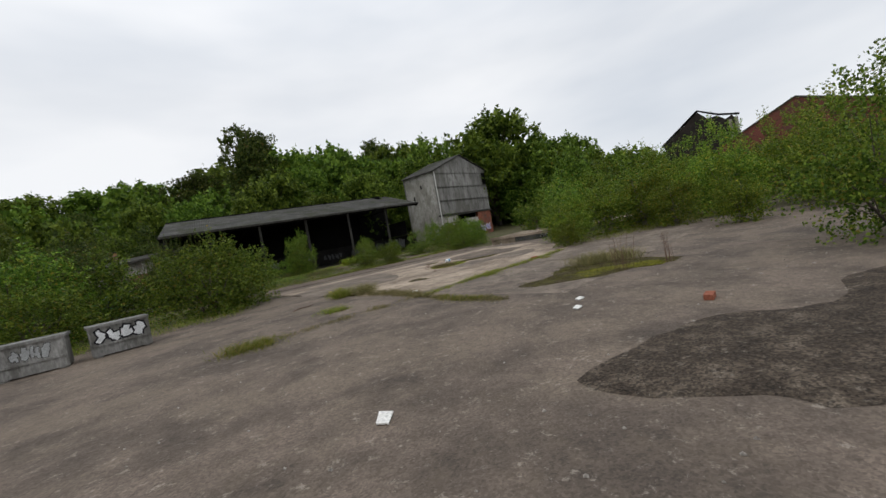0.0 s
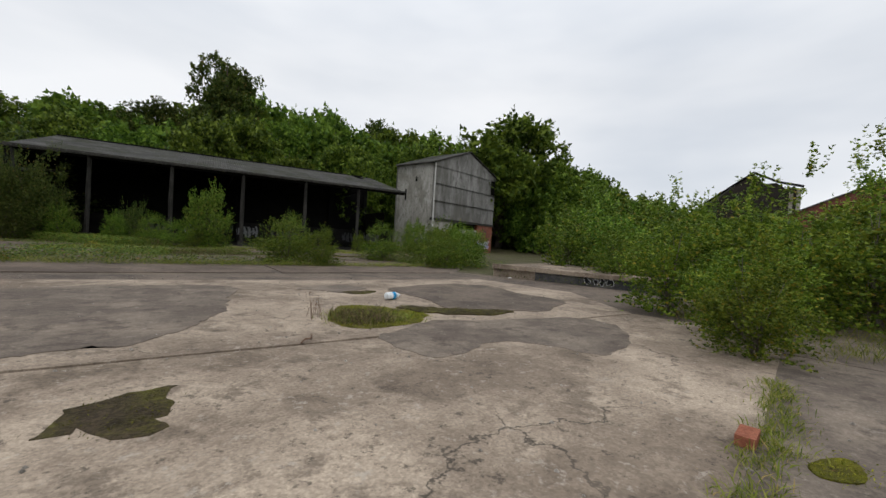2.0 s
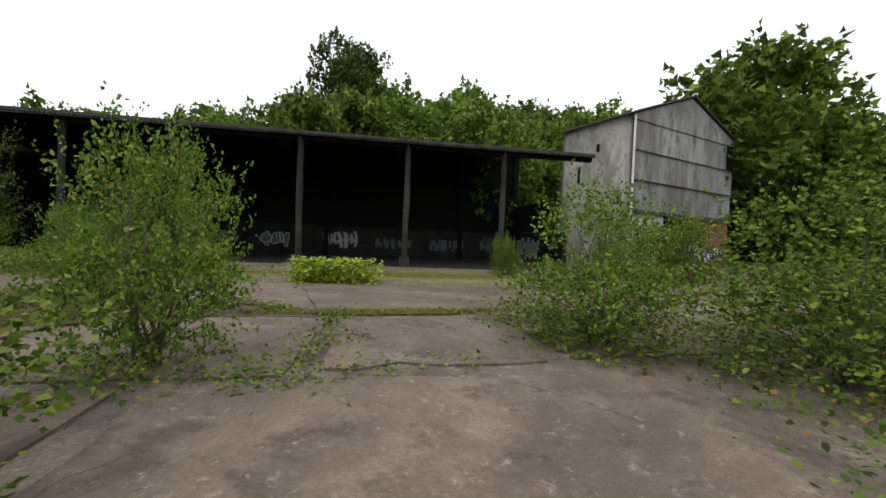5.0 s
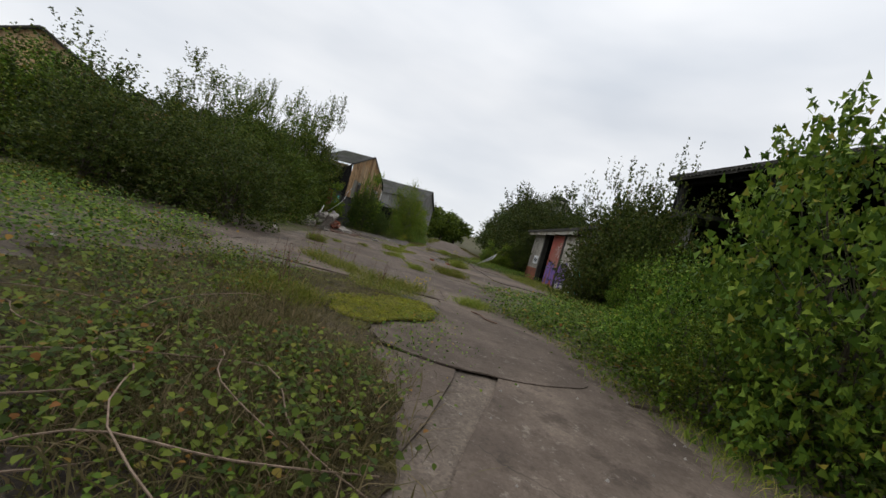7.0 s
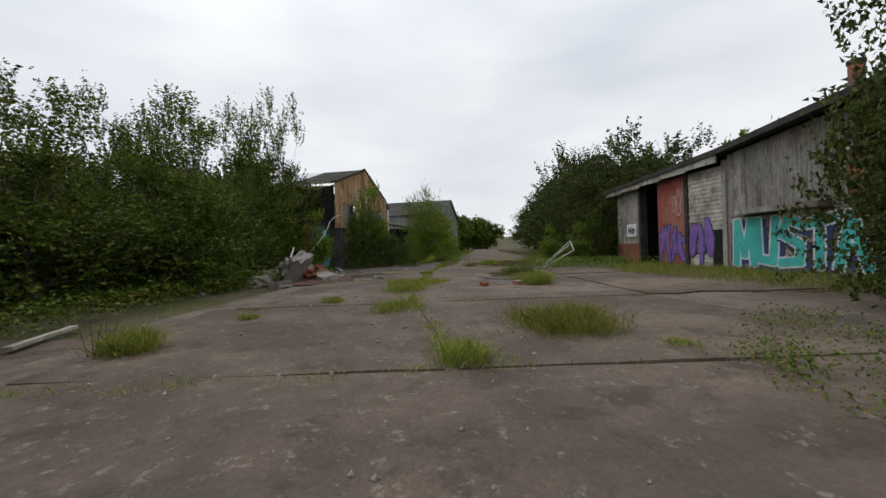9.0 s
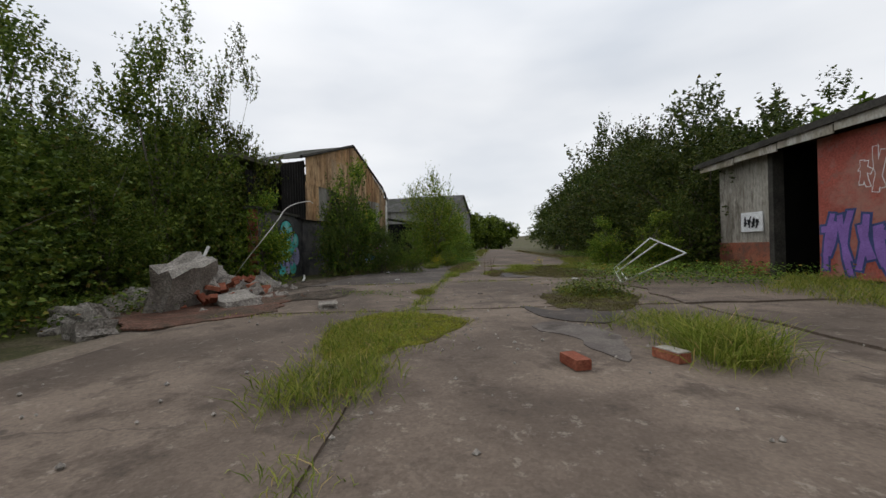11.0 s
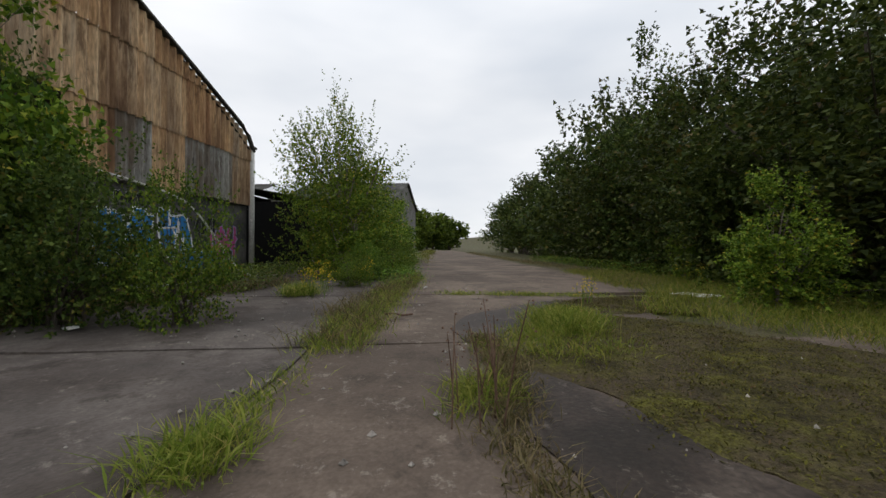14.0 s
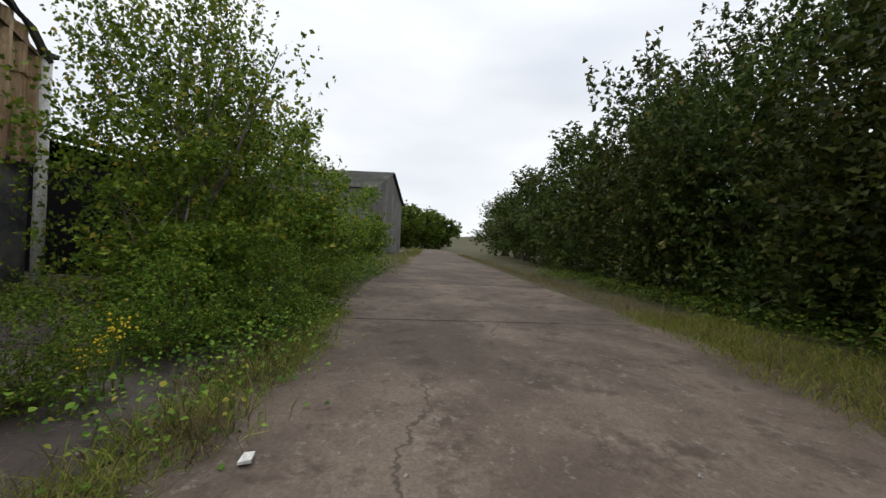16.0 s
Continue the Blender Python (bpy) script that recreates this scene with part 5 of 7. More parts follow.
bush = plant("bush", 2, 1.35, 0.0, 2.5, 1050, 14, 0.056, "leaf_bush", "dense green self-sown bush beside the concrete", "bush", stems=7, thick=0.03, taper=0.35, spikes=0.22, twig=0.42, lumps=8, skirt=0.2, plain=True)
willow = plant("willow_bush", 3, 1.9, -0.1, 3.6, 1250, 13, 0.07, "leaf_dark", "large dark willow bush with an uneven outline", "bush", stems=8, thick=0.045, taper=0.4, spikes=0.3, twig=0.6, lumps=9, shell=0.3, skirt=0.25, plain=True)
tree = plant("tree", 4, 3.9, 0.4, 9.3, 1500, 10, 0.27, "leaf_tree", "broad leafy tree on the wooded slope", "tree", stems=1, thick=0.28, taper=0.12, twig=0.75, lumps=9, shell=0.45, spikes=0.05, plain=True)
tree2 = plant("tree", 5, 2.7, 3.2, 11.3, 1700, 12, 0.19, "leaf_dark", "tall dark tree standing above the wood", "tree", stems=1, thick=0.26, taper=0.0, twig=0.55, lumps=11, shell=0.35, spikes=0.0, plain=True)
roadtree = plant("willow_tree", 6, 2.5, -0.1, 6.2, 2200, 14, 0.085, "leaf_shade", "tall dark goat willow leaning over the road edge", "tree", stems=5, thick=0.09, taper=0.3, twig=0.7, lumps=9, shell=0.35, spikes=0.18, skirt=0.25, plain=True)
bigbirch = plant("birch_tree", 7, 1.25, 0.0, 4.4, 1050, 13, 0.08, "leaf_birch", "young birch scrub leafy down to the ground", "tree", stems=4, thick=0.045, bark="birchbark", taper=0.6, twig=0.55, lumps=7, shell=0.2, spikes=0.4, droop=0.2, skirt=0.38, plain=True)

UP = [(x, y, 0.0, s, h) for x, y, s, h in (
    (3.3, -14.2, 0.75, 0.5), (4.6, -12.4, 1.0, 0.62), (5.6, -13.8, 1.15, 0.8), (7.2, -14.6, 1.3, 0.95), (6.4, -16.4, 1.0, 0.7), (9.4, -13.6, 1.4, 1.0), (9.0, -17.0, 1.4, 1.0), (12.0, -15.5, 1.6, 1.15),
    (11.5, -19.5, 1.5, 1.1), (15.0, -13.0, 1.7, 1.2), (15.5, -18.0, 1.7, 1.25), (19.5, -15.0, 1.8, 1.3), (20.0, -21.0, 1.8, 1.3), (25.0, -17.0, 2.0, 1.5), (26.0, -10.0, 2.0, 1.4), (31.0, -14.0, 2.2, 1.6), (8.0, -20.5, 1.2, 0.9), (5.2, -19.0, 0.8, 0.55), (2.4, -14.6, 0.6, 0.35), (36, -8, 2.4, 1.7), (33, -22, 2.4, 1.8), (42, -16, 2.6, 1.9))]
scatter(birch, [(x, y, z, s, s * 0.45 + h * 0.45) for x, y, z, s, h in UP], pr, group="scrub beside the yard")
LOW = [(x, y, 0.0, s, h) for x, y, s, h in (
    (-9.3, -9.6, 1.25, 0.95), (-8.3, -8.6, 1.0, 0.85), (-14.5, -8.2, 1.5, 1.2), (-16.5, -6.5, 1.6, 1.3), (-13.2, -11.0, 1.0, 0.7), (-17.5, -11.5, 1.4, 1.1), (-13.0, -5.5, 1.4, 1.0),
    (10.2, -4.6, 1.1, 0.85), (9.2, -8.2, 1.05, 0.7), (11.8, -6.2, 1.3, 1.0), (13.2, -9.2, 1.3, 1.0), (14.5, -2.0, 1.5, 1.1), (17.0, -5.5, 1.6, 1.2), (20.0, 1.0, 1.9, 1.5), (22.0, -6.0, 1.8, 1.4), (27.0, 2.0, 2.2, 1.7), (33.0, 5.0, 2.6, 2.0), (38.0, 0.0, 2.6, 2.0), (30, 11, 2.6, 2.1), (46, 6, 2.8, 2.2),
    (-3.2, 8.0, 0.85, 1.2), (11.1, 12.0, 0.9, 0.95), (12.6, 10.2, 0.9, 0.8), (14.5, 13.5, 1.2, 1.0), (6.0, 10.6, 0.42, 0.5), (0.3, -2.2, 0.5, 0.5), (5.6, -2.0, 0.7, 0.5), (7.4, -0.8, 0.85, 0.7), (8.9, 1.6, 0.9, 0.7), (-7.6, 11.6, 0.5, 0.6), (-9.8, 11.0, 0.5, 0.7))]
near_low = [q for q in LOW if q[0] < 9.3 or q[1] > 9]
far_bush = plant("bush", 22, 1.35, 0.0, 2.5, 480, 11, 0.085, "leaf_bush", "dense green self-sown bush beyond the platform", "bush", stems=5, thick=0.03, taper=0.35, spikes=0.22, twig=0.42, lumps=8, plain=True)
scatter(bush, [q for q in near_low if q[0] < 13], pr, group="self-sown bushes")
scatter(far_bush, [q for q in LOW if q[0] >= 9.3 and q not in near_low] + [q for q in near_low if q[0] >= 13], pr, group="self-sown bushes")
near_bush = plant("bush", 23, 1.35, 0.0, 2.5, 850, 13, 0.06, "leaf_bush", "bright green bush close beside the way", "bush", stems=7, thick=0.03, taper=0.35, spikes=0.3, twig=0.42, lumps=8, skirt=0.2)
scatter(near_bush, [(0.7, -23.3, 0, 0.95, 1.08), (4.2, 1.75, 0, 0.72, 0.68), (5.8, 0.2, 0, 0.9, 0.7), (-0.1, 1.1, 0, 0.55, 0.72), (-0.7, -0.9, 0, 0.85, 0.62), (-4.6, 7.75, 0, 0.5, 0.5), (-3.7, 7.5, 0, 0.42, 0.4), (-5.6, 8.6, 0, 0.6, 0.62), (-26.8, 5.35, 0, 0.38, 0.55), (-31.3, 7.1, 0, 0.4, 0.32), (-32.2, 7.6, 0, 0.45, 0.38), (-30.3, 6.8, 0, 0.3, 0.25), (-33.6, 7.9, 0, 0.4, 0.35)], pr, "bright green bush close beside the way", "self-sown bushes")
DARK = [(x, y, 0.0, s, h) for x, y, s, h in (
    (-10.8, 0.9, 0.85, 0.72), (-12.0, -0.6, 1.0, 0.8), (-10.6, -1.8, 1.0, 0.85), (-14.0, -4.5, 1.4, 1.2), (-20.5, -4.5, 1.5, 1.5), (-26.5, -2.4, 1.4, 1.9), (-22.4, -2.6, 1.25, 1.6),
    (-12.15, 11.5, 0.75, 1.3), (-11.1, 11.9, 0.85, 1.35), (-10.9, 11.6, 0.85, 1.05), (-12.4, 12.4, 0.8, 1.25), (-11.4, 10.8, 0.6, 0.7), (-7.0, 12.2, 0.55, 0.7), (-3.1, 8.2, 0.5, 0.5), (-27.0, 17.4, 0.9, 0.9), (-30.4, 17.6, 0.9, 0.9), (-33.6, 18.2, 1.0, 0.9), (-37.4, 19.2, 1.0, 0.9),
    (-24.1, 12.9, 0.55, 0.75), (-26.7, 3.3, 0.6, 1.0), (-26.9, 4.4, 0.42, 0.62), (-27.3, 3.0, 0.5, 0.9))]
scatter(willow, [(x, y, z, s * (0.85 if y < 4 else 1), h * (0.76 if y < 4.5 else 0.85)) for x, y, z, s, h in DARK], pr, group="dark bushes along the road")
ROADSIDE = [(x, y + (1.2 if x < -28 else 0.4), z, s * 1.06, h * (1.1 if x < -28 else 1.0) * (0.78 if x > -26 else 0.9 if x > -32 else 1.04)) for x, y, z, s, h in [(-25.2, 14.2, 0, 0.9, 0.82), (-27.5, 14.6, 0, 1.0, 0.95), (-29.0, 13.9, 0, 0.75, 0.7), (-30.8, 15.3, 0, 1.05, 1.0), (-33.5, 15.6, 0, 1.0, 0.95), (-36.5, 16.6, 0, 1.1, 1.0), (-40.0, 17.2, 0, 1.1, 0.95), (-44.0, 18.2, 0, 1.15, 0.92), (-49.0, 19.6, 0, 1.2, 0.9), (-55.0, 21.0, 0, 1.3, 0.95), (-62.0, 22.6, 0, 1.4, 0.95), (-70.0, 25.0, 0, 1.5, 1.0), (-80, 27.5, 0, 1.6, 1.0), (-28.0, 18.5, 0, 1.2, 0.9), (-20.0, 22.0, 0, 1.4, 1.2), (-14.0, 21.5, 0, 1.3, 1.2),
                   (-24.3, 16.4, 0, 0.85, 0.75), (-26.0, 16.8, 0, 0.95, 0.95), (-30.4, 17.0, 0, 1.0, 1.0)]]
far_road = plant("willow_tree", 26, 2.5, -0.1, 6.2, 900, 11, 0.15, "leaf_shade", "dark willow in the hedge line along the road", "tree", stems=4, thick=0.09, taper=0.35, twig=0.8, lumps=9, shell=0.4, spikes=0.2, plain=True)
scatter(roadtree, [q for q in ROADSIDE if q[0] > -40.5 and q[1] < 18], pr, group="trees beside the road")
scatter(far_road, [q for q in ROADSIDE if not (q[0] > -40.5 and q[1] < 18)], pr, group="trees beside the road")
edge_birch = plant("birch_tree", 71, 1.75, 0.3, 4.5, 2300, 13, 0.058, "leaf_birch", "broad young birch with an airy top beside the road", "tree", stems=4, thick=0.05, bark="birchbark", taper=0.5, twig=0.5, lumps=9, shell=0.15, spikes=0.3, droop=0.25, skirt=0.3)
edge_birch.matrix_basis = at(-33.4, 6.35, 0, 40, 0.92, 1.04)
scatter(bigbirch, [(-34.9, 6.7, 0, 0.95, 0.7), (-36.4, 6.9, 0, 0.95, 0.78), (-32.3, 6.7, 0, 0.6, 0.45), (-38.6, 7.3, 0, 0.95, 0.72), (-41.5, 7.9, 0, 1.0, 0.75), (-45.5, 8.6, 0, 1.0, 0.75), (-30.6, 14.2, 0, 0.22, 0.36), (-26.6, 12.0, 0, 0.45, 0.38), (-24.2, 1.5, 0, 0.55, 0.55), (-27.3, 3.3, 0, 0.75, 0.86), (-23.8, 12.0, 0, 0.5, 0.36)], pr, group="young birches beside the road")
hedge = plant("birch_tree", 72, 1.3, 0.0, 4.4, 2000, 14, 0.054, "leaf_hedge", "dense pointed young birch in the thicket beside the road", "tree", stems=4, thick=0.045, bark="birchbark", taper=0.75, twig=0.45, lumps=8, shell=0.2, spikes=0.4, skirt=0.35, plain=True)
scatter(hedge, [(-15.4, -1.0, 0, 1.25, 0.75), (-17.6, 0.2, 0, 1.1, 0.82), (-19.6, -0.8, 0, 1.25, 0.95), (-16.5, -3.0, 0, 1.4, 0.95), (-22.8, 0.0, 0, 1.15, 1.25), (-24.6, -1.2, 0, 1.2, 1.3), (-21.2, -2.6, 0, 1.3, 1.15), (-23.6, -3.0, 0, 1.2, 1.2), (-18.8, -2.4, 0, 1.2, 1.0), (-20.6, 0.3, 0, 0.8, 0.62), (-25.5, 0.2, 0, 1.0, 1.4)], pr, group="young birches beside the road")

# the wooded slope, and the far wood at the road's end
WOOD = []
for row, (y0, step, lo, hi) in enumerate(((28, 6.6, 0.85, 1.05), (35, 8.0, 1.1, 1.35), (44, 9.5, 1.25, 1.55), (55, 11.5, 1.4, 1.75), (72, 15.0, 1.5, 1.9))):
    x = -30.0 - row * 12
    while x < 52 + row * 12:
        xx, yy = x + pr.uniform(-1.4, 1.4), y0 + pr.uniform(-2, 2) + (0.06 * abs(x) if x < 0 else 0)
        if not (10 < xx < 32 and yy < 33):
            s = pr.uniform(lo, hi) * (0.82 if xx < -6 else 1.0)
            WOOD.append((xx, yy, hill(xx, yy) - 0.3, s, s * pr.uniform(0.95, 1.2) * (1.06 if 2 < xx < 30 else 1.0)))
        x += step
WOOD += [(34.5, 31.0, 0, 2.35, 2.12), (17, 47, hill(17, 47), 1.5, 1.45), (9, 45, hill(9, 45), 1.35, 1.3), (24, 46, hill(24, 46), 1.4, 1.3), (52, 36, 0.5, 1.6, 1.5), (62, 36, 0.5, 1.7, 1.5), (76, 34, 0.5, 1.8, 1.5), (90, 30, 0, 1.8, 1.5), (39, 27.5, 0, 1.5, 1.5), (42, 31, 0.5, 1.3, 1.35), (49, 27, 0, 1.2, 1.2), (56, 30, 0, 1.2, 1.15), (64, 24, 0, 1.3, 1.2), (70, 14, 0, 1.3, 1.1), (74, 2, 0, 1.3, 1.1), (75, -12, 0, 1.4, 1.2), (24, 34, 1, 1.1, 1.1)]
for k in range(7):
    WOOD.append((-104 - 9 * k, 16 + 5 * (k % 3) + k, 0, 1.25, 1.0))
for k in range(16):
    WOOD.append((-60 + 12 * k + pr.uniform(-3, 3), 125 + pr.uniform(-8, 8), hill(0, 125) - 0.5, 2.0, 1.5))
for k in range(10):
    WOOD.append((-24 - 7 * k + pr.uniform(-2, 2), -13 - 3 * (k % 3), 0, 0.6, 0.42))
for k in range(10):
    WOOD.append((-30 + 9 * k, -46 - pr.uniform(0, 6), 0, 1.1, 0.9))
far_tree = plant("tree", 24, 3.9, 0.4, 9.3, 700, 8, 0.44, "leaf_tree", "broad leafy tree in the far wood", "tree", stems=1, thick=0.28, taper=0.12, twig=0.9, lumps=9, shell=0.45, spikes=0.05, plain=True)
near_wood = [q for q in WOOD if 0 < q[1] < 40 and -25 < q[0] < 50]
scatter(tree, near_wood, pr, group="woodland trees")
scatter(far_tree, [q for q in WOOD if q not in near_wood], pr, group="woodland trees")
scatter(tree2, [(-2.0, 42, hill(-2, 42) - 0.3, 1.4, 1.84), (-9.5, 54, hill(-9.5, 54) - 0.3, 1.4, 1.1), (1.0, 53, hill(1, 53) - 0.3, 1.4, 1.15), (27, 62, hill(27, 62) - 0.3, 1.8, 1.55), (33, 64, hill(33, 64) - 0.3, 1.1, 1.0), (-35, 98, hill(-35, 98), 1.8, 1.5), (-45, 96, hill(-45, 96), 2.0, 1.3), (-24, 92, hill(-24, 92), 1.8, 1.2), (-16, 60, hill(-16, 60), 1.5, 1.0)], pr, group="woodland trees")


# ---- grass, brambles, weeds ----
def poly_points(rng, poly, n):
    poly = np.array(poly)
    lo, hi = poly.min(0), poly.max(0)
    out = []
    while len(out) < n:
        q = lo + (hi - lo) * rng.random((n * 2, 2))
        inside = np.zeros(len(q), bool)
        j = len(poly) - 1
        for i in range(len(poly)):
            a, b = poly[i], poly[j]
            hit = ((a[1] > q[:, 1]) != (b[1] > q[:, 1])) & (q[:, 0] < (b[0] - a[0]) * (q[:, 1] - a[1]) / (b[1] - a[1] + 1e-12) + a[0])
            inside ^= hit
            j = i
        out += q[inside].tolist()
    return np.array(out[:n])


def clumpy(rng, xy, share=0.6, spread=0.16, clumps=None):
    """Draws part of the points together into clumps."""
    n = len(xy)
    c = xy[rng.integers(n, size=clumps or max(3, n // 60))]
    pick = rng.random(n) < share
    to = c[rng.integers(len(c), size=n)] + rng.normal(0, spread, (n, 2))
    return np.where(pick[:, None], to, xy)


def blades(name, rng, xy, height, width, mat, z=0.03, lean=0.5):
    n = len(xy)
    h = height * (0.35 + 0.9 * rng.random(n) ** 1.5)
    base = np.c_[xy, np.full(n, z)]
    d = unit(np.c_[rng.normal(0, lean, (n, 2)), np.ones(n)])
    tip = base + d * h[:, None] + np.c_[d[:, :2] * (h * 0.6)[:, None], -0.1 * h]
    mid = base + d * (h * 0.55)[:, None]
    a = rng.random(n) * 6.28
    side = np.c_[np.cos(a), np.sin(a), np.zeros(n)] * (width * (0.6 + 0.8 * rng.random(n)))[:, None]
    return blade_mesh(name, base, tip, side, mat, mid)


def low_leaves(name, rng, xy, height, leaf, mat, z=0.05):
    n = len(xy)
    base = np.c_[xy, z + height * rng.random(n) ** 1.4]
    d = unit(np.c_[rng.normal(0, 1, (n, 2)), rng.normal(0.05, 0.35, n)])
    s = leaf * (0.6 + 0.8 * rng.random(n))
    side = unit(np.cross(d, np.c_[rng.normal(0, 0.35, (n, 2)), np.ones(n)])) * (s * 0.4)[:, None]
    return blade_mesh(name, base, base + d * s[:, None], side, mat, base + d * (s * 0.45)[:, None] + np.array([0, 0, 0.01]), True)


nr = np.random.default_rng(5)


def stuff(name, me, mat, label, category):
    return tagged(part(name, me, mat), label, category, kind="stuff")


def strip_poly(pts, w):
    """A band along a line of points."""
    a, b = [], []
    for i, p in enumerate(pts):
        q, r = pts[max(i - 1, 0)], pts[min(i + 1, len(pts) - 1)]
        dx, dy = r[0] - q[0], r[1] - q[1]
        L = math.hypot(dx, dy) or 1
        a.append((p[0] - dy / L * w, p[1] + dx / L * w))
        b.append((p[0] + dy / L * w, p[1] - dx / L * w))
    return a + b[::-1]


def grass_area(poly, n, h, label="rough grass growing through the concrete", mat="grass", width=0.0035, share=0.6, spread=0.14):
    stuff("grass", blades("grass", nr, clumpy(nr, poly_points(nr, poly, int(n * 1.7)), share, spread), h, width, mat), mat, label, "grass")


def bramble_area(poly, n, h, leaf=0.07, label="low brambles and ivy creeping over the concrete", mat="leaf_bramble", share=0.75, spread=0.22):
    stuff("brambles", low_leaves("brambles", nr, clumpy(nr, poly_points(nr, poly, int(n * 1.35)), share, spread), h, leaf * 0.64, mat), mat, label, "brambles")


# joints of the yard
grass_area(strip_poly([(-4.9, -17.0), (-3.5, -16.55), (-2.6, -16.25), (-1.5, -16.1), (-0.3, -15.75), (1.4, -15.2)], 0.07), 2600, 0.11, "grass along a joint of the yard", share=0.8, spread=0.07)
grass_area(strip_poly([(-4.9, -17.2), (-5.15, -15.2), (-5.6, -13.4), (-6.0, -12.2)], 0.14), 2400, 0.16, "grass along a joint of the yard", "drygrass", share=0.8, spread=0.1)
grass_area(strip_poly([(-5.0, -15.2), (-5.0, -16.9), (-4.93, -17.8), (-4.9, -18.5), (-4.7, -19.1), (-4.62, -19.6)], 0.16), 2600, 0.09, "grass along a joint of the yard", "drygrass", share=0.85, spread=0.08)
grass_area(strip_poly([(-4.93, -17.8), (-4.9, -18.5), (-4.7, -19.1)], 0.12), 900, 0.1, "grass along a joint of the yard", share=0.9, spread=0.06)
grass_area(strip_poly([(-8.6, -17.6), (-7.2, -17.3), (-5.0, -16.9)], 0.1), 900, 0.1, "grass along a joint of the yard", "drygrass", share=0.8, spread=0.09)
grass_area(strip_poly([(-1.7, -18.75), (-1.0, -18.9), (-0.7, -19.5)], 0.28), 1500, 0.34, "dry grass on a moss patch", "drygrass")
grass_area([(-6.15, -13.75), (-5.75, -13.75), (-5.75, -13.4), (-6.15, -13.4)], 900, 0.36, "grass tuft in a joint of the yard")
grass_area([(-5.5, -14.05), (-5.15, -14.05), (-5.15, -13.7), (-5.5, -13.7)], 900, 0.36, "grass tuft in a joint of the yard", "drygrass")
grass_area([(-2.85, -16.6), (-2.5, -16.55), (-2.5, -16.4), (-2.85, -16.4)], 400, 0.13, "grass tuft in a joint of the yard")
grass_area([(-6.95, -16.05), (-6.5, -16.05), (-6.5, -15.8), (-6.95, -15.8)], 400, 0.16, "grass round a tall weed")
grass_area([(-9.0, -18.0), (-8.3, -18.0), (-8.3, -17.4), (-9.0, -17.4)], 900, 0.2, "grass tuft on the yard")
grass_area(strip_poly([(-12, -2.9), (-4, -2.7), (2, -2.2), (5, -1.6)], 0.55), 5200, 0.2, "rough grass between yard and shed")
bramble_area(strip_poly([(-11, -2.4), (-4, -2.3), (1, -1.9)], 0.7), 7000, 0.22)
bramble_area([(3.2, -2.6), (8.5, -3.0), (10, 4), (7, 3), (4.5, 0.4)], 6500, 0.4)
bramble_area([(5.6, -5.3), (8.7, -12.0), (9.4, -11.6), (6.4, -5.0)], 2200, 0.3)
grass_area([(2.6, -15.2), (9.0, -17.0), (12, -12), (5, -11.6)], 5200, 0.25)
grass_area([(-13, -12.6), (-8.6, -11.8), (-7.6, -7.0), (-12, -5)], 4000, 0.25)
bramble_area([(-12.4, -12.6), (-8.4, -11.6), (-7.2, -7.0), (-12, -7)], 3500, 0.25)
# before the open shed
grass_area(strip_poly([(-8, 7.2), (-3, 7.15), (2, 7.15), (7, 7.3), (11, 7.8)], 0.3), 4200, 0.14, "mossy grass along the shed's forecourt")
grass_area(strip_poly([(-6, 9.6), (2, 10.2), (10, 10.6)], 0.9), 5200, 0.16, "mossy grass along the shed's forecourt")
bramble_area([(-0.1, 7.0), (1.7, 7.1), (1.8, 7.7), (-0.2, 7.6)], 2300, 0.55, 0.13, "bright yellow-green weeds on the forecourt", "leaf_lime", share=0.95, spread=0.2)
bramble_area([(5.2, 7.6), (11.5, 8.2), (12.5, 12.6), (8.0, 12.0)], 5200, 0.5)
bramble_area([(-9.6, 8.9), (-5.0, 7.2), (-4.6, 9.2), (-10.8, 11.5)], 6000, 0.42, 0.05)
bramble_area([(-5.6, 7.0), (-3.8, 6.95), (-3.8, 7.6), (-5.6, 7.8)], 900, 0.35)
grass_area(strip_poly([(0.0, 3.35), (1.6, 3.3), (3.0, 3.5), (5.0, 3.9)], 0.16), 1800, 0.1, "dry moss and grass along a joint", "drygrass", share=0.7, spread=0.1)
bramble_area(strip_poly([(1.2, 3.2), (1.22, 2.0), (1.1, 0.7)], 0.1), 420, 0.08, 0.07)
bramble_area(strip_poly([(-4.2, 0.6), (-1.2, 0.65), (1.2, 0.7), (2.6, 0.9)], 0.12), 700, 0.09, 0.07)
bramble_area([(2.9, 3.0), (3.6, 1.0), (6.4, 0.4), (7.0, 3.6), (4.4, 3.6)], 3600, 0.3, 0.08)
bramble_area(strip_poly([(-0.9, 3.4), (-3.9, 4.8), (-5.4, 5.2)], 0.3), 1300, 0.08, 0.04)
bramble_area(strip_poly([(-0.66, 2.6), (-0.62, 3.0), (-0.5, 3.6), (-0.3, 4.15)], 0.09), 520, 0.06, 0.075, "ivy creeping along a joint", share=0.9, spread=0.09)
bramble_area(strip_poly([(-0.3, 4.15), (0.1, 3.8), (0.42, 3.4)], 0.1), 360, 0.06, 0.075, "ivy creeping along a joint", share=0.9, spread=0.09)
patch("damp_patch", [(-1.3, 3.2), (-1.2, 3.8), (-0.75, 3.95), (-0.45, 3.7), (-0.6, 3.1)], "brickdust", "reddish bare soil over the slab", "stain", seed=47, z=SLAB + 0.011, thick=0.012)
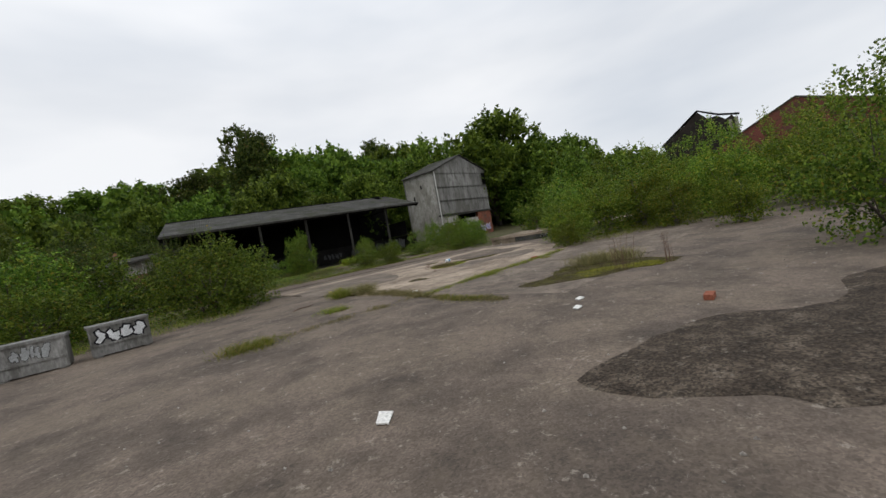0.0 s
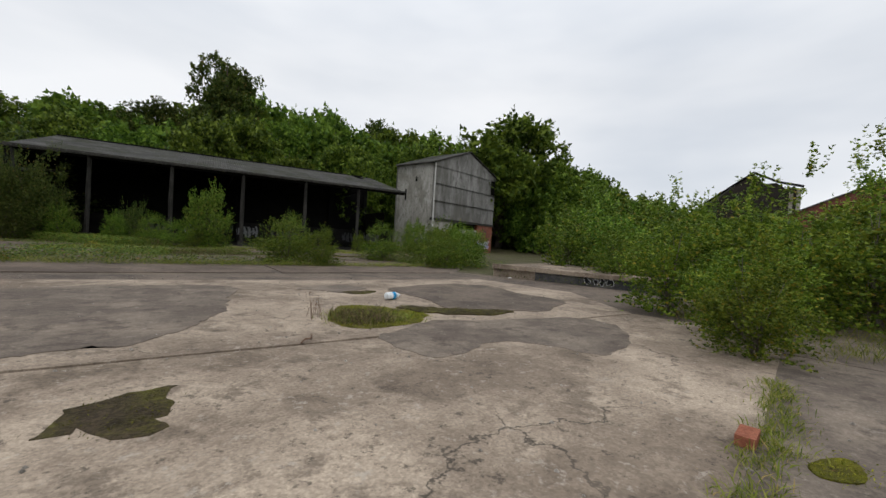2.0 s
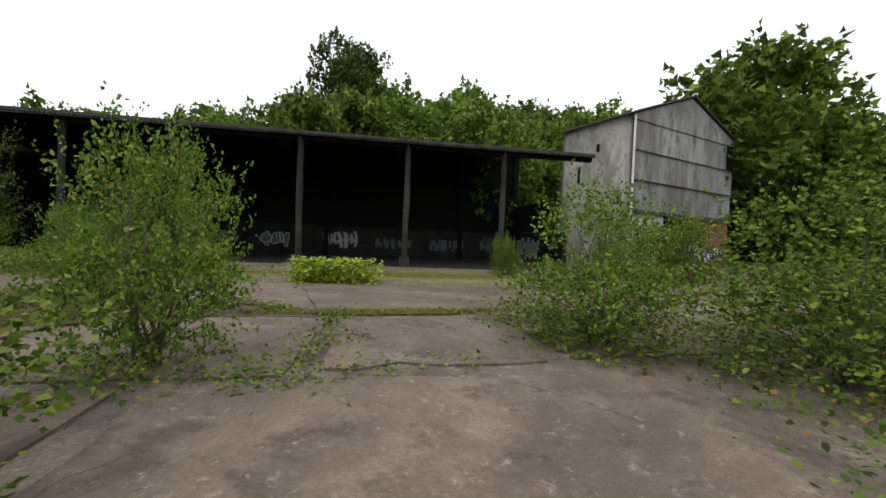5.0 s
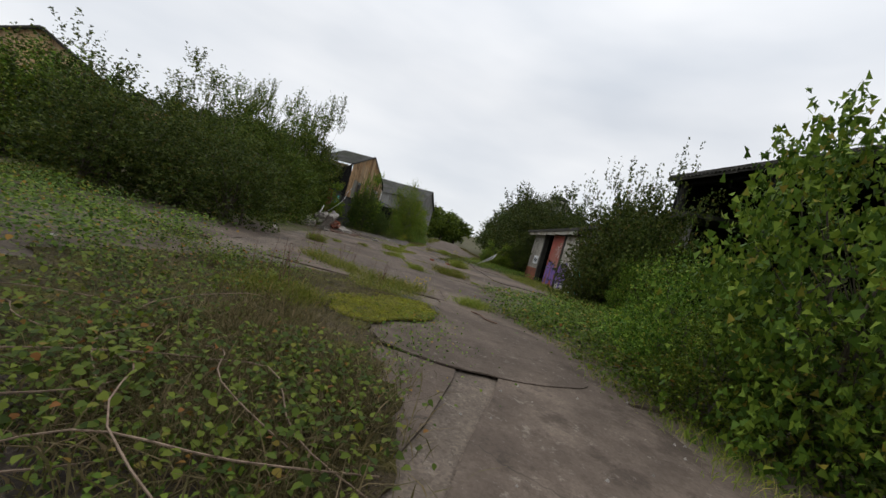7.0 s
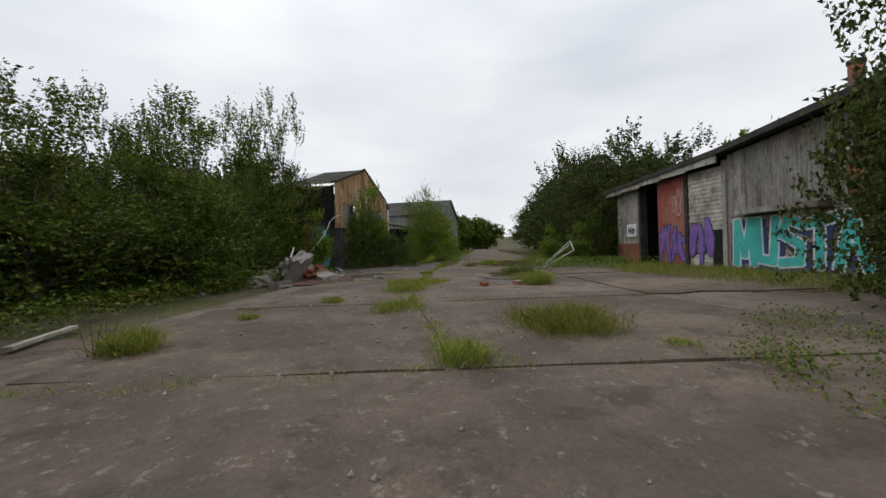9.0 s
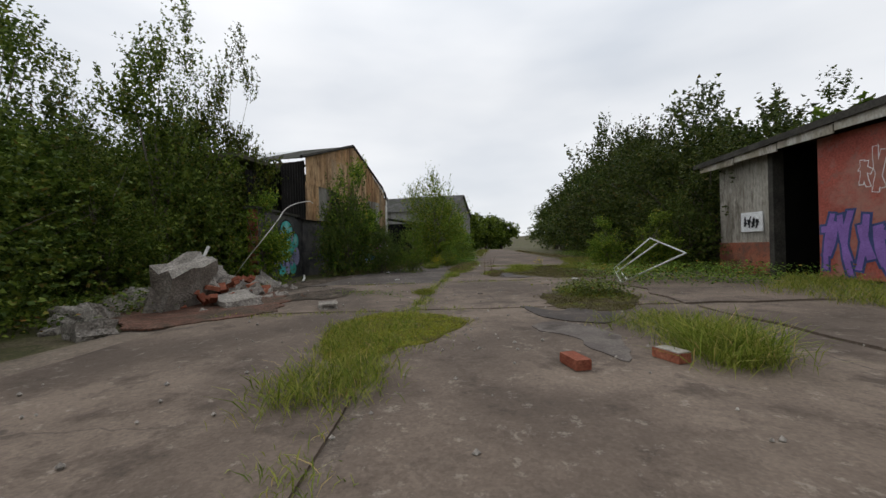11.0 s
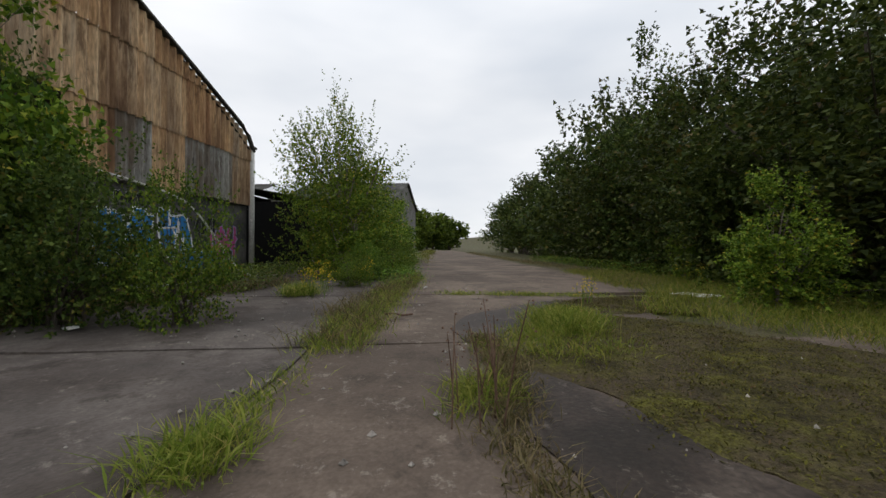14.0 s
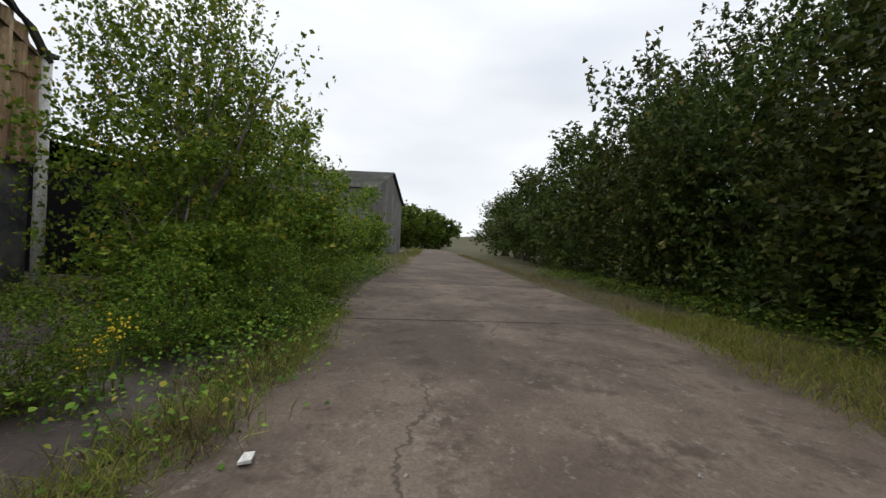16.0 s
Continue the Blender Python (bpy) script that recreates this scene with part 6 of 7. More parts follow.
# the mossy corner where the way turns
stuff("brambles", low_leaves("brambles", nr, clumpy(nr, poly_points(nr, [(-6.4, 1.8), (-2.0, 2.2), (-1.3, 4.1), (-3.3, 4.6), (-4.2, 3.8), (-5.0, 3.6), (-6.4, 3.5)], 8500), 0.92, 0.19, 45), 0.2, 0.032, "leaf_bramble", 0.08), "leaf_bramble", "brambles creeping over dark moss", "brambles")
bramble_area([(-9, -1.6), (-4.4, -0.6), (-4.4, 1.8), (-8, 1.9)], 5000, 0.3, 0.07)
grass_area([(-4.6, 3.6), (-3.2, 4.6), (-2.0, 4.5), (-1.6, 3.6), (-3.0, 3.0)], 5200, 0.2, "dry brown grass among creeping brambles", "drygrass", share=0.75, spread=0.16)
grass_area([(-5.6, 3.2), (-5.0, 3.9), (-4.4, 3.9), (-4.6, 3.1)], 1500, 0.2, "bright green grass tuft in moss", share=0.8, spread=0.12)
grass_area([(-7.6, 4.0), (-7.2, 5.2), (-6.4, 5.2), (-6.4, 4.2)], 1100, 0.12, "soft grass round a moss patch")
grass_area(strip_poly([(-8.6, 3.2), (-7.5, 4.2), (-7.25, 5.0), (-7.2, 5.3)], 0.25), 1800, 0.2, "long soft grass across a joint", share=0.7, spread=0.12)
grass_area(strip_poly([(-6.9, 6.05), (-7.4, 6.3)], 0.2), 900, 0.16)
bramble_area([(-7.4, 6.5), (-6.0, 6.9), (-5.2, 7.6), (-8.5, 12.4), (-11.6, 11.4), (-9.6, 8.7)], 15000, 0.4, 0.068)
bramble_area([(-10.6, 7.3), (-8.5, 6.9), (-9.2, 9.0), (-12.6, 9.4)], 2600, 0.07, 0.036, share=0.9, spread=0.12)
# along the road
for (x, y, w, n, h) in ((-11.9, 6.65, 0.42, 1900, 0.24), (-11.0, 5.55, 0.2, 700, 0.16), (-11.8, 2.85, 0.22, 900, 0.24), (-13.5, 5.05, 0.3, 700, 0.12), (-15.8, 5.1, 0.35, 900, 0.16), (-14.5, 4.0, 0.15, 300, 0.12), (-13.2, 3.3, 0.12, 250, 0.1), (-16.0, 7.75, 0.3, 1500, 0.32), (-17.0, 7.9, 0.5, 900, 0.14), (-19.2, 8.3, 0.45, 900, 0.08),
                        (-24.5, 7.6, 0.2, 420, 0.15), (-24.16, 6.5, 0.16, 420, 0.16), (-29.0, 6.1, 0.25, 900, 0.24), (-26.0, 8.9, 0.3, 1400, 0.24), (-20.4, 5.75, 0.16, 500, 0.12), (-11.0, 7.2, 0.14, 260, 0.06), (-19.9, 8.2, 0.3, 500, 0.14)):
    grass_area([(x - w, y - w * 0.7), (x + w, y - w * 0.7), (x + w, y + w * 0.7), (x - w, y + w * 0.7)], n, h, "grass tuft in a joint of the road", share=0.9, spread=w * 0.33)
grass_area(strip_poly([(-11, 5.5), (-15, 5.2), (-20, 5.75), (-23.4, 6.3), (-25.6, 6.8)], 0.08), 2600, 0.09, "grass along a joint of the road", share=0.8, spread=0.08)
for xx in (-10.75, -14.0, -18.5, -22.4):
    grass_area(strip_poly([(xx, mid_joint(xx) - 2.6), (xx, mid_joint(xx)), (xx + 0.25, mid_joint(xx) + 3.4)], 0.05), 500, 0.06, "grass along a joint of the road", share=0.85, spread=0.08)
grass_area(strip_poly([(-25.4, 6.85), (-26.6, 7.0), (-28.2, 7.35), (-29.8, 7.7), (-31.2, 8.0), (-33.5, 8.2)], 0.19), 5600, 0.15, "long grass along the road edge", share=0.8, spread=0.1)
grass_area(strip_poly([(-28.7, 8.2), (-28.4, 9.4), (-28.0, 10.6)], 0.09), 1100, 0.1, "grass along a joint of the road", share=0.8, spread=0.08)
grass_area(strip_poly([(-25.4, 7.8), (-25.2, 8.6), (-25.5, 9.0)], 0.16), 700, 0.11, "grass along the road edge")
grass_area(strip_poly([(-25.4, 6.8), (-27, 7.0), (-29.8, 7.6), (-32, 8.0)], 0.28), 3000, 0.2, "dry grass along the road edge", "drygrass", share=0.8, spread=0.1)
bramble_area(strip_poly([(-29.6, 7.5), (-31.2, 7.8), (-34, 8.0)], 0.25), 1800, 0.3, 0.05, "leafy weeds along the road edge", "leaf_bush")
grass_area([(-22.6, 10.8), (-25.2, 10.6), (-26.5, 10.0), (-28.4, 11.6), (-30, 11.8), (-34, 13.0), (-33, 14.5), (-24, 13.0)], 13000, 0.19, "rough meadow grass beside the road")
grass_area(strip_poly([(-29.2, 11.9), (-31, 13.1), (-34, 13.7), (-38, 14.3), (-44, 15.2), (-54, 16.8), (-70, 19.6)], 0.4), 7000, 0.2, "long grass along the road edge", "drygrass")
bramble_area(strip_poly([(-26, 13.2), (-31, 14.7), (-36, 15.6), (-44, 16.8)], 0.6), 7000, 0.3, 0.08)
bramble_area([(-19.1, 7.95), (-19.8, 8.15), (-20.0, 8.7), (-19.2, 8.6)], 1500, 0.2, 0.06, "brambles with yellow and red leaves")
bramble_area([(-20.5, 9.2), (-23.5, 9.6), (-24.5, 13.0), (-19.6, 13.0)], 4200, 0.3, 0.07)
grass_area([(-19, 10.6), (-13.0, 10.8), (-12.6, 13.2), (-21, 13.2)], 6500, 0.22)
bramble_area([(-26.6, 2.4), (-31, 4.8), (-30.5, 5.6), (-26.0, 3.4)], 4500, 0.35, 0.07)
grass_area([(-26.0, 2.6), (-30.6, 5.0), (-31.2, 5.9), (-26.0, 3.6)], 2600, 0.25, "dry grass along the warehouse", "drygrass")
bramble_area([(-30.6, 3.2), (-35.6, 4.6), (-36.5, 5.6), (-32.6, 5.0)], 3500, 0.28, 0.07)
bramble_area(strip_poly([(-31.5, 7.4), (-33.5, 7.3), (-36, 7.8), (-42, 9.2)], 0.5), 6500, 0.5, 0.06, "leafy weeds at the feet of young birches", "leaf_bush")
grass_area([(-18.6, 0.4), (-22.8, 2.0), (-23.5, 0.4), (-19, -1)], 2600, 0.2)
bramble_area([(-12.6, 1.4), (-16.5, 1.2), (-21, 2.4), (-20, -0.4), (-13, -0.6)], 5000, 0.28, 0.07)
bramble_area(strip_poly([(-20.9, 4.3), (-20.3, 5.0), (-19.7, 5.4)], 0.05), 260, 0.05, 0.035)
grass_area(strip_poly([(-40, 9.0), (-60, 12.6), (-100, 19.5)], 0.8), 4200, 0.35)

patch("moss_patch", [(-3.85, -19.05), (-3.0, -18.85), (-2.2, -18.4), (-1.5, -18.6), (-0.7, -19.4), (-0.6, -20.5), (-1.6, -20.8), (-2.2, -20.1), (-2.9, -19.95), (-3.5, -19.65)], "mossdark", "flat brown-green moss patch on the concrete", "moss", seed=3, rough=0.16, fur=1500)
patch("moss_patch", [(-2.9, -19.85), (-2.4, -19.3), (-1.6, -19.5), (-0.9, -20.2), (-1.5, -20.65), (-2.2, -19.95)], "moss", "yellow-green moss on the concrete", "moss", seed=31, rough=0.16, z=SLAB + 0.012, fur=1800)
patch("moss_patch", [(-5.4, -14.3), (-5.25, -14.35), (-5.0, -15.4), (-4.97, -16.9), (-4.88, -17.8), (-4.84, -18.5), (-4.62, -19.0), (-4.55, -19.6), (-4.7, -19.6), (-4.82, -19.1), (-5.0, -18.6), (-5.0, -17.8), (-5.07, -16.9), (-5.1, -15.5)], "mossdark", "moss and crumbs filling a joint of the yard", "moss", seed=5, rough=0.07, fur=1800)
patch("moss_patch", [(-7.1, -16.1), (-6.8, -15.75), (-6.35, -15.85), (-6.5, -16.15)], "mossdark", "dirt and moss round a tall weed", "moss", seed=6, fur=900)
patch("moss_patch", [(-6.2, -13.75), (-5.9, -13.35), (-5.3, -13.6), (-5.35, -14.0)], "mossdark", "moss round grass tufts in a joint", "moss", seed=7, fur=1200)
patch("moss_patch", [(-3.9, -13.3), (-3.4, -13.2), (-3.2, -14.0), (-3.45, -14.3), (-3.7, -14.1)], "mossdark", "thin moss stain on pale concrete", "moss", seed=8, rough=0.2, z=SLAB + 0.006, fur=500)
patch("moss_patch", [(-0.15, -15.85), (0.16, -15.98), (-0.1, -16.12), (-0.33, -15.98)], "moss", "moss cushion beside a loose brick", "moss", seed=9, rough=0.04, fur=3000)
patch("concrete_repair", [(0.38, -9.2), (0.17, -8.56), (2.46, -7.69), (3.38, -8.59), (3.15, -9.5), (3.45, -10.26), (3.3, -11.0), (2.2, -11.7), (1.63, -11.6), (0.95, -11.35), (0.5, -11.4), (0.3, -11.1), (0.45, -10.4), (0.45, -9.8)], "asphalt", "dark grey repair patch on pale concrete", "repair patch", seed=15, rough=0.1, z=SLAB + 0.0075, thick=0.01)
patch("concrete_repair", [(-1.54, -12.5), (-0.94, -12.25), (-0.23, -11.95), (0.32, -12.18), (1.96, -12.14), (2.37, -12.7), (1.5, -13.82), (0.48, -13.97), (0.21, -13.41), (-0.15, -13.04), (-1.08, -13.54), (-1.31, -13.26)], "screed", "grey worn screed on pale concrete", "repair patch", seed=16, rough=0.1, z=SLAB + 0.0075, thick=0.008)
patch("concrete_repair", [(-6.3, -12.5), (-4.5, -12.5), (-3.5, -12.1), (-2.9, -11.0), (-2.7, -9.3), (-2.5, -8.0), (-5.3, -7.8), (-6.8, -9.5)], "screed", "grey worn screed over the older slab", "repair patch", seed=17, rough=0.16, z=SLAB + 0.0075, thick=0.008)
patch("concrete_repair", [(-1.3, -9.0), (-1.6, -8.3), (-0.6, -8.0), (-0.1, -8.5), (-0.5, -9.1)], "screed", "grey worn screed with exposed stones", "repair patch", seed=18, rough=0.2, z=SLAB + 0.0075, thick=0.008)
patch("moss_patch", [(-0.9, -8.9), (-0.2, -8.8), (0.0, -9.1), (-0.7, -9.2)], "mossdark", "thin moss film on pale concrete", "moss", seed=48, rough=0.12, z=SLAB + 0.009, fur=700)
patch("moss_patch", [(-1.85, -11.8), (-1.6, -10.9), (-1.2, -10.4), (-0.7, -10.7), (-0.35, -11.2), (-0.3, -11.5), (-0.75, -11.95), (-1.3, -12.25)], "moss", "moss and grass patch on pale concrete", "moss", seed=4, rough=0.1, fur=2200)
patch("moss_patch", [(-0.5, -10.9), (0.0, -10.8), (0.3, -11.2), (1.0, -11.4), (1.5, -11.65), (0.7, -11.75), (0.0, -11.5), (-0.4, -11.3)], "mossdark", "thin moss creeping over broken concrete", "moss", seed=41, rough=0.14, z=SLAB + 0.018, fur=1200)
grass_area([(-1.7, -11.9), (-1.0, -11.9), (-0.9, -11.2), (-1.6, -11.2)], 1500, 0.17, "grass on a moss patch", "drygrass")
grass_area([(-1.7, -11.9), (-0.6, -11.9), (-0.7, -11.2), (-1.6, -11.2)], 900, 0.13, "grass on a moss patch")
blob("damp_patch", -1.47, 3.47, 1.15, 0.7, "wet", "dark crumbly soil over the slab beside moss", "stain", seed=61, rot=20, z=SLAB + 0.008, rough=0.45)
bramble_area([(-2.58, 2.77), (-0.37, 2.87), (-0.47, 4.17), (-2.47, 4.17)], 1500, 0.05, 0.035, "ivy runners over bare soil", share=0.92, spread=0.1)
patch("moss_patch", [(-6.3, 5.1), (-5.5, 4.6), (-4.9, 4.3), (-4.3, 4.4), (-3.4, 4.75), (-2.4, 4.75), (-1.4, 4.25), (-0.75, 3.85), (-0.6, 3.1), (-1.2, 2.4), (-2.6, 1.9), (-4.4, 1.5), (-6.2, 2.4), (-7.0, 3.8)], "mossdark", "brown moss and soil under creeping brambles", "moss", seed=21, rough=0.2, fur=700)
patch("moss_patch", [(-6.3, 5.3), (-5.3, 5.25), (-4.95, 4.85), (-4.6, 4.55), (-4.5, 4.2), (-4.85, 3.95), (-5.3, 3.95), (-5.6, 4.2), (-5.8, 4.55), (-6.25, 4.85)], "moss", "bright yellow-green moss beside the concrete", "moss", seed=22, rough=0.08, z=SLAB + 0.018, fur=3600)
patch("asphalt_tongue", [(-6.5, 5.45), (-5.9, 5.4), (-5.25, 5.28), (-4.9, 5.0), (-4.6, 4.68), (-4.2, 4.5), (-3.85, 4.75), (-3.75, 5.3), (-3.75, 6.0), (-3.9, 6.5), (-4.5, 6.85), (-5.24, 7.05), (-5.71, 6.89), (-5.97, 6.5), (-6.4, 6.1), (-6.8, 5.7)], "road", "smooth grey asphalt between moss and brambles", "pavement", seed=23, rough=0.05, z=SLAB + 0.014, thick=0.012)
patch("moss_patch", [(-19.65, 7.6), (-20.4, 8.4), (-19.87, 9.0), (-18.72, 8.7), (-17.77, 7.9), (-18.04, 7.5), (-18.53, 7.36)], "mossdark", "wet moss patch by a damp hollow", "moss", seed=13, fur=1800)
grass_area([(-16.4, 4.95), (-17.29, 4.78), (-17.75, 4.98), (-18.3, 5.08), (-18.32, 5.58), (-17.95, 6.02), (-17.61, 6.1), (-17.17, 6.03), (-16.9, 5.8), (-16.5, 5.65)], 2600, 0.06, "short green grass over a broken slab corner", share=0.5, spread=0.12)
grass_area([(-16.4, 4.9), (-17.3, 4.75), (-17.9, 5.0), (-17.2, 5.2), (-16.5, 5.4)], 900, 0.12, "tufts of long grass over a broken slab corner", share=0.85, spread=0.09)
patch("moss_patch", [(-16.65, 4.9), (-17.09, 4.78), (-17.61, 4.8), (-17.89, 4.88), (-18.33, 5.1), (-18.36, 5.5), (-18.05, 5.91), (-17.78, 6.1), (-17.37, 6.1), (-17.01, 5.93), (-16.73, 5.78), (-16.64, 5.56), (-16.5, 5.4), (-16.2, 5.3), (-16.2, 5.0)], "moss", "grassy moss patch over a broken slab corner", "moss", seed=12, rough=0.06, fur=3200)
patch("moss_patch", [(-25.05, 8.0), (-25.6, 8.5), (-26.7, 9.3), (-26.4, 9.9), (-25.3, 10.5), (-23.0, 10.9), (-22.3, 9.6), (-23.0, 8.5), (-23.76, 8.3), (-24.17, 8.25), (-24.61, 8.15)], "mossdark", "thick olive moss spreading over the road slab", "moss", seed=10, rough=0.14, fur=1900)
patch("moss_patch", [(-27.4, 9.4), (-27.65, 9.7), (-27.9, 10.3), (-28.0, 10.8), (-27.6, 11.6), (-26.6, 11.2), (-26.6, 9.9), (-27.0, 9.3)], "mossdark", "dark moss over the road slab", "moss", seed=42, rough=0.12, fur=2600)
patch("damp_patch", [(-24.8, 7.8), (-24.85, 8.05), (-24.5, 8.2), (-24.12, 8.25), (-23.76, 8.35), (-23.2, 8.5), (-22.9, 8.0), (-23.6, 7.62), (-24.1, 7.66)], "wet", "dark damp hollow in the road", "stain", seed=11, z=SLAB + 0.008, rough=0.07, thick=0.012)
patch("damp_patch", [(-26.2, 7.8), (-26.7, 8.1), (-27.2, 8.7), (-27.8, 9.7), (-27.3, 9.5), (-26.5, 8.9), (-25.8, 8.3), (-25.5, 7.9)], "wet", "dark damp edge beside moss", "stain", seed=43, z=SLAB + 0.008, rough=0.07, thick=0.012)
grass_area(strip_poly([(-25.7, 7.95), (-25.1, 7.95), (-24.6, 7.8), (-24.1, 7.64), (-23.6, 7.6)], 0.07), 2300, 0.1, "dry grass along a joint of the road", "drygrass", share=0.8, spread=0.06)
grass_area(strip_poly([(-25.5, 8.3), (-26.3, 8.95), (-26.9, 9.4)], 0.2), 2600, 0.11, "green grass at the edge of a moss patch", share=0.6, spread=0.12)
patch("damp_patch", [(-18.6, 6.85), (-17.9, 7.2), (-18.2, 7.6), (-17.6, 7.85), (-17.2, 7.5), (-17.4, 7.1), (-17.9, 6.85)], "wet", "dark damp hollow in the road", "stain", seed=14, z=SLAB + 0.008, rough=0.07, thick=0.012)
patch("damp_patch", [(-17.5, 6.95), (-16.9, 7.35), (-16.3, 7.3), (-15.8, 6.95), (-16.6, 6.95), (-17.1, 6.75)], "darkroad", "dark damp streak across the road", "stain", seed=44, z=SLAB + 0.007, rough=0.08, thick=0.011)
blob("damp_patch", -20.0, 6.66, 0.07, 0.045, "wet", "small dark oil spot on the road", "stain", seed=13, z=SLAB + 0.012)
blob("damp_patch", -6.2, 5.25, 0.5, 0.2, "wet", "dark damp edge beside moss", "stain", seed=14, rot=40, z=SLAB + 0.01)
blob("gravel_patch", -5.0, -23.9, 1.5, 1.0, "gravel", "loose dark gravel over the concrete", "gravel", seed=17, rot=-20, dome=0.015)
blob("gravel_patch", -3.0, -24.2, 1.4, 0.7, "gravel", "loose dark gravel over the concrete", "gravel", seed=18, dome=0.015)
blob("gravel_patch", -20.8, 3.9, 1.0, 0.5, "gravel", "crumbled edge of the roadway", "gravel", seed=19, rot=-10, dome=0.015)
patch("gravel_patch", [(-22.5, 1.0), (-19.9, 0.8), (-17.7, 2.6), (-17.84, 3.1), (-18.6, 3.5), (-19.4, 3.75), (-21.0, 3.3), (-22.5, 2.6)], "brickdust", "brick dust and crumbs round a rubble heap", "gravel", seed=20, rough=0.16)

blob("moss_patch", 2.5, 9.6, 4.5, 0.8, "moss", "mossy forecourt before the shed", "moss", seed=33, dome=0.015, z=0.03)
blob("moss_patch", -4.0, 9.4, 3.0, 0.7, "moss", "mossy forecourt before the shed", "moss", seed=34, dome=0.015, z=0.032)
blob("moss_patch", 1.8, 3.4, 1.6, 0.14, "moss", "dry moss along a joint", "moss", seed=35, rot=6, dome=0.01)
blob("leaf_litter", -23.4, 2.9, 2.6, 0.5, "gravel", "dark leaf litter along the foot of the bushes", "litter", seed=36, rot=-12, dome=0.02, z=0.045)
stuff("brambles", low_leaves("brambles", nr, clumpy(nr, poly_points(nr, strip_poly([(-24.5, 14.6), (-29, 15.5), (-34, 16.6), (-42, 18.3), (-52, 20.6)], 0.7), 14000), 0.7, 0.4), 1.5, 0.11, "leaf_dark"), "leaf_dark", "dark undergrowth below the roadside trees", "undergrowth")
grass_area([(-6.4, 2.0), (-2.2, 2.4), (-1.6, 4.3), (-4.0, 4.9), (-6.3, 4.6)], 2200, 0.12, "dry grass among creeping brambles", "drygrass")
dr = random.Random(33)
for k in range(30):
    w = dr.uniform(0.7, 1.3)
    g = Geo().bent([(-0.6 * w, 0, 0.02), (-0.25 * w, 0.1 * w, 0.12 * w), (0.2 * w, -0.08, 0.17 * w), (0.7 * w, 0.1, 0.03)], 0.0035, 4, 4)
    x, y = ((dr.uniform(-3.6, -1.0), dr.uniform(2.4, 4.2)) if k < 20 else (dr.uniform(-0.6, 0.7), dr.uniform(3.3, 4.4)))
    whole("bramble_stem", g, "palestem", "bare dead bramble stem arching over moss", "stem", "dead stems", m=pose(x, y, SLAB, 0, 0, dr.uniform(0, 360)))

for outline, z, dense, growth in MOSSY:
    o = np.array(outline)
    area = 0.5 * abs(np.dot(o[:, 0], np.roll(o[:, 1], 1)) - np.dot(o[:, 1], np.roll(o[:, 0], 1)))
    xy = poly_points(nr, outline, int(area * dense * 1.5))
    xy = clumpy(nr, xy, 0.65, 0.06, max(8, int(area * 45))) + nr.normal(0, 0.04, xy.shape)
    stuff("moss_tufts", blades("moss_tufts", nr, xy, 0.024, 0.0035, growth, z - 0.002, 0.9), growth, "short mossy growth on a moss patch", "moss")
for x, y, rx, ry, rot, z in FUZZ:
    n = int(min(5000, rx * ry * 3.14 * 2600))
    a, r = nr.random(n) * 6.283, np.sqrt(nr.random(n)) * 0.97
    ca, sa = math.cos(radians(rot)), math.sin(radians(rot))
    u, v = np.cos(a) * r * rx, np.sin(a) * r * ry
    stuff("moss_tufts", blades("moss_tufts", nr, np.c_[x + u * ca - v * sa, y + u * sa + v * ca], 0.05, 0.006, "grass", z + 0.005, 0.9), "grass", "short mossy growth on a moss patch", "moss")

# ---- rubble heap ----
heap = thing("rubble_heap", "heap of broken concrete slabs and bricks beside the road", "rubble", -20.6, 1.6, 0)


def chunk(seed, sx, sy, sz):
    r = random.Random(seed)
    bm = bmesh.new()
    bmesh.ops.create_cube(bm, size=1)
    bmesh.ops.subdivide_edges(bm, edges=bm.edges[:], cuts=2, use_grid_fill=True)
    for v in bm.verts:
        k = noise.noise(v.co * 2.3 + Vector((seed * 3.1, 0, 0)))
        v.co = Vector((v.co.x * sx, v.co.y * sy, v.co.z * sz)) * (1 + 0.28 * k) + Vector([r.uniform(-0.05, 0.05) * s for s in (sx, sy, sz)])
    me = bpy.data.meshes.new("chunk")
    bm.to_mesh(me)
    bm.free()
    return me


slab_a = part("broken_slab", chunk(1, 0.95, 0.28, 0.85), "rubble", heap, "large slab of broken concrete")
slab_a.matrix_basis = pose(1.15, 0.55, 0.34, -28, 14, -8)
part("broken_slab", chunk(2, 1.0, 0.8, 0.28), "rubble", heap).matrix_basis = pose(0.2, 0.2, 0.3, 12, -8, 20)
part("broken_slab", chunk(3, 0.7, 0.5, 0.16), "rubble", heap).matrix_basis = pose(0.9, 1.25, 0.1, 5, 6, 40)
rb = random.Random(8)
pieces = [chunk(10 + k, 0.34, 0.26, 0.17) for k in range(5)]
for k in range(130):
    a, d = rb.uniform(0, 6.28), abs(rb.gauss(0, 1.0))
    x, y = math.cos(a) * d * 1.25 - 0.1, math.sin(a) * d * 0.75 + 0.1
    z = max(0.04, 0.55 - 0.42 * d) * rb.uniform(0.5, 1.0)
    s = rb.choice((0.3, 0.45, 0.6, 0.8, 1.2, 1.5)) * rb.uniform(0.8, 1.15)
    part("chunk", pieces[k % 5], "rubble", heap).matrix_basis = pose(x, y, z, rb.uniform(-40, 40), rb.uniform(-40, 40), rb.uniform(0, 360)) @ Matrix.Diagonal((s, s, s, 1))


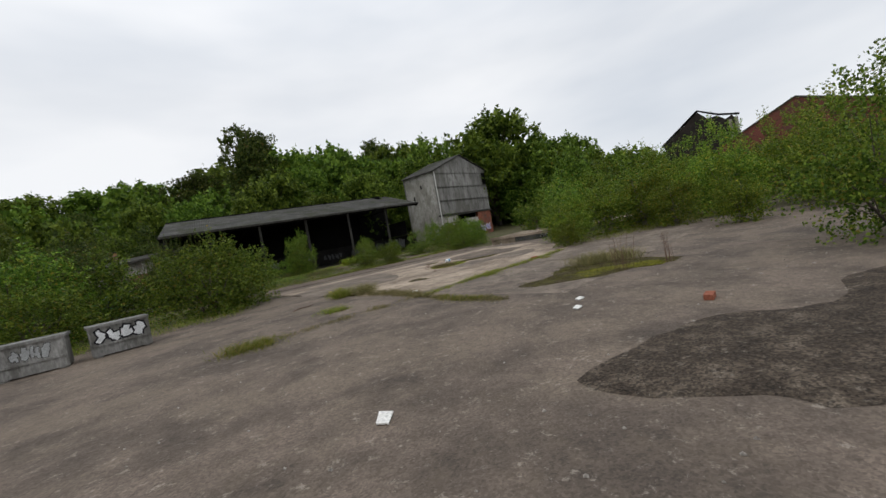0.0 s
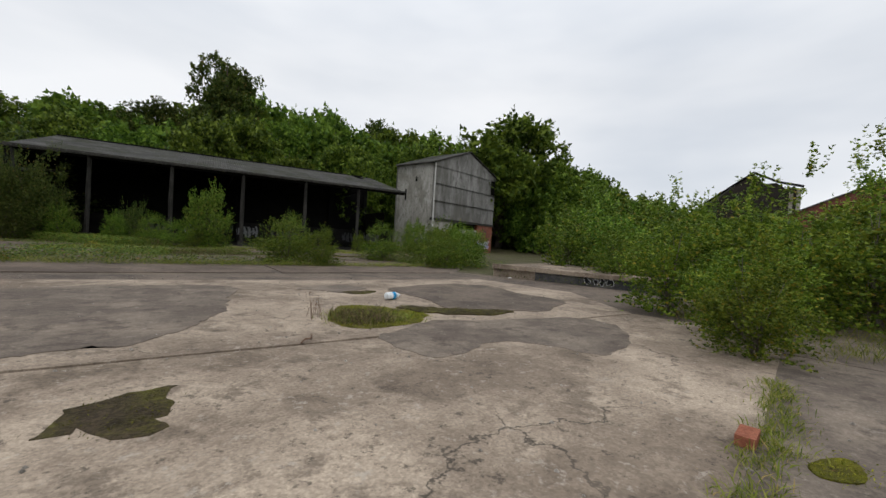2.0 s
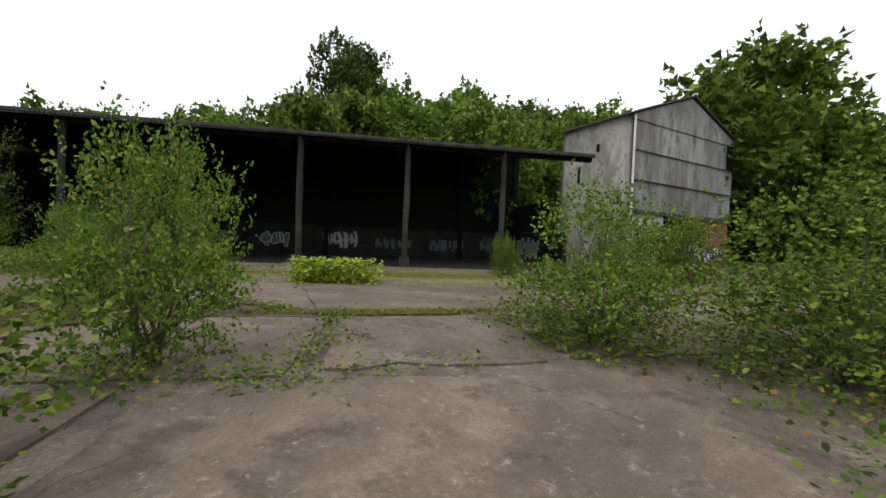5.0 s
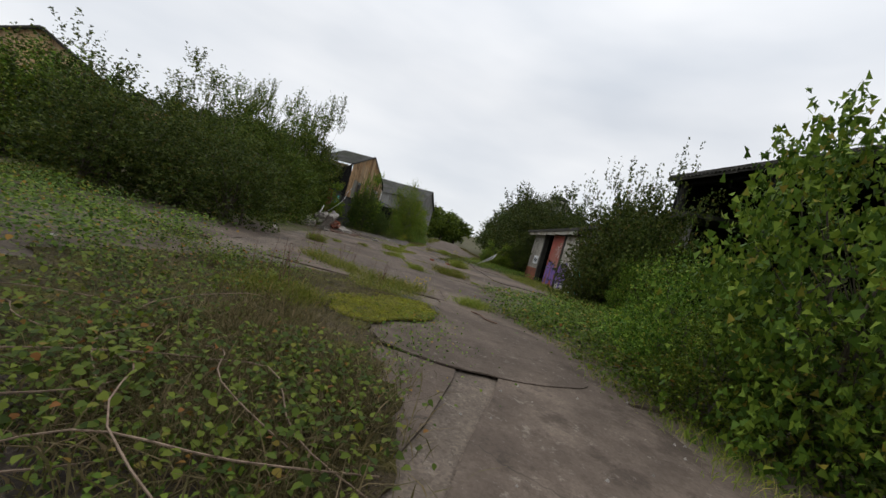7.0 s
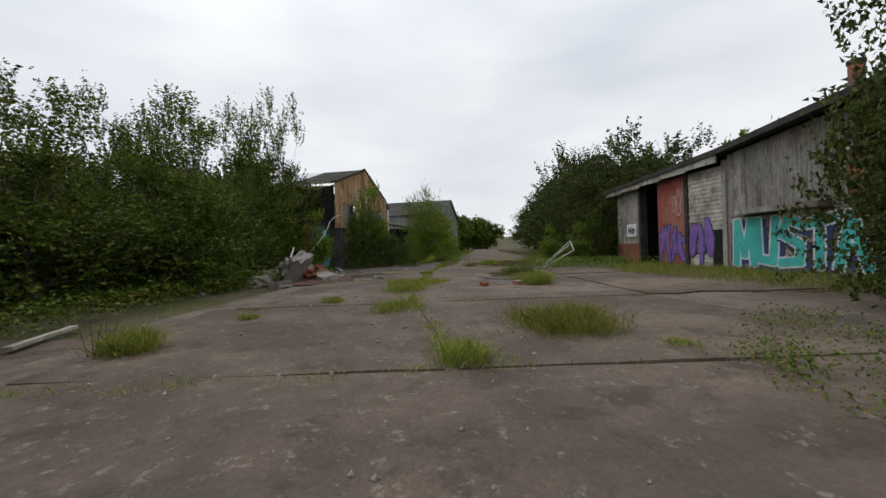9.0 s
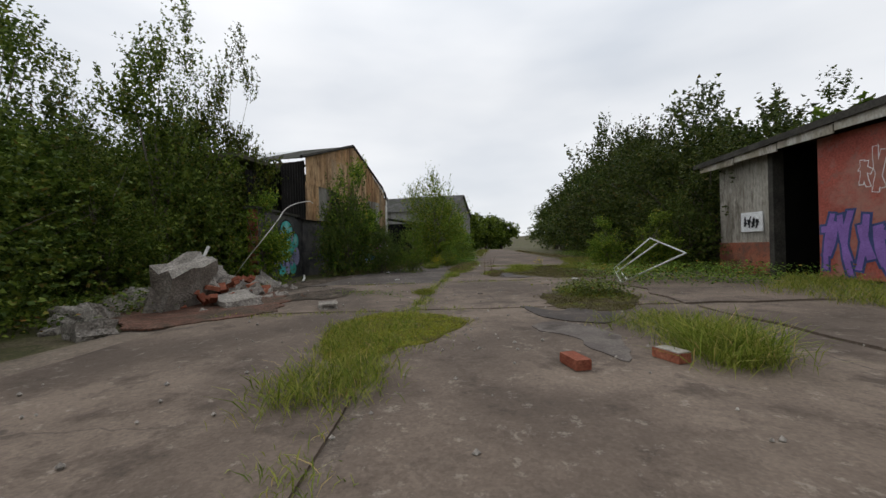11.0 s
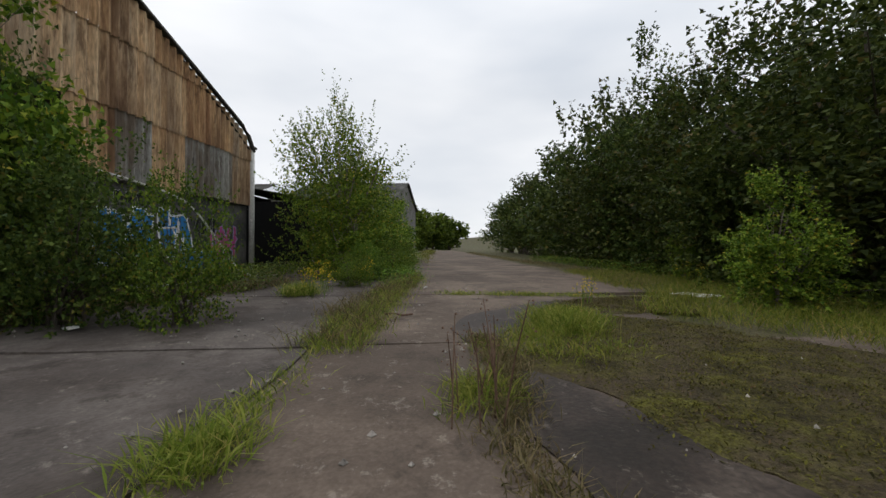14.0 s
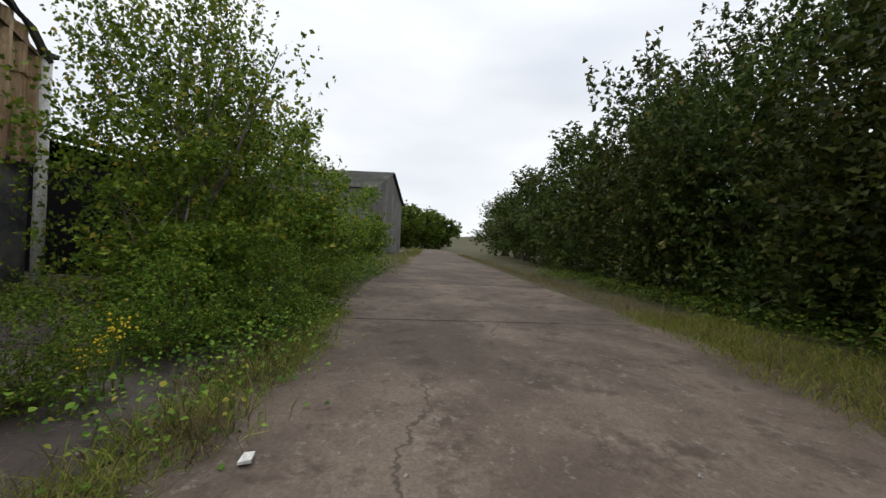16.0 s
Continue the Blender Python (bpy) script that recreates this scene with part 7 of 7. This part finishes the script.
def brick_mesh():
    bm = bmesh.new()
    bmesh.ops.create_cube(bm, size=1)
    bmesh.ops.scale(bm, vec=(0.215, 0.1025, 0.065), verts=bm.verts)
    bmesh.ops.bevel(bm, geom=bm.edges[:], offset=0.006, segments=1)
    me = bpy.data.meshes.new("brick")
    bm.to_mesh(me)
    bm.free()
    me.materials.append(M["brickpiece"])
    return me


BRICK = brick_mesh()
for k in range(26):
    part("brick", BRICK, "brickpiece", heap).matrix_basis = pose(rb.uniform(-0.9, 1.3), rb.uniform(0.2, 1.1), rb.uniform(0.05, 0.35), rb.uniform(-30, 30), rb.uniform(-30, 30), rb.uniform(0, 360))
part("pipe", Geo().tube([(-0.5, -0.2, 0.35), (-0.95, -0.1, 0.98)], 0.03, 8), "hose", heap, "pale plastic pipe sticking out")
for x, y, rz, lab in ((-15.9, 6.66, 8, "loose red brick lying on the road"), (-0.25, -15.62, 15, "loose red brick in a joint of the yard"), (-3.84, -22.6, 20, "loose red brick on the yard")):
    ob = part("brick", BRICK, "brickpiece")
    ob.matrix_world = pose(x, y, SLAB + 0.038, 0, 0, rz)
    tagged(ob, lab, "brick", "loose bricks")
ob = thing("brick", "loose brick half covered in pale mortar", "brick", -15.95, 7.33, SLAB + 0.035, 14, "loose bricks")
part("body", BRICK, "brickpiece", ob)
part("mortar", Geo().box(-0.09, 0.105, -0.049, 0.053, -0.005, 0.04), "palepaint", ob)

# ---- scrap and small things ----
fence = thing("fence_panel", "bent steel mesh fence frame leaning in the grass", "fence panel", -22.3, 10.6, 0)


def fp(x, y, z):
    return (x + 22.3, y - 10.6, z)


C = [fp(-23.28, 10.58, 0.17), fp(-21.0, 9.6, 0.05), fp(-19.95, 10.2, 0.62), fp(-22.85, 11.3, 0.92)]
for a, b in ((0, 1), (1, 2), (2, 3), (3, 0)):
    part("frame_tube", Geo().tube([C[a], C[b]], 0.015, 8), "galv", fence, smooth=True)
m_ = lambda a, b, t: tuple(a[i] + (b[i] - a[i]) * t for i in range(3))
part("brace_tube", Geo().tube([m_(C[0], C[1], 0.35), m_(C[3], C[2], 0.33)], 0.016, 8), "galv", fence)
part("brace_tube", Geo().tube([m_(C[0], C[3], 0.08), m_(C[1], C[2], 0.1)], 0.012, 8), "galv", fence)
fence2 = thing("fence_panel", "steel fence frame propped against a black wall", "fence panel", -31.0, 3.55, 0, WU)
F = [(-1.15, -0.25, 0.1), (-0.25, -0.55, 0.1), (-0.2, -0.2, 1.1), (-0.75, 0.35, 1.05)]
for a, b in ((0, 1), (1, 2), (2, 3), (3, 0)):
    part("frame_tube", Geo().tube([F[a], F[b]], 0.02, 8), "galv", fence2, smooth=True)
part("brace_tube", Geo().tube([m_(F[0], F[1], 0.12), m_(F[3], F[2], 0.1)], 0.014, 8), "galv", fence2)
part("brace_tube", Geo().tube([m_(F[0], F[1], 0.9), m_(F[3], F[2], 0.9)], 0.014, 8), "galv", fence2)
hose = whole("hose", Geo().bent([(-29.0, 2.9, 1.95), (-30.4, 3.2, 1.86), (-31.5, 3.55, 1.62), (-31.95, 3.95, 0.9), (-32.2, 4.3, 0.25), (-32.5, 4.65, 0.08), (-33.0, 4.95, 0.07)], 0.022, 8), "hose", "white plastic pipe trailing down from a wall", "pipe", smooth=True)
whole("hose", Geo().bent([(-23.5, 0.9, 0.02), (-23.3, 1.5, 0.7), (-23.2, 2.0, 1.25), (-23.5, 2.2, 1.66), (-24.0, 2.2, 1.94), (-24.94, 2.2, 2.2), (-26.3, 2.2, 2.42), (-27.5, 2.0, 2.5)], 0.011, 8), "hose", "white plastic pipe arching out of the bushes", "pipe", smooth=True)
whole("hose", Geo().bent([(-24.0, 2.6, 0.06), (-25.0, 2.35, 0.07), (-26.2, 2.0, 0.08)], 0.03, 8), "hose", "pale pipe lying along the foot of a wall", "pipe", smooth=True)


def bin_box(label, x, y, rz, lid):
    b = thing("storage_bin", label, "bin", x, y, SLAB, rz, "metal bins")
    b.matrix_world = pose(x, y, 0.03, 0, 0, rz) @ Matrix.Diagonal((0.62, 0.7, 0.72, 1))
    part("body", Geo().box(-0.85, 0.85, -0.42, 0.42, 0.06, 0.92).box(-0.8, -0.6, -0.4, 0.4, -0.02, 0.07).box(0.6, 0.8, -0.4, 0.4, -0.02, 0.07), "asbestos", b)
    part("lid", Geo().box(-0.9, 0.9, -0.46, 0.46, 0.92, 1.0), "asbestos", b)
    part("rib", Geo().box(-0.87, 0.87, -0.45, -0.42, 0.36, 0.42), "asbestos", b)
    for s in (-0.87, 0.82):
        part("edge", Geo().box(s, s + 0.05, -0.45, -0.42, 0.06, 0.92), "asbestos", b)
    return b


b1 = bin_box("grey metal bin with dark scrawls at the bushes", -12.45, -13.8, 6, 0)
scrawl(b1, -0.5, 0.45, 1.0, 0.4, "p_grey", "p_black", 81, 4, -0.42, 0.012)
b2 = bin_box("grey metal bin with a purple and white graffito", -11.1, -13.45, 16, 0)
scrawl(b2, -0.75, 0.44, 1.5, 0.42, "p_white", "p_black", 82, 4, -0.42, 0.05)

bottle = thing("plastic_bottle", "crushed cloudy plastic bottle with a blue label on concrete", "bottle", -0.2, -10.05, SLAB + 0.075, 20)
part("body", Geo().tube([(-0.17, 0, 0), (-0.16, 0, 0), (-0.05, 0, 0), (0.06, 0, 0), (0.11, 0, 0), (0.14, 0, 0), (0.15, 0, 0)], [0.04, 0.066, 0.068, 0.066, 0.045, 0.02, 0.016], 14), "bottle", bottle, smooth=True)
part("label_band", Geo().tube([(-0.045, 0, 0), (0.03, 0, 0)], 0.0695, 14), "p_label", bottle, "blue paper label", True)
part("cap", Geo().tube([(0.15, 0, 0), (0.172, 0, 0)], 0.019, 10), "p_white", bottle)
for x, y, s, rz in ((-4.73, -21.34, 0.075, 20), (-7.93, -22.24, 0.1, 60), (-4.3, -21.0, 0.07, 5), (-23.38, 5.09, 0.1, 10), (-5.0, 1.4, 0.06, 0), (-26.6, 4.6, 0.07, 50), (-22.1, 9.1, 0.08, 0), (-4.74, -16.1, 0.09, 40), (-27.9, 12.0, 0.3, 15), (-29.6, 8.1, 0.05, 0), (5.6, -6.4, 0.06, 0)):
    g = Geo()
    g.add([(-s, -s * 0.5, 0), (s * 0.9, -s * 0.6, 0.004), (s, s * 0.55, 0.012), (-s * 0.8, s * 0.5, 0.006), (-s, -s * 0.5, 0.012), (s * 0.9, -s * 0.6, 0.016), (s, s * 0.55, 0.03), (-s * 0.8, s * 0.5, 0.02)], [(3, 2, 1, 0), (4, 5, 6, 7), (0, 1, 5, 4), (1, 2, 6, 5), (2, 3, 7, 6), (3, 0, 4, 7)])
    whole("scrap", g, "white", "pale flat scrap lying on the concrete", "litter", "litter", m=pose(x, y, SLAB + 0.008, 0, 0, rz))
st = part("stone", chunk(77, 0.4, 0.24, 0.07), "rubble")
st.matrix_world = pose(-19.06, 4.37, SLAB + 0.03, 0, 0, 15)
tagged(st, "flat tan stone lying on the road", "stone")
whole("plank", Geo().box(-0.55, 0.55, -0.04, 0.04, 0, 0.03), "palepaint", "pale plank lying among weeds", "plank", m=pose(-12.5, 1.6, SLAB + 0.01, 0, 0, 15))
for k, (x, y, rz, L) in enumerate(((-7.1, -14.0, 30, 0.35), (-2.2, -12.5, 50, 0.14), (-0.9, 4.0, 170, 0.7), (-6.2, 6.1, 20, 0.3), (-20.5, 3.6, 20, 0.3), (-26.8, 7.4, 60, 0.15), (-13.2, 10.4, 70, 0.5))):
    g = Geo().bent([(-L, 0, 0.012), (-L * 0.3, 0.05 * L, 0.03), (L * 0.3, -0.06 * L, 0.02), (L, 0.04, 0.03)], 0.01, 5, 3)
    whole("stick", g, "deadstem", "dry dead stick lying on the ground", "stick", "dead sticks", m=pose(x, y, SLAB + 0.005, 0, 0, rz))


def stalks(name, x, y, n, h, mat, label, seed, flower=False):
    """Upright weed stalks, with seed heads or yellow flowers."""
    r = random.Random(seed)
    ob = thing(name, label, "weed", x, y, 0.02, 0, "tall weeds")
    for k in range(n):
        g, fl = Geo(), Geo()
        a, d = r.uniform(0, 6.28), r.uniform(0, 0.22)
        bx, by = math.cos(a) * d, math.sin(a) * d
        hh = h * r.uniform(0.55, 1.1)
        tx, ty = bx + r.gauss(0, 0.12) * h, by + r.gauss(0, 0.12) * h
        g.tube([(bx, by, 0), ((bx + tx) / 2, (by + ty) / 2, hh * 0.6), (tx, ty, hh)], [0.004, 0.0035, 0.002], 4)
        for q in range(7):
            cx, cy, cz = tx + r.gauss(0, 0.035), ty + r.gauss(0, 0.035), hh - r.uniform(0, 0.12 if flower else 0.3 * h)
            s = r.uniform(0.004, 0.008) * (1.6 if flower else 1)
            fl.add([(cx + s, cy, cz), (cx - s, cy, cz), (cx, cy + s, cz), (cx, cy - s, cz), (cx, cy, cz + s), (cx, cy, cz - s * 0.6)], [(0, 2, 4), (2, 1, 4), (1, 3, 4), (3, 0, 4), (2, 0, 5), (1, 2, 5), (3, 1, 5), (0, 3, 5)])
        stem = part("stem", g, "deadstem" if not flower else "leaf_bush", ob)
        part("flower" if flower else "seed_head", fl, "flower" if flower else mat, stem)
    return ob


for k, (x, y, n, h) in enumerate(((-24.3, 7.6, 12, 0.5), (-8.3, 3.9, 9, 0.45), (-9.6, 3.2, 10, 0.6), (-2.0, -20.1, 14, 0.7), (-1.3, -20.6, 10, 0.6), (-5.0, 3.4, 8, 0.6), (-7.2, 4.6, 8, 0.4), (4.4, -13.9, 8, 1.1), (-1.9, -11.3, 8, 0.35), (1.2, 6.6, 6, 0.4), (-11.6, 2.7, 5, 0.5))):
    stalks("dock_weed", x, y, n, h, "deadstem", "dry brown weed with upright seed heads", 300 + k)
for k, (x, y, n, h) in enumerate(((-29.4, 6.4, 14, 0.5), (-28.6, 6.3, 12, 0.45), (-30.4, 7.1, 14, 0.5), (-27.4, 9.9, 8, 0.4), (-29.0, 13.0, 8, 0.5), (-7.4, 5.3, 6, 0.3), (-6.0, -13.2, 6, 0.3))):
    stalks("ragwort", x, y, n, h, "flower", "green weed topped with small yellow flowers", 400 + k, True)

# small stones strewn over the concrete
g = Geo()
sr = random.Random(21)
for k in range(1500):
    if k % 2:
        x, y = sr.uniform(-10, 4), sr.uniform(-25, -6)
    else:
        x = sr.uniform(-30, -2)
        y = mid_joint(x) + sr.gauss(0.2, 1.8)
    s = sr.uniform(0.006, 0.02)
    z = SLAB + 0.004
    g.add([(x + s, y, z), (x - s * 0.8, y + s * 0.3, z), (x, y + s, z), (x + s * 0.2, y - s, z), (x, y, z + s * 0.9), (x, y, z - s)], [(0, 2, 4), (2, 1, 4), (1, 3, 4), (3, 0, 4), (2, 0, 5), (1, 2, 5), (3, 1, 5), (0, 3, 5)])
tagged(part("stones", g, "rubble"), "small stones strewn over the concrete", "stones", kind="stuff")
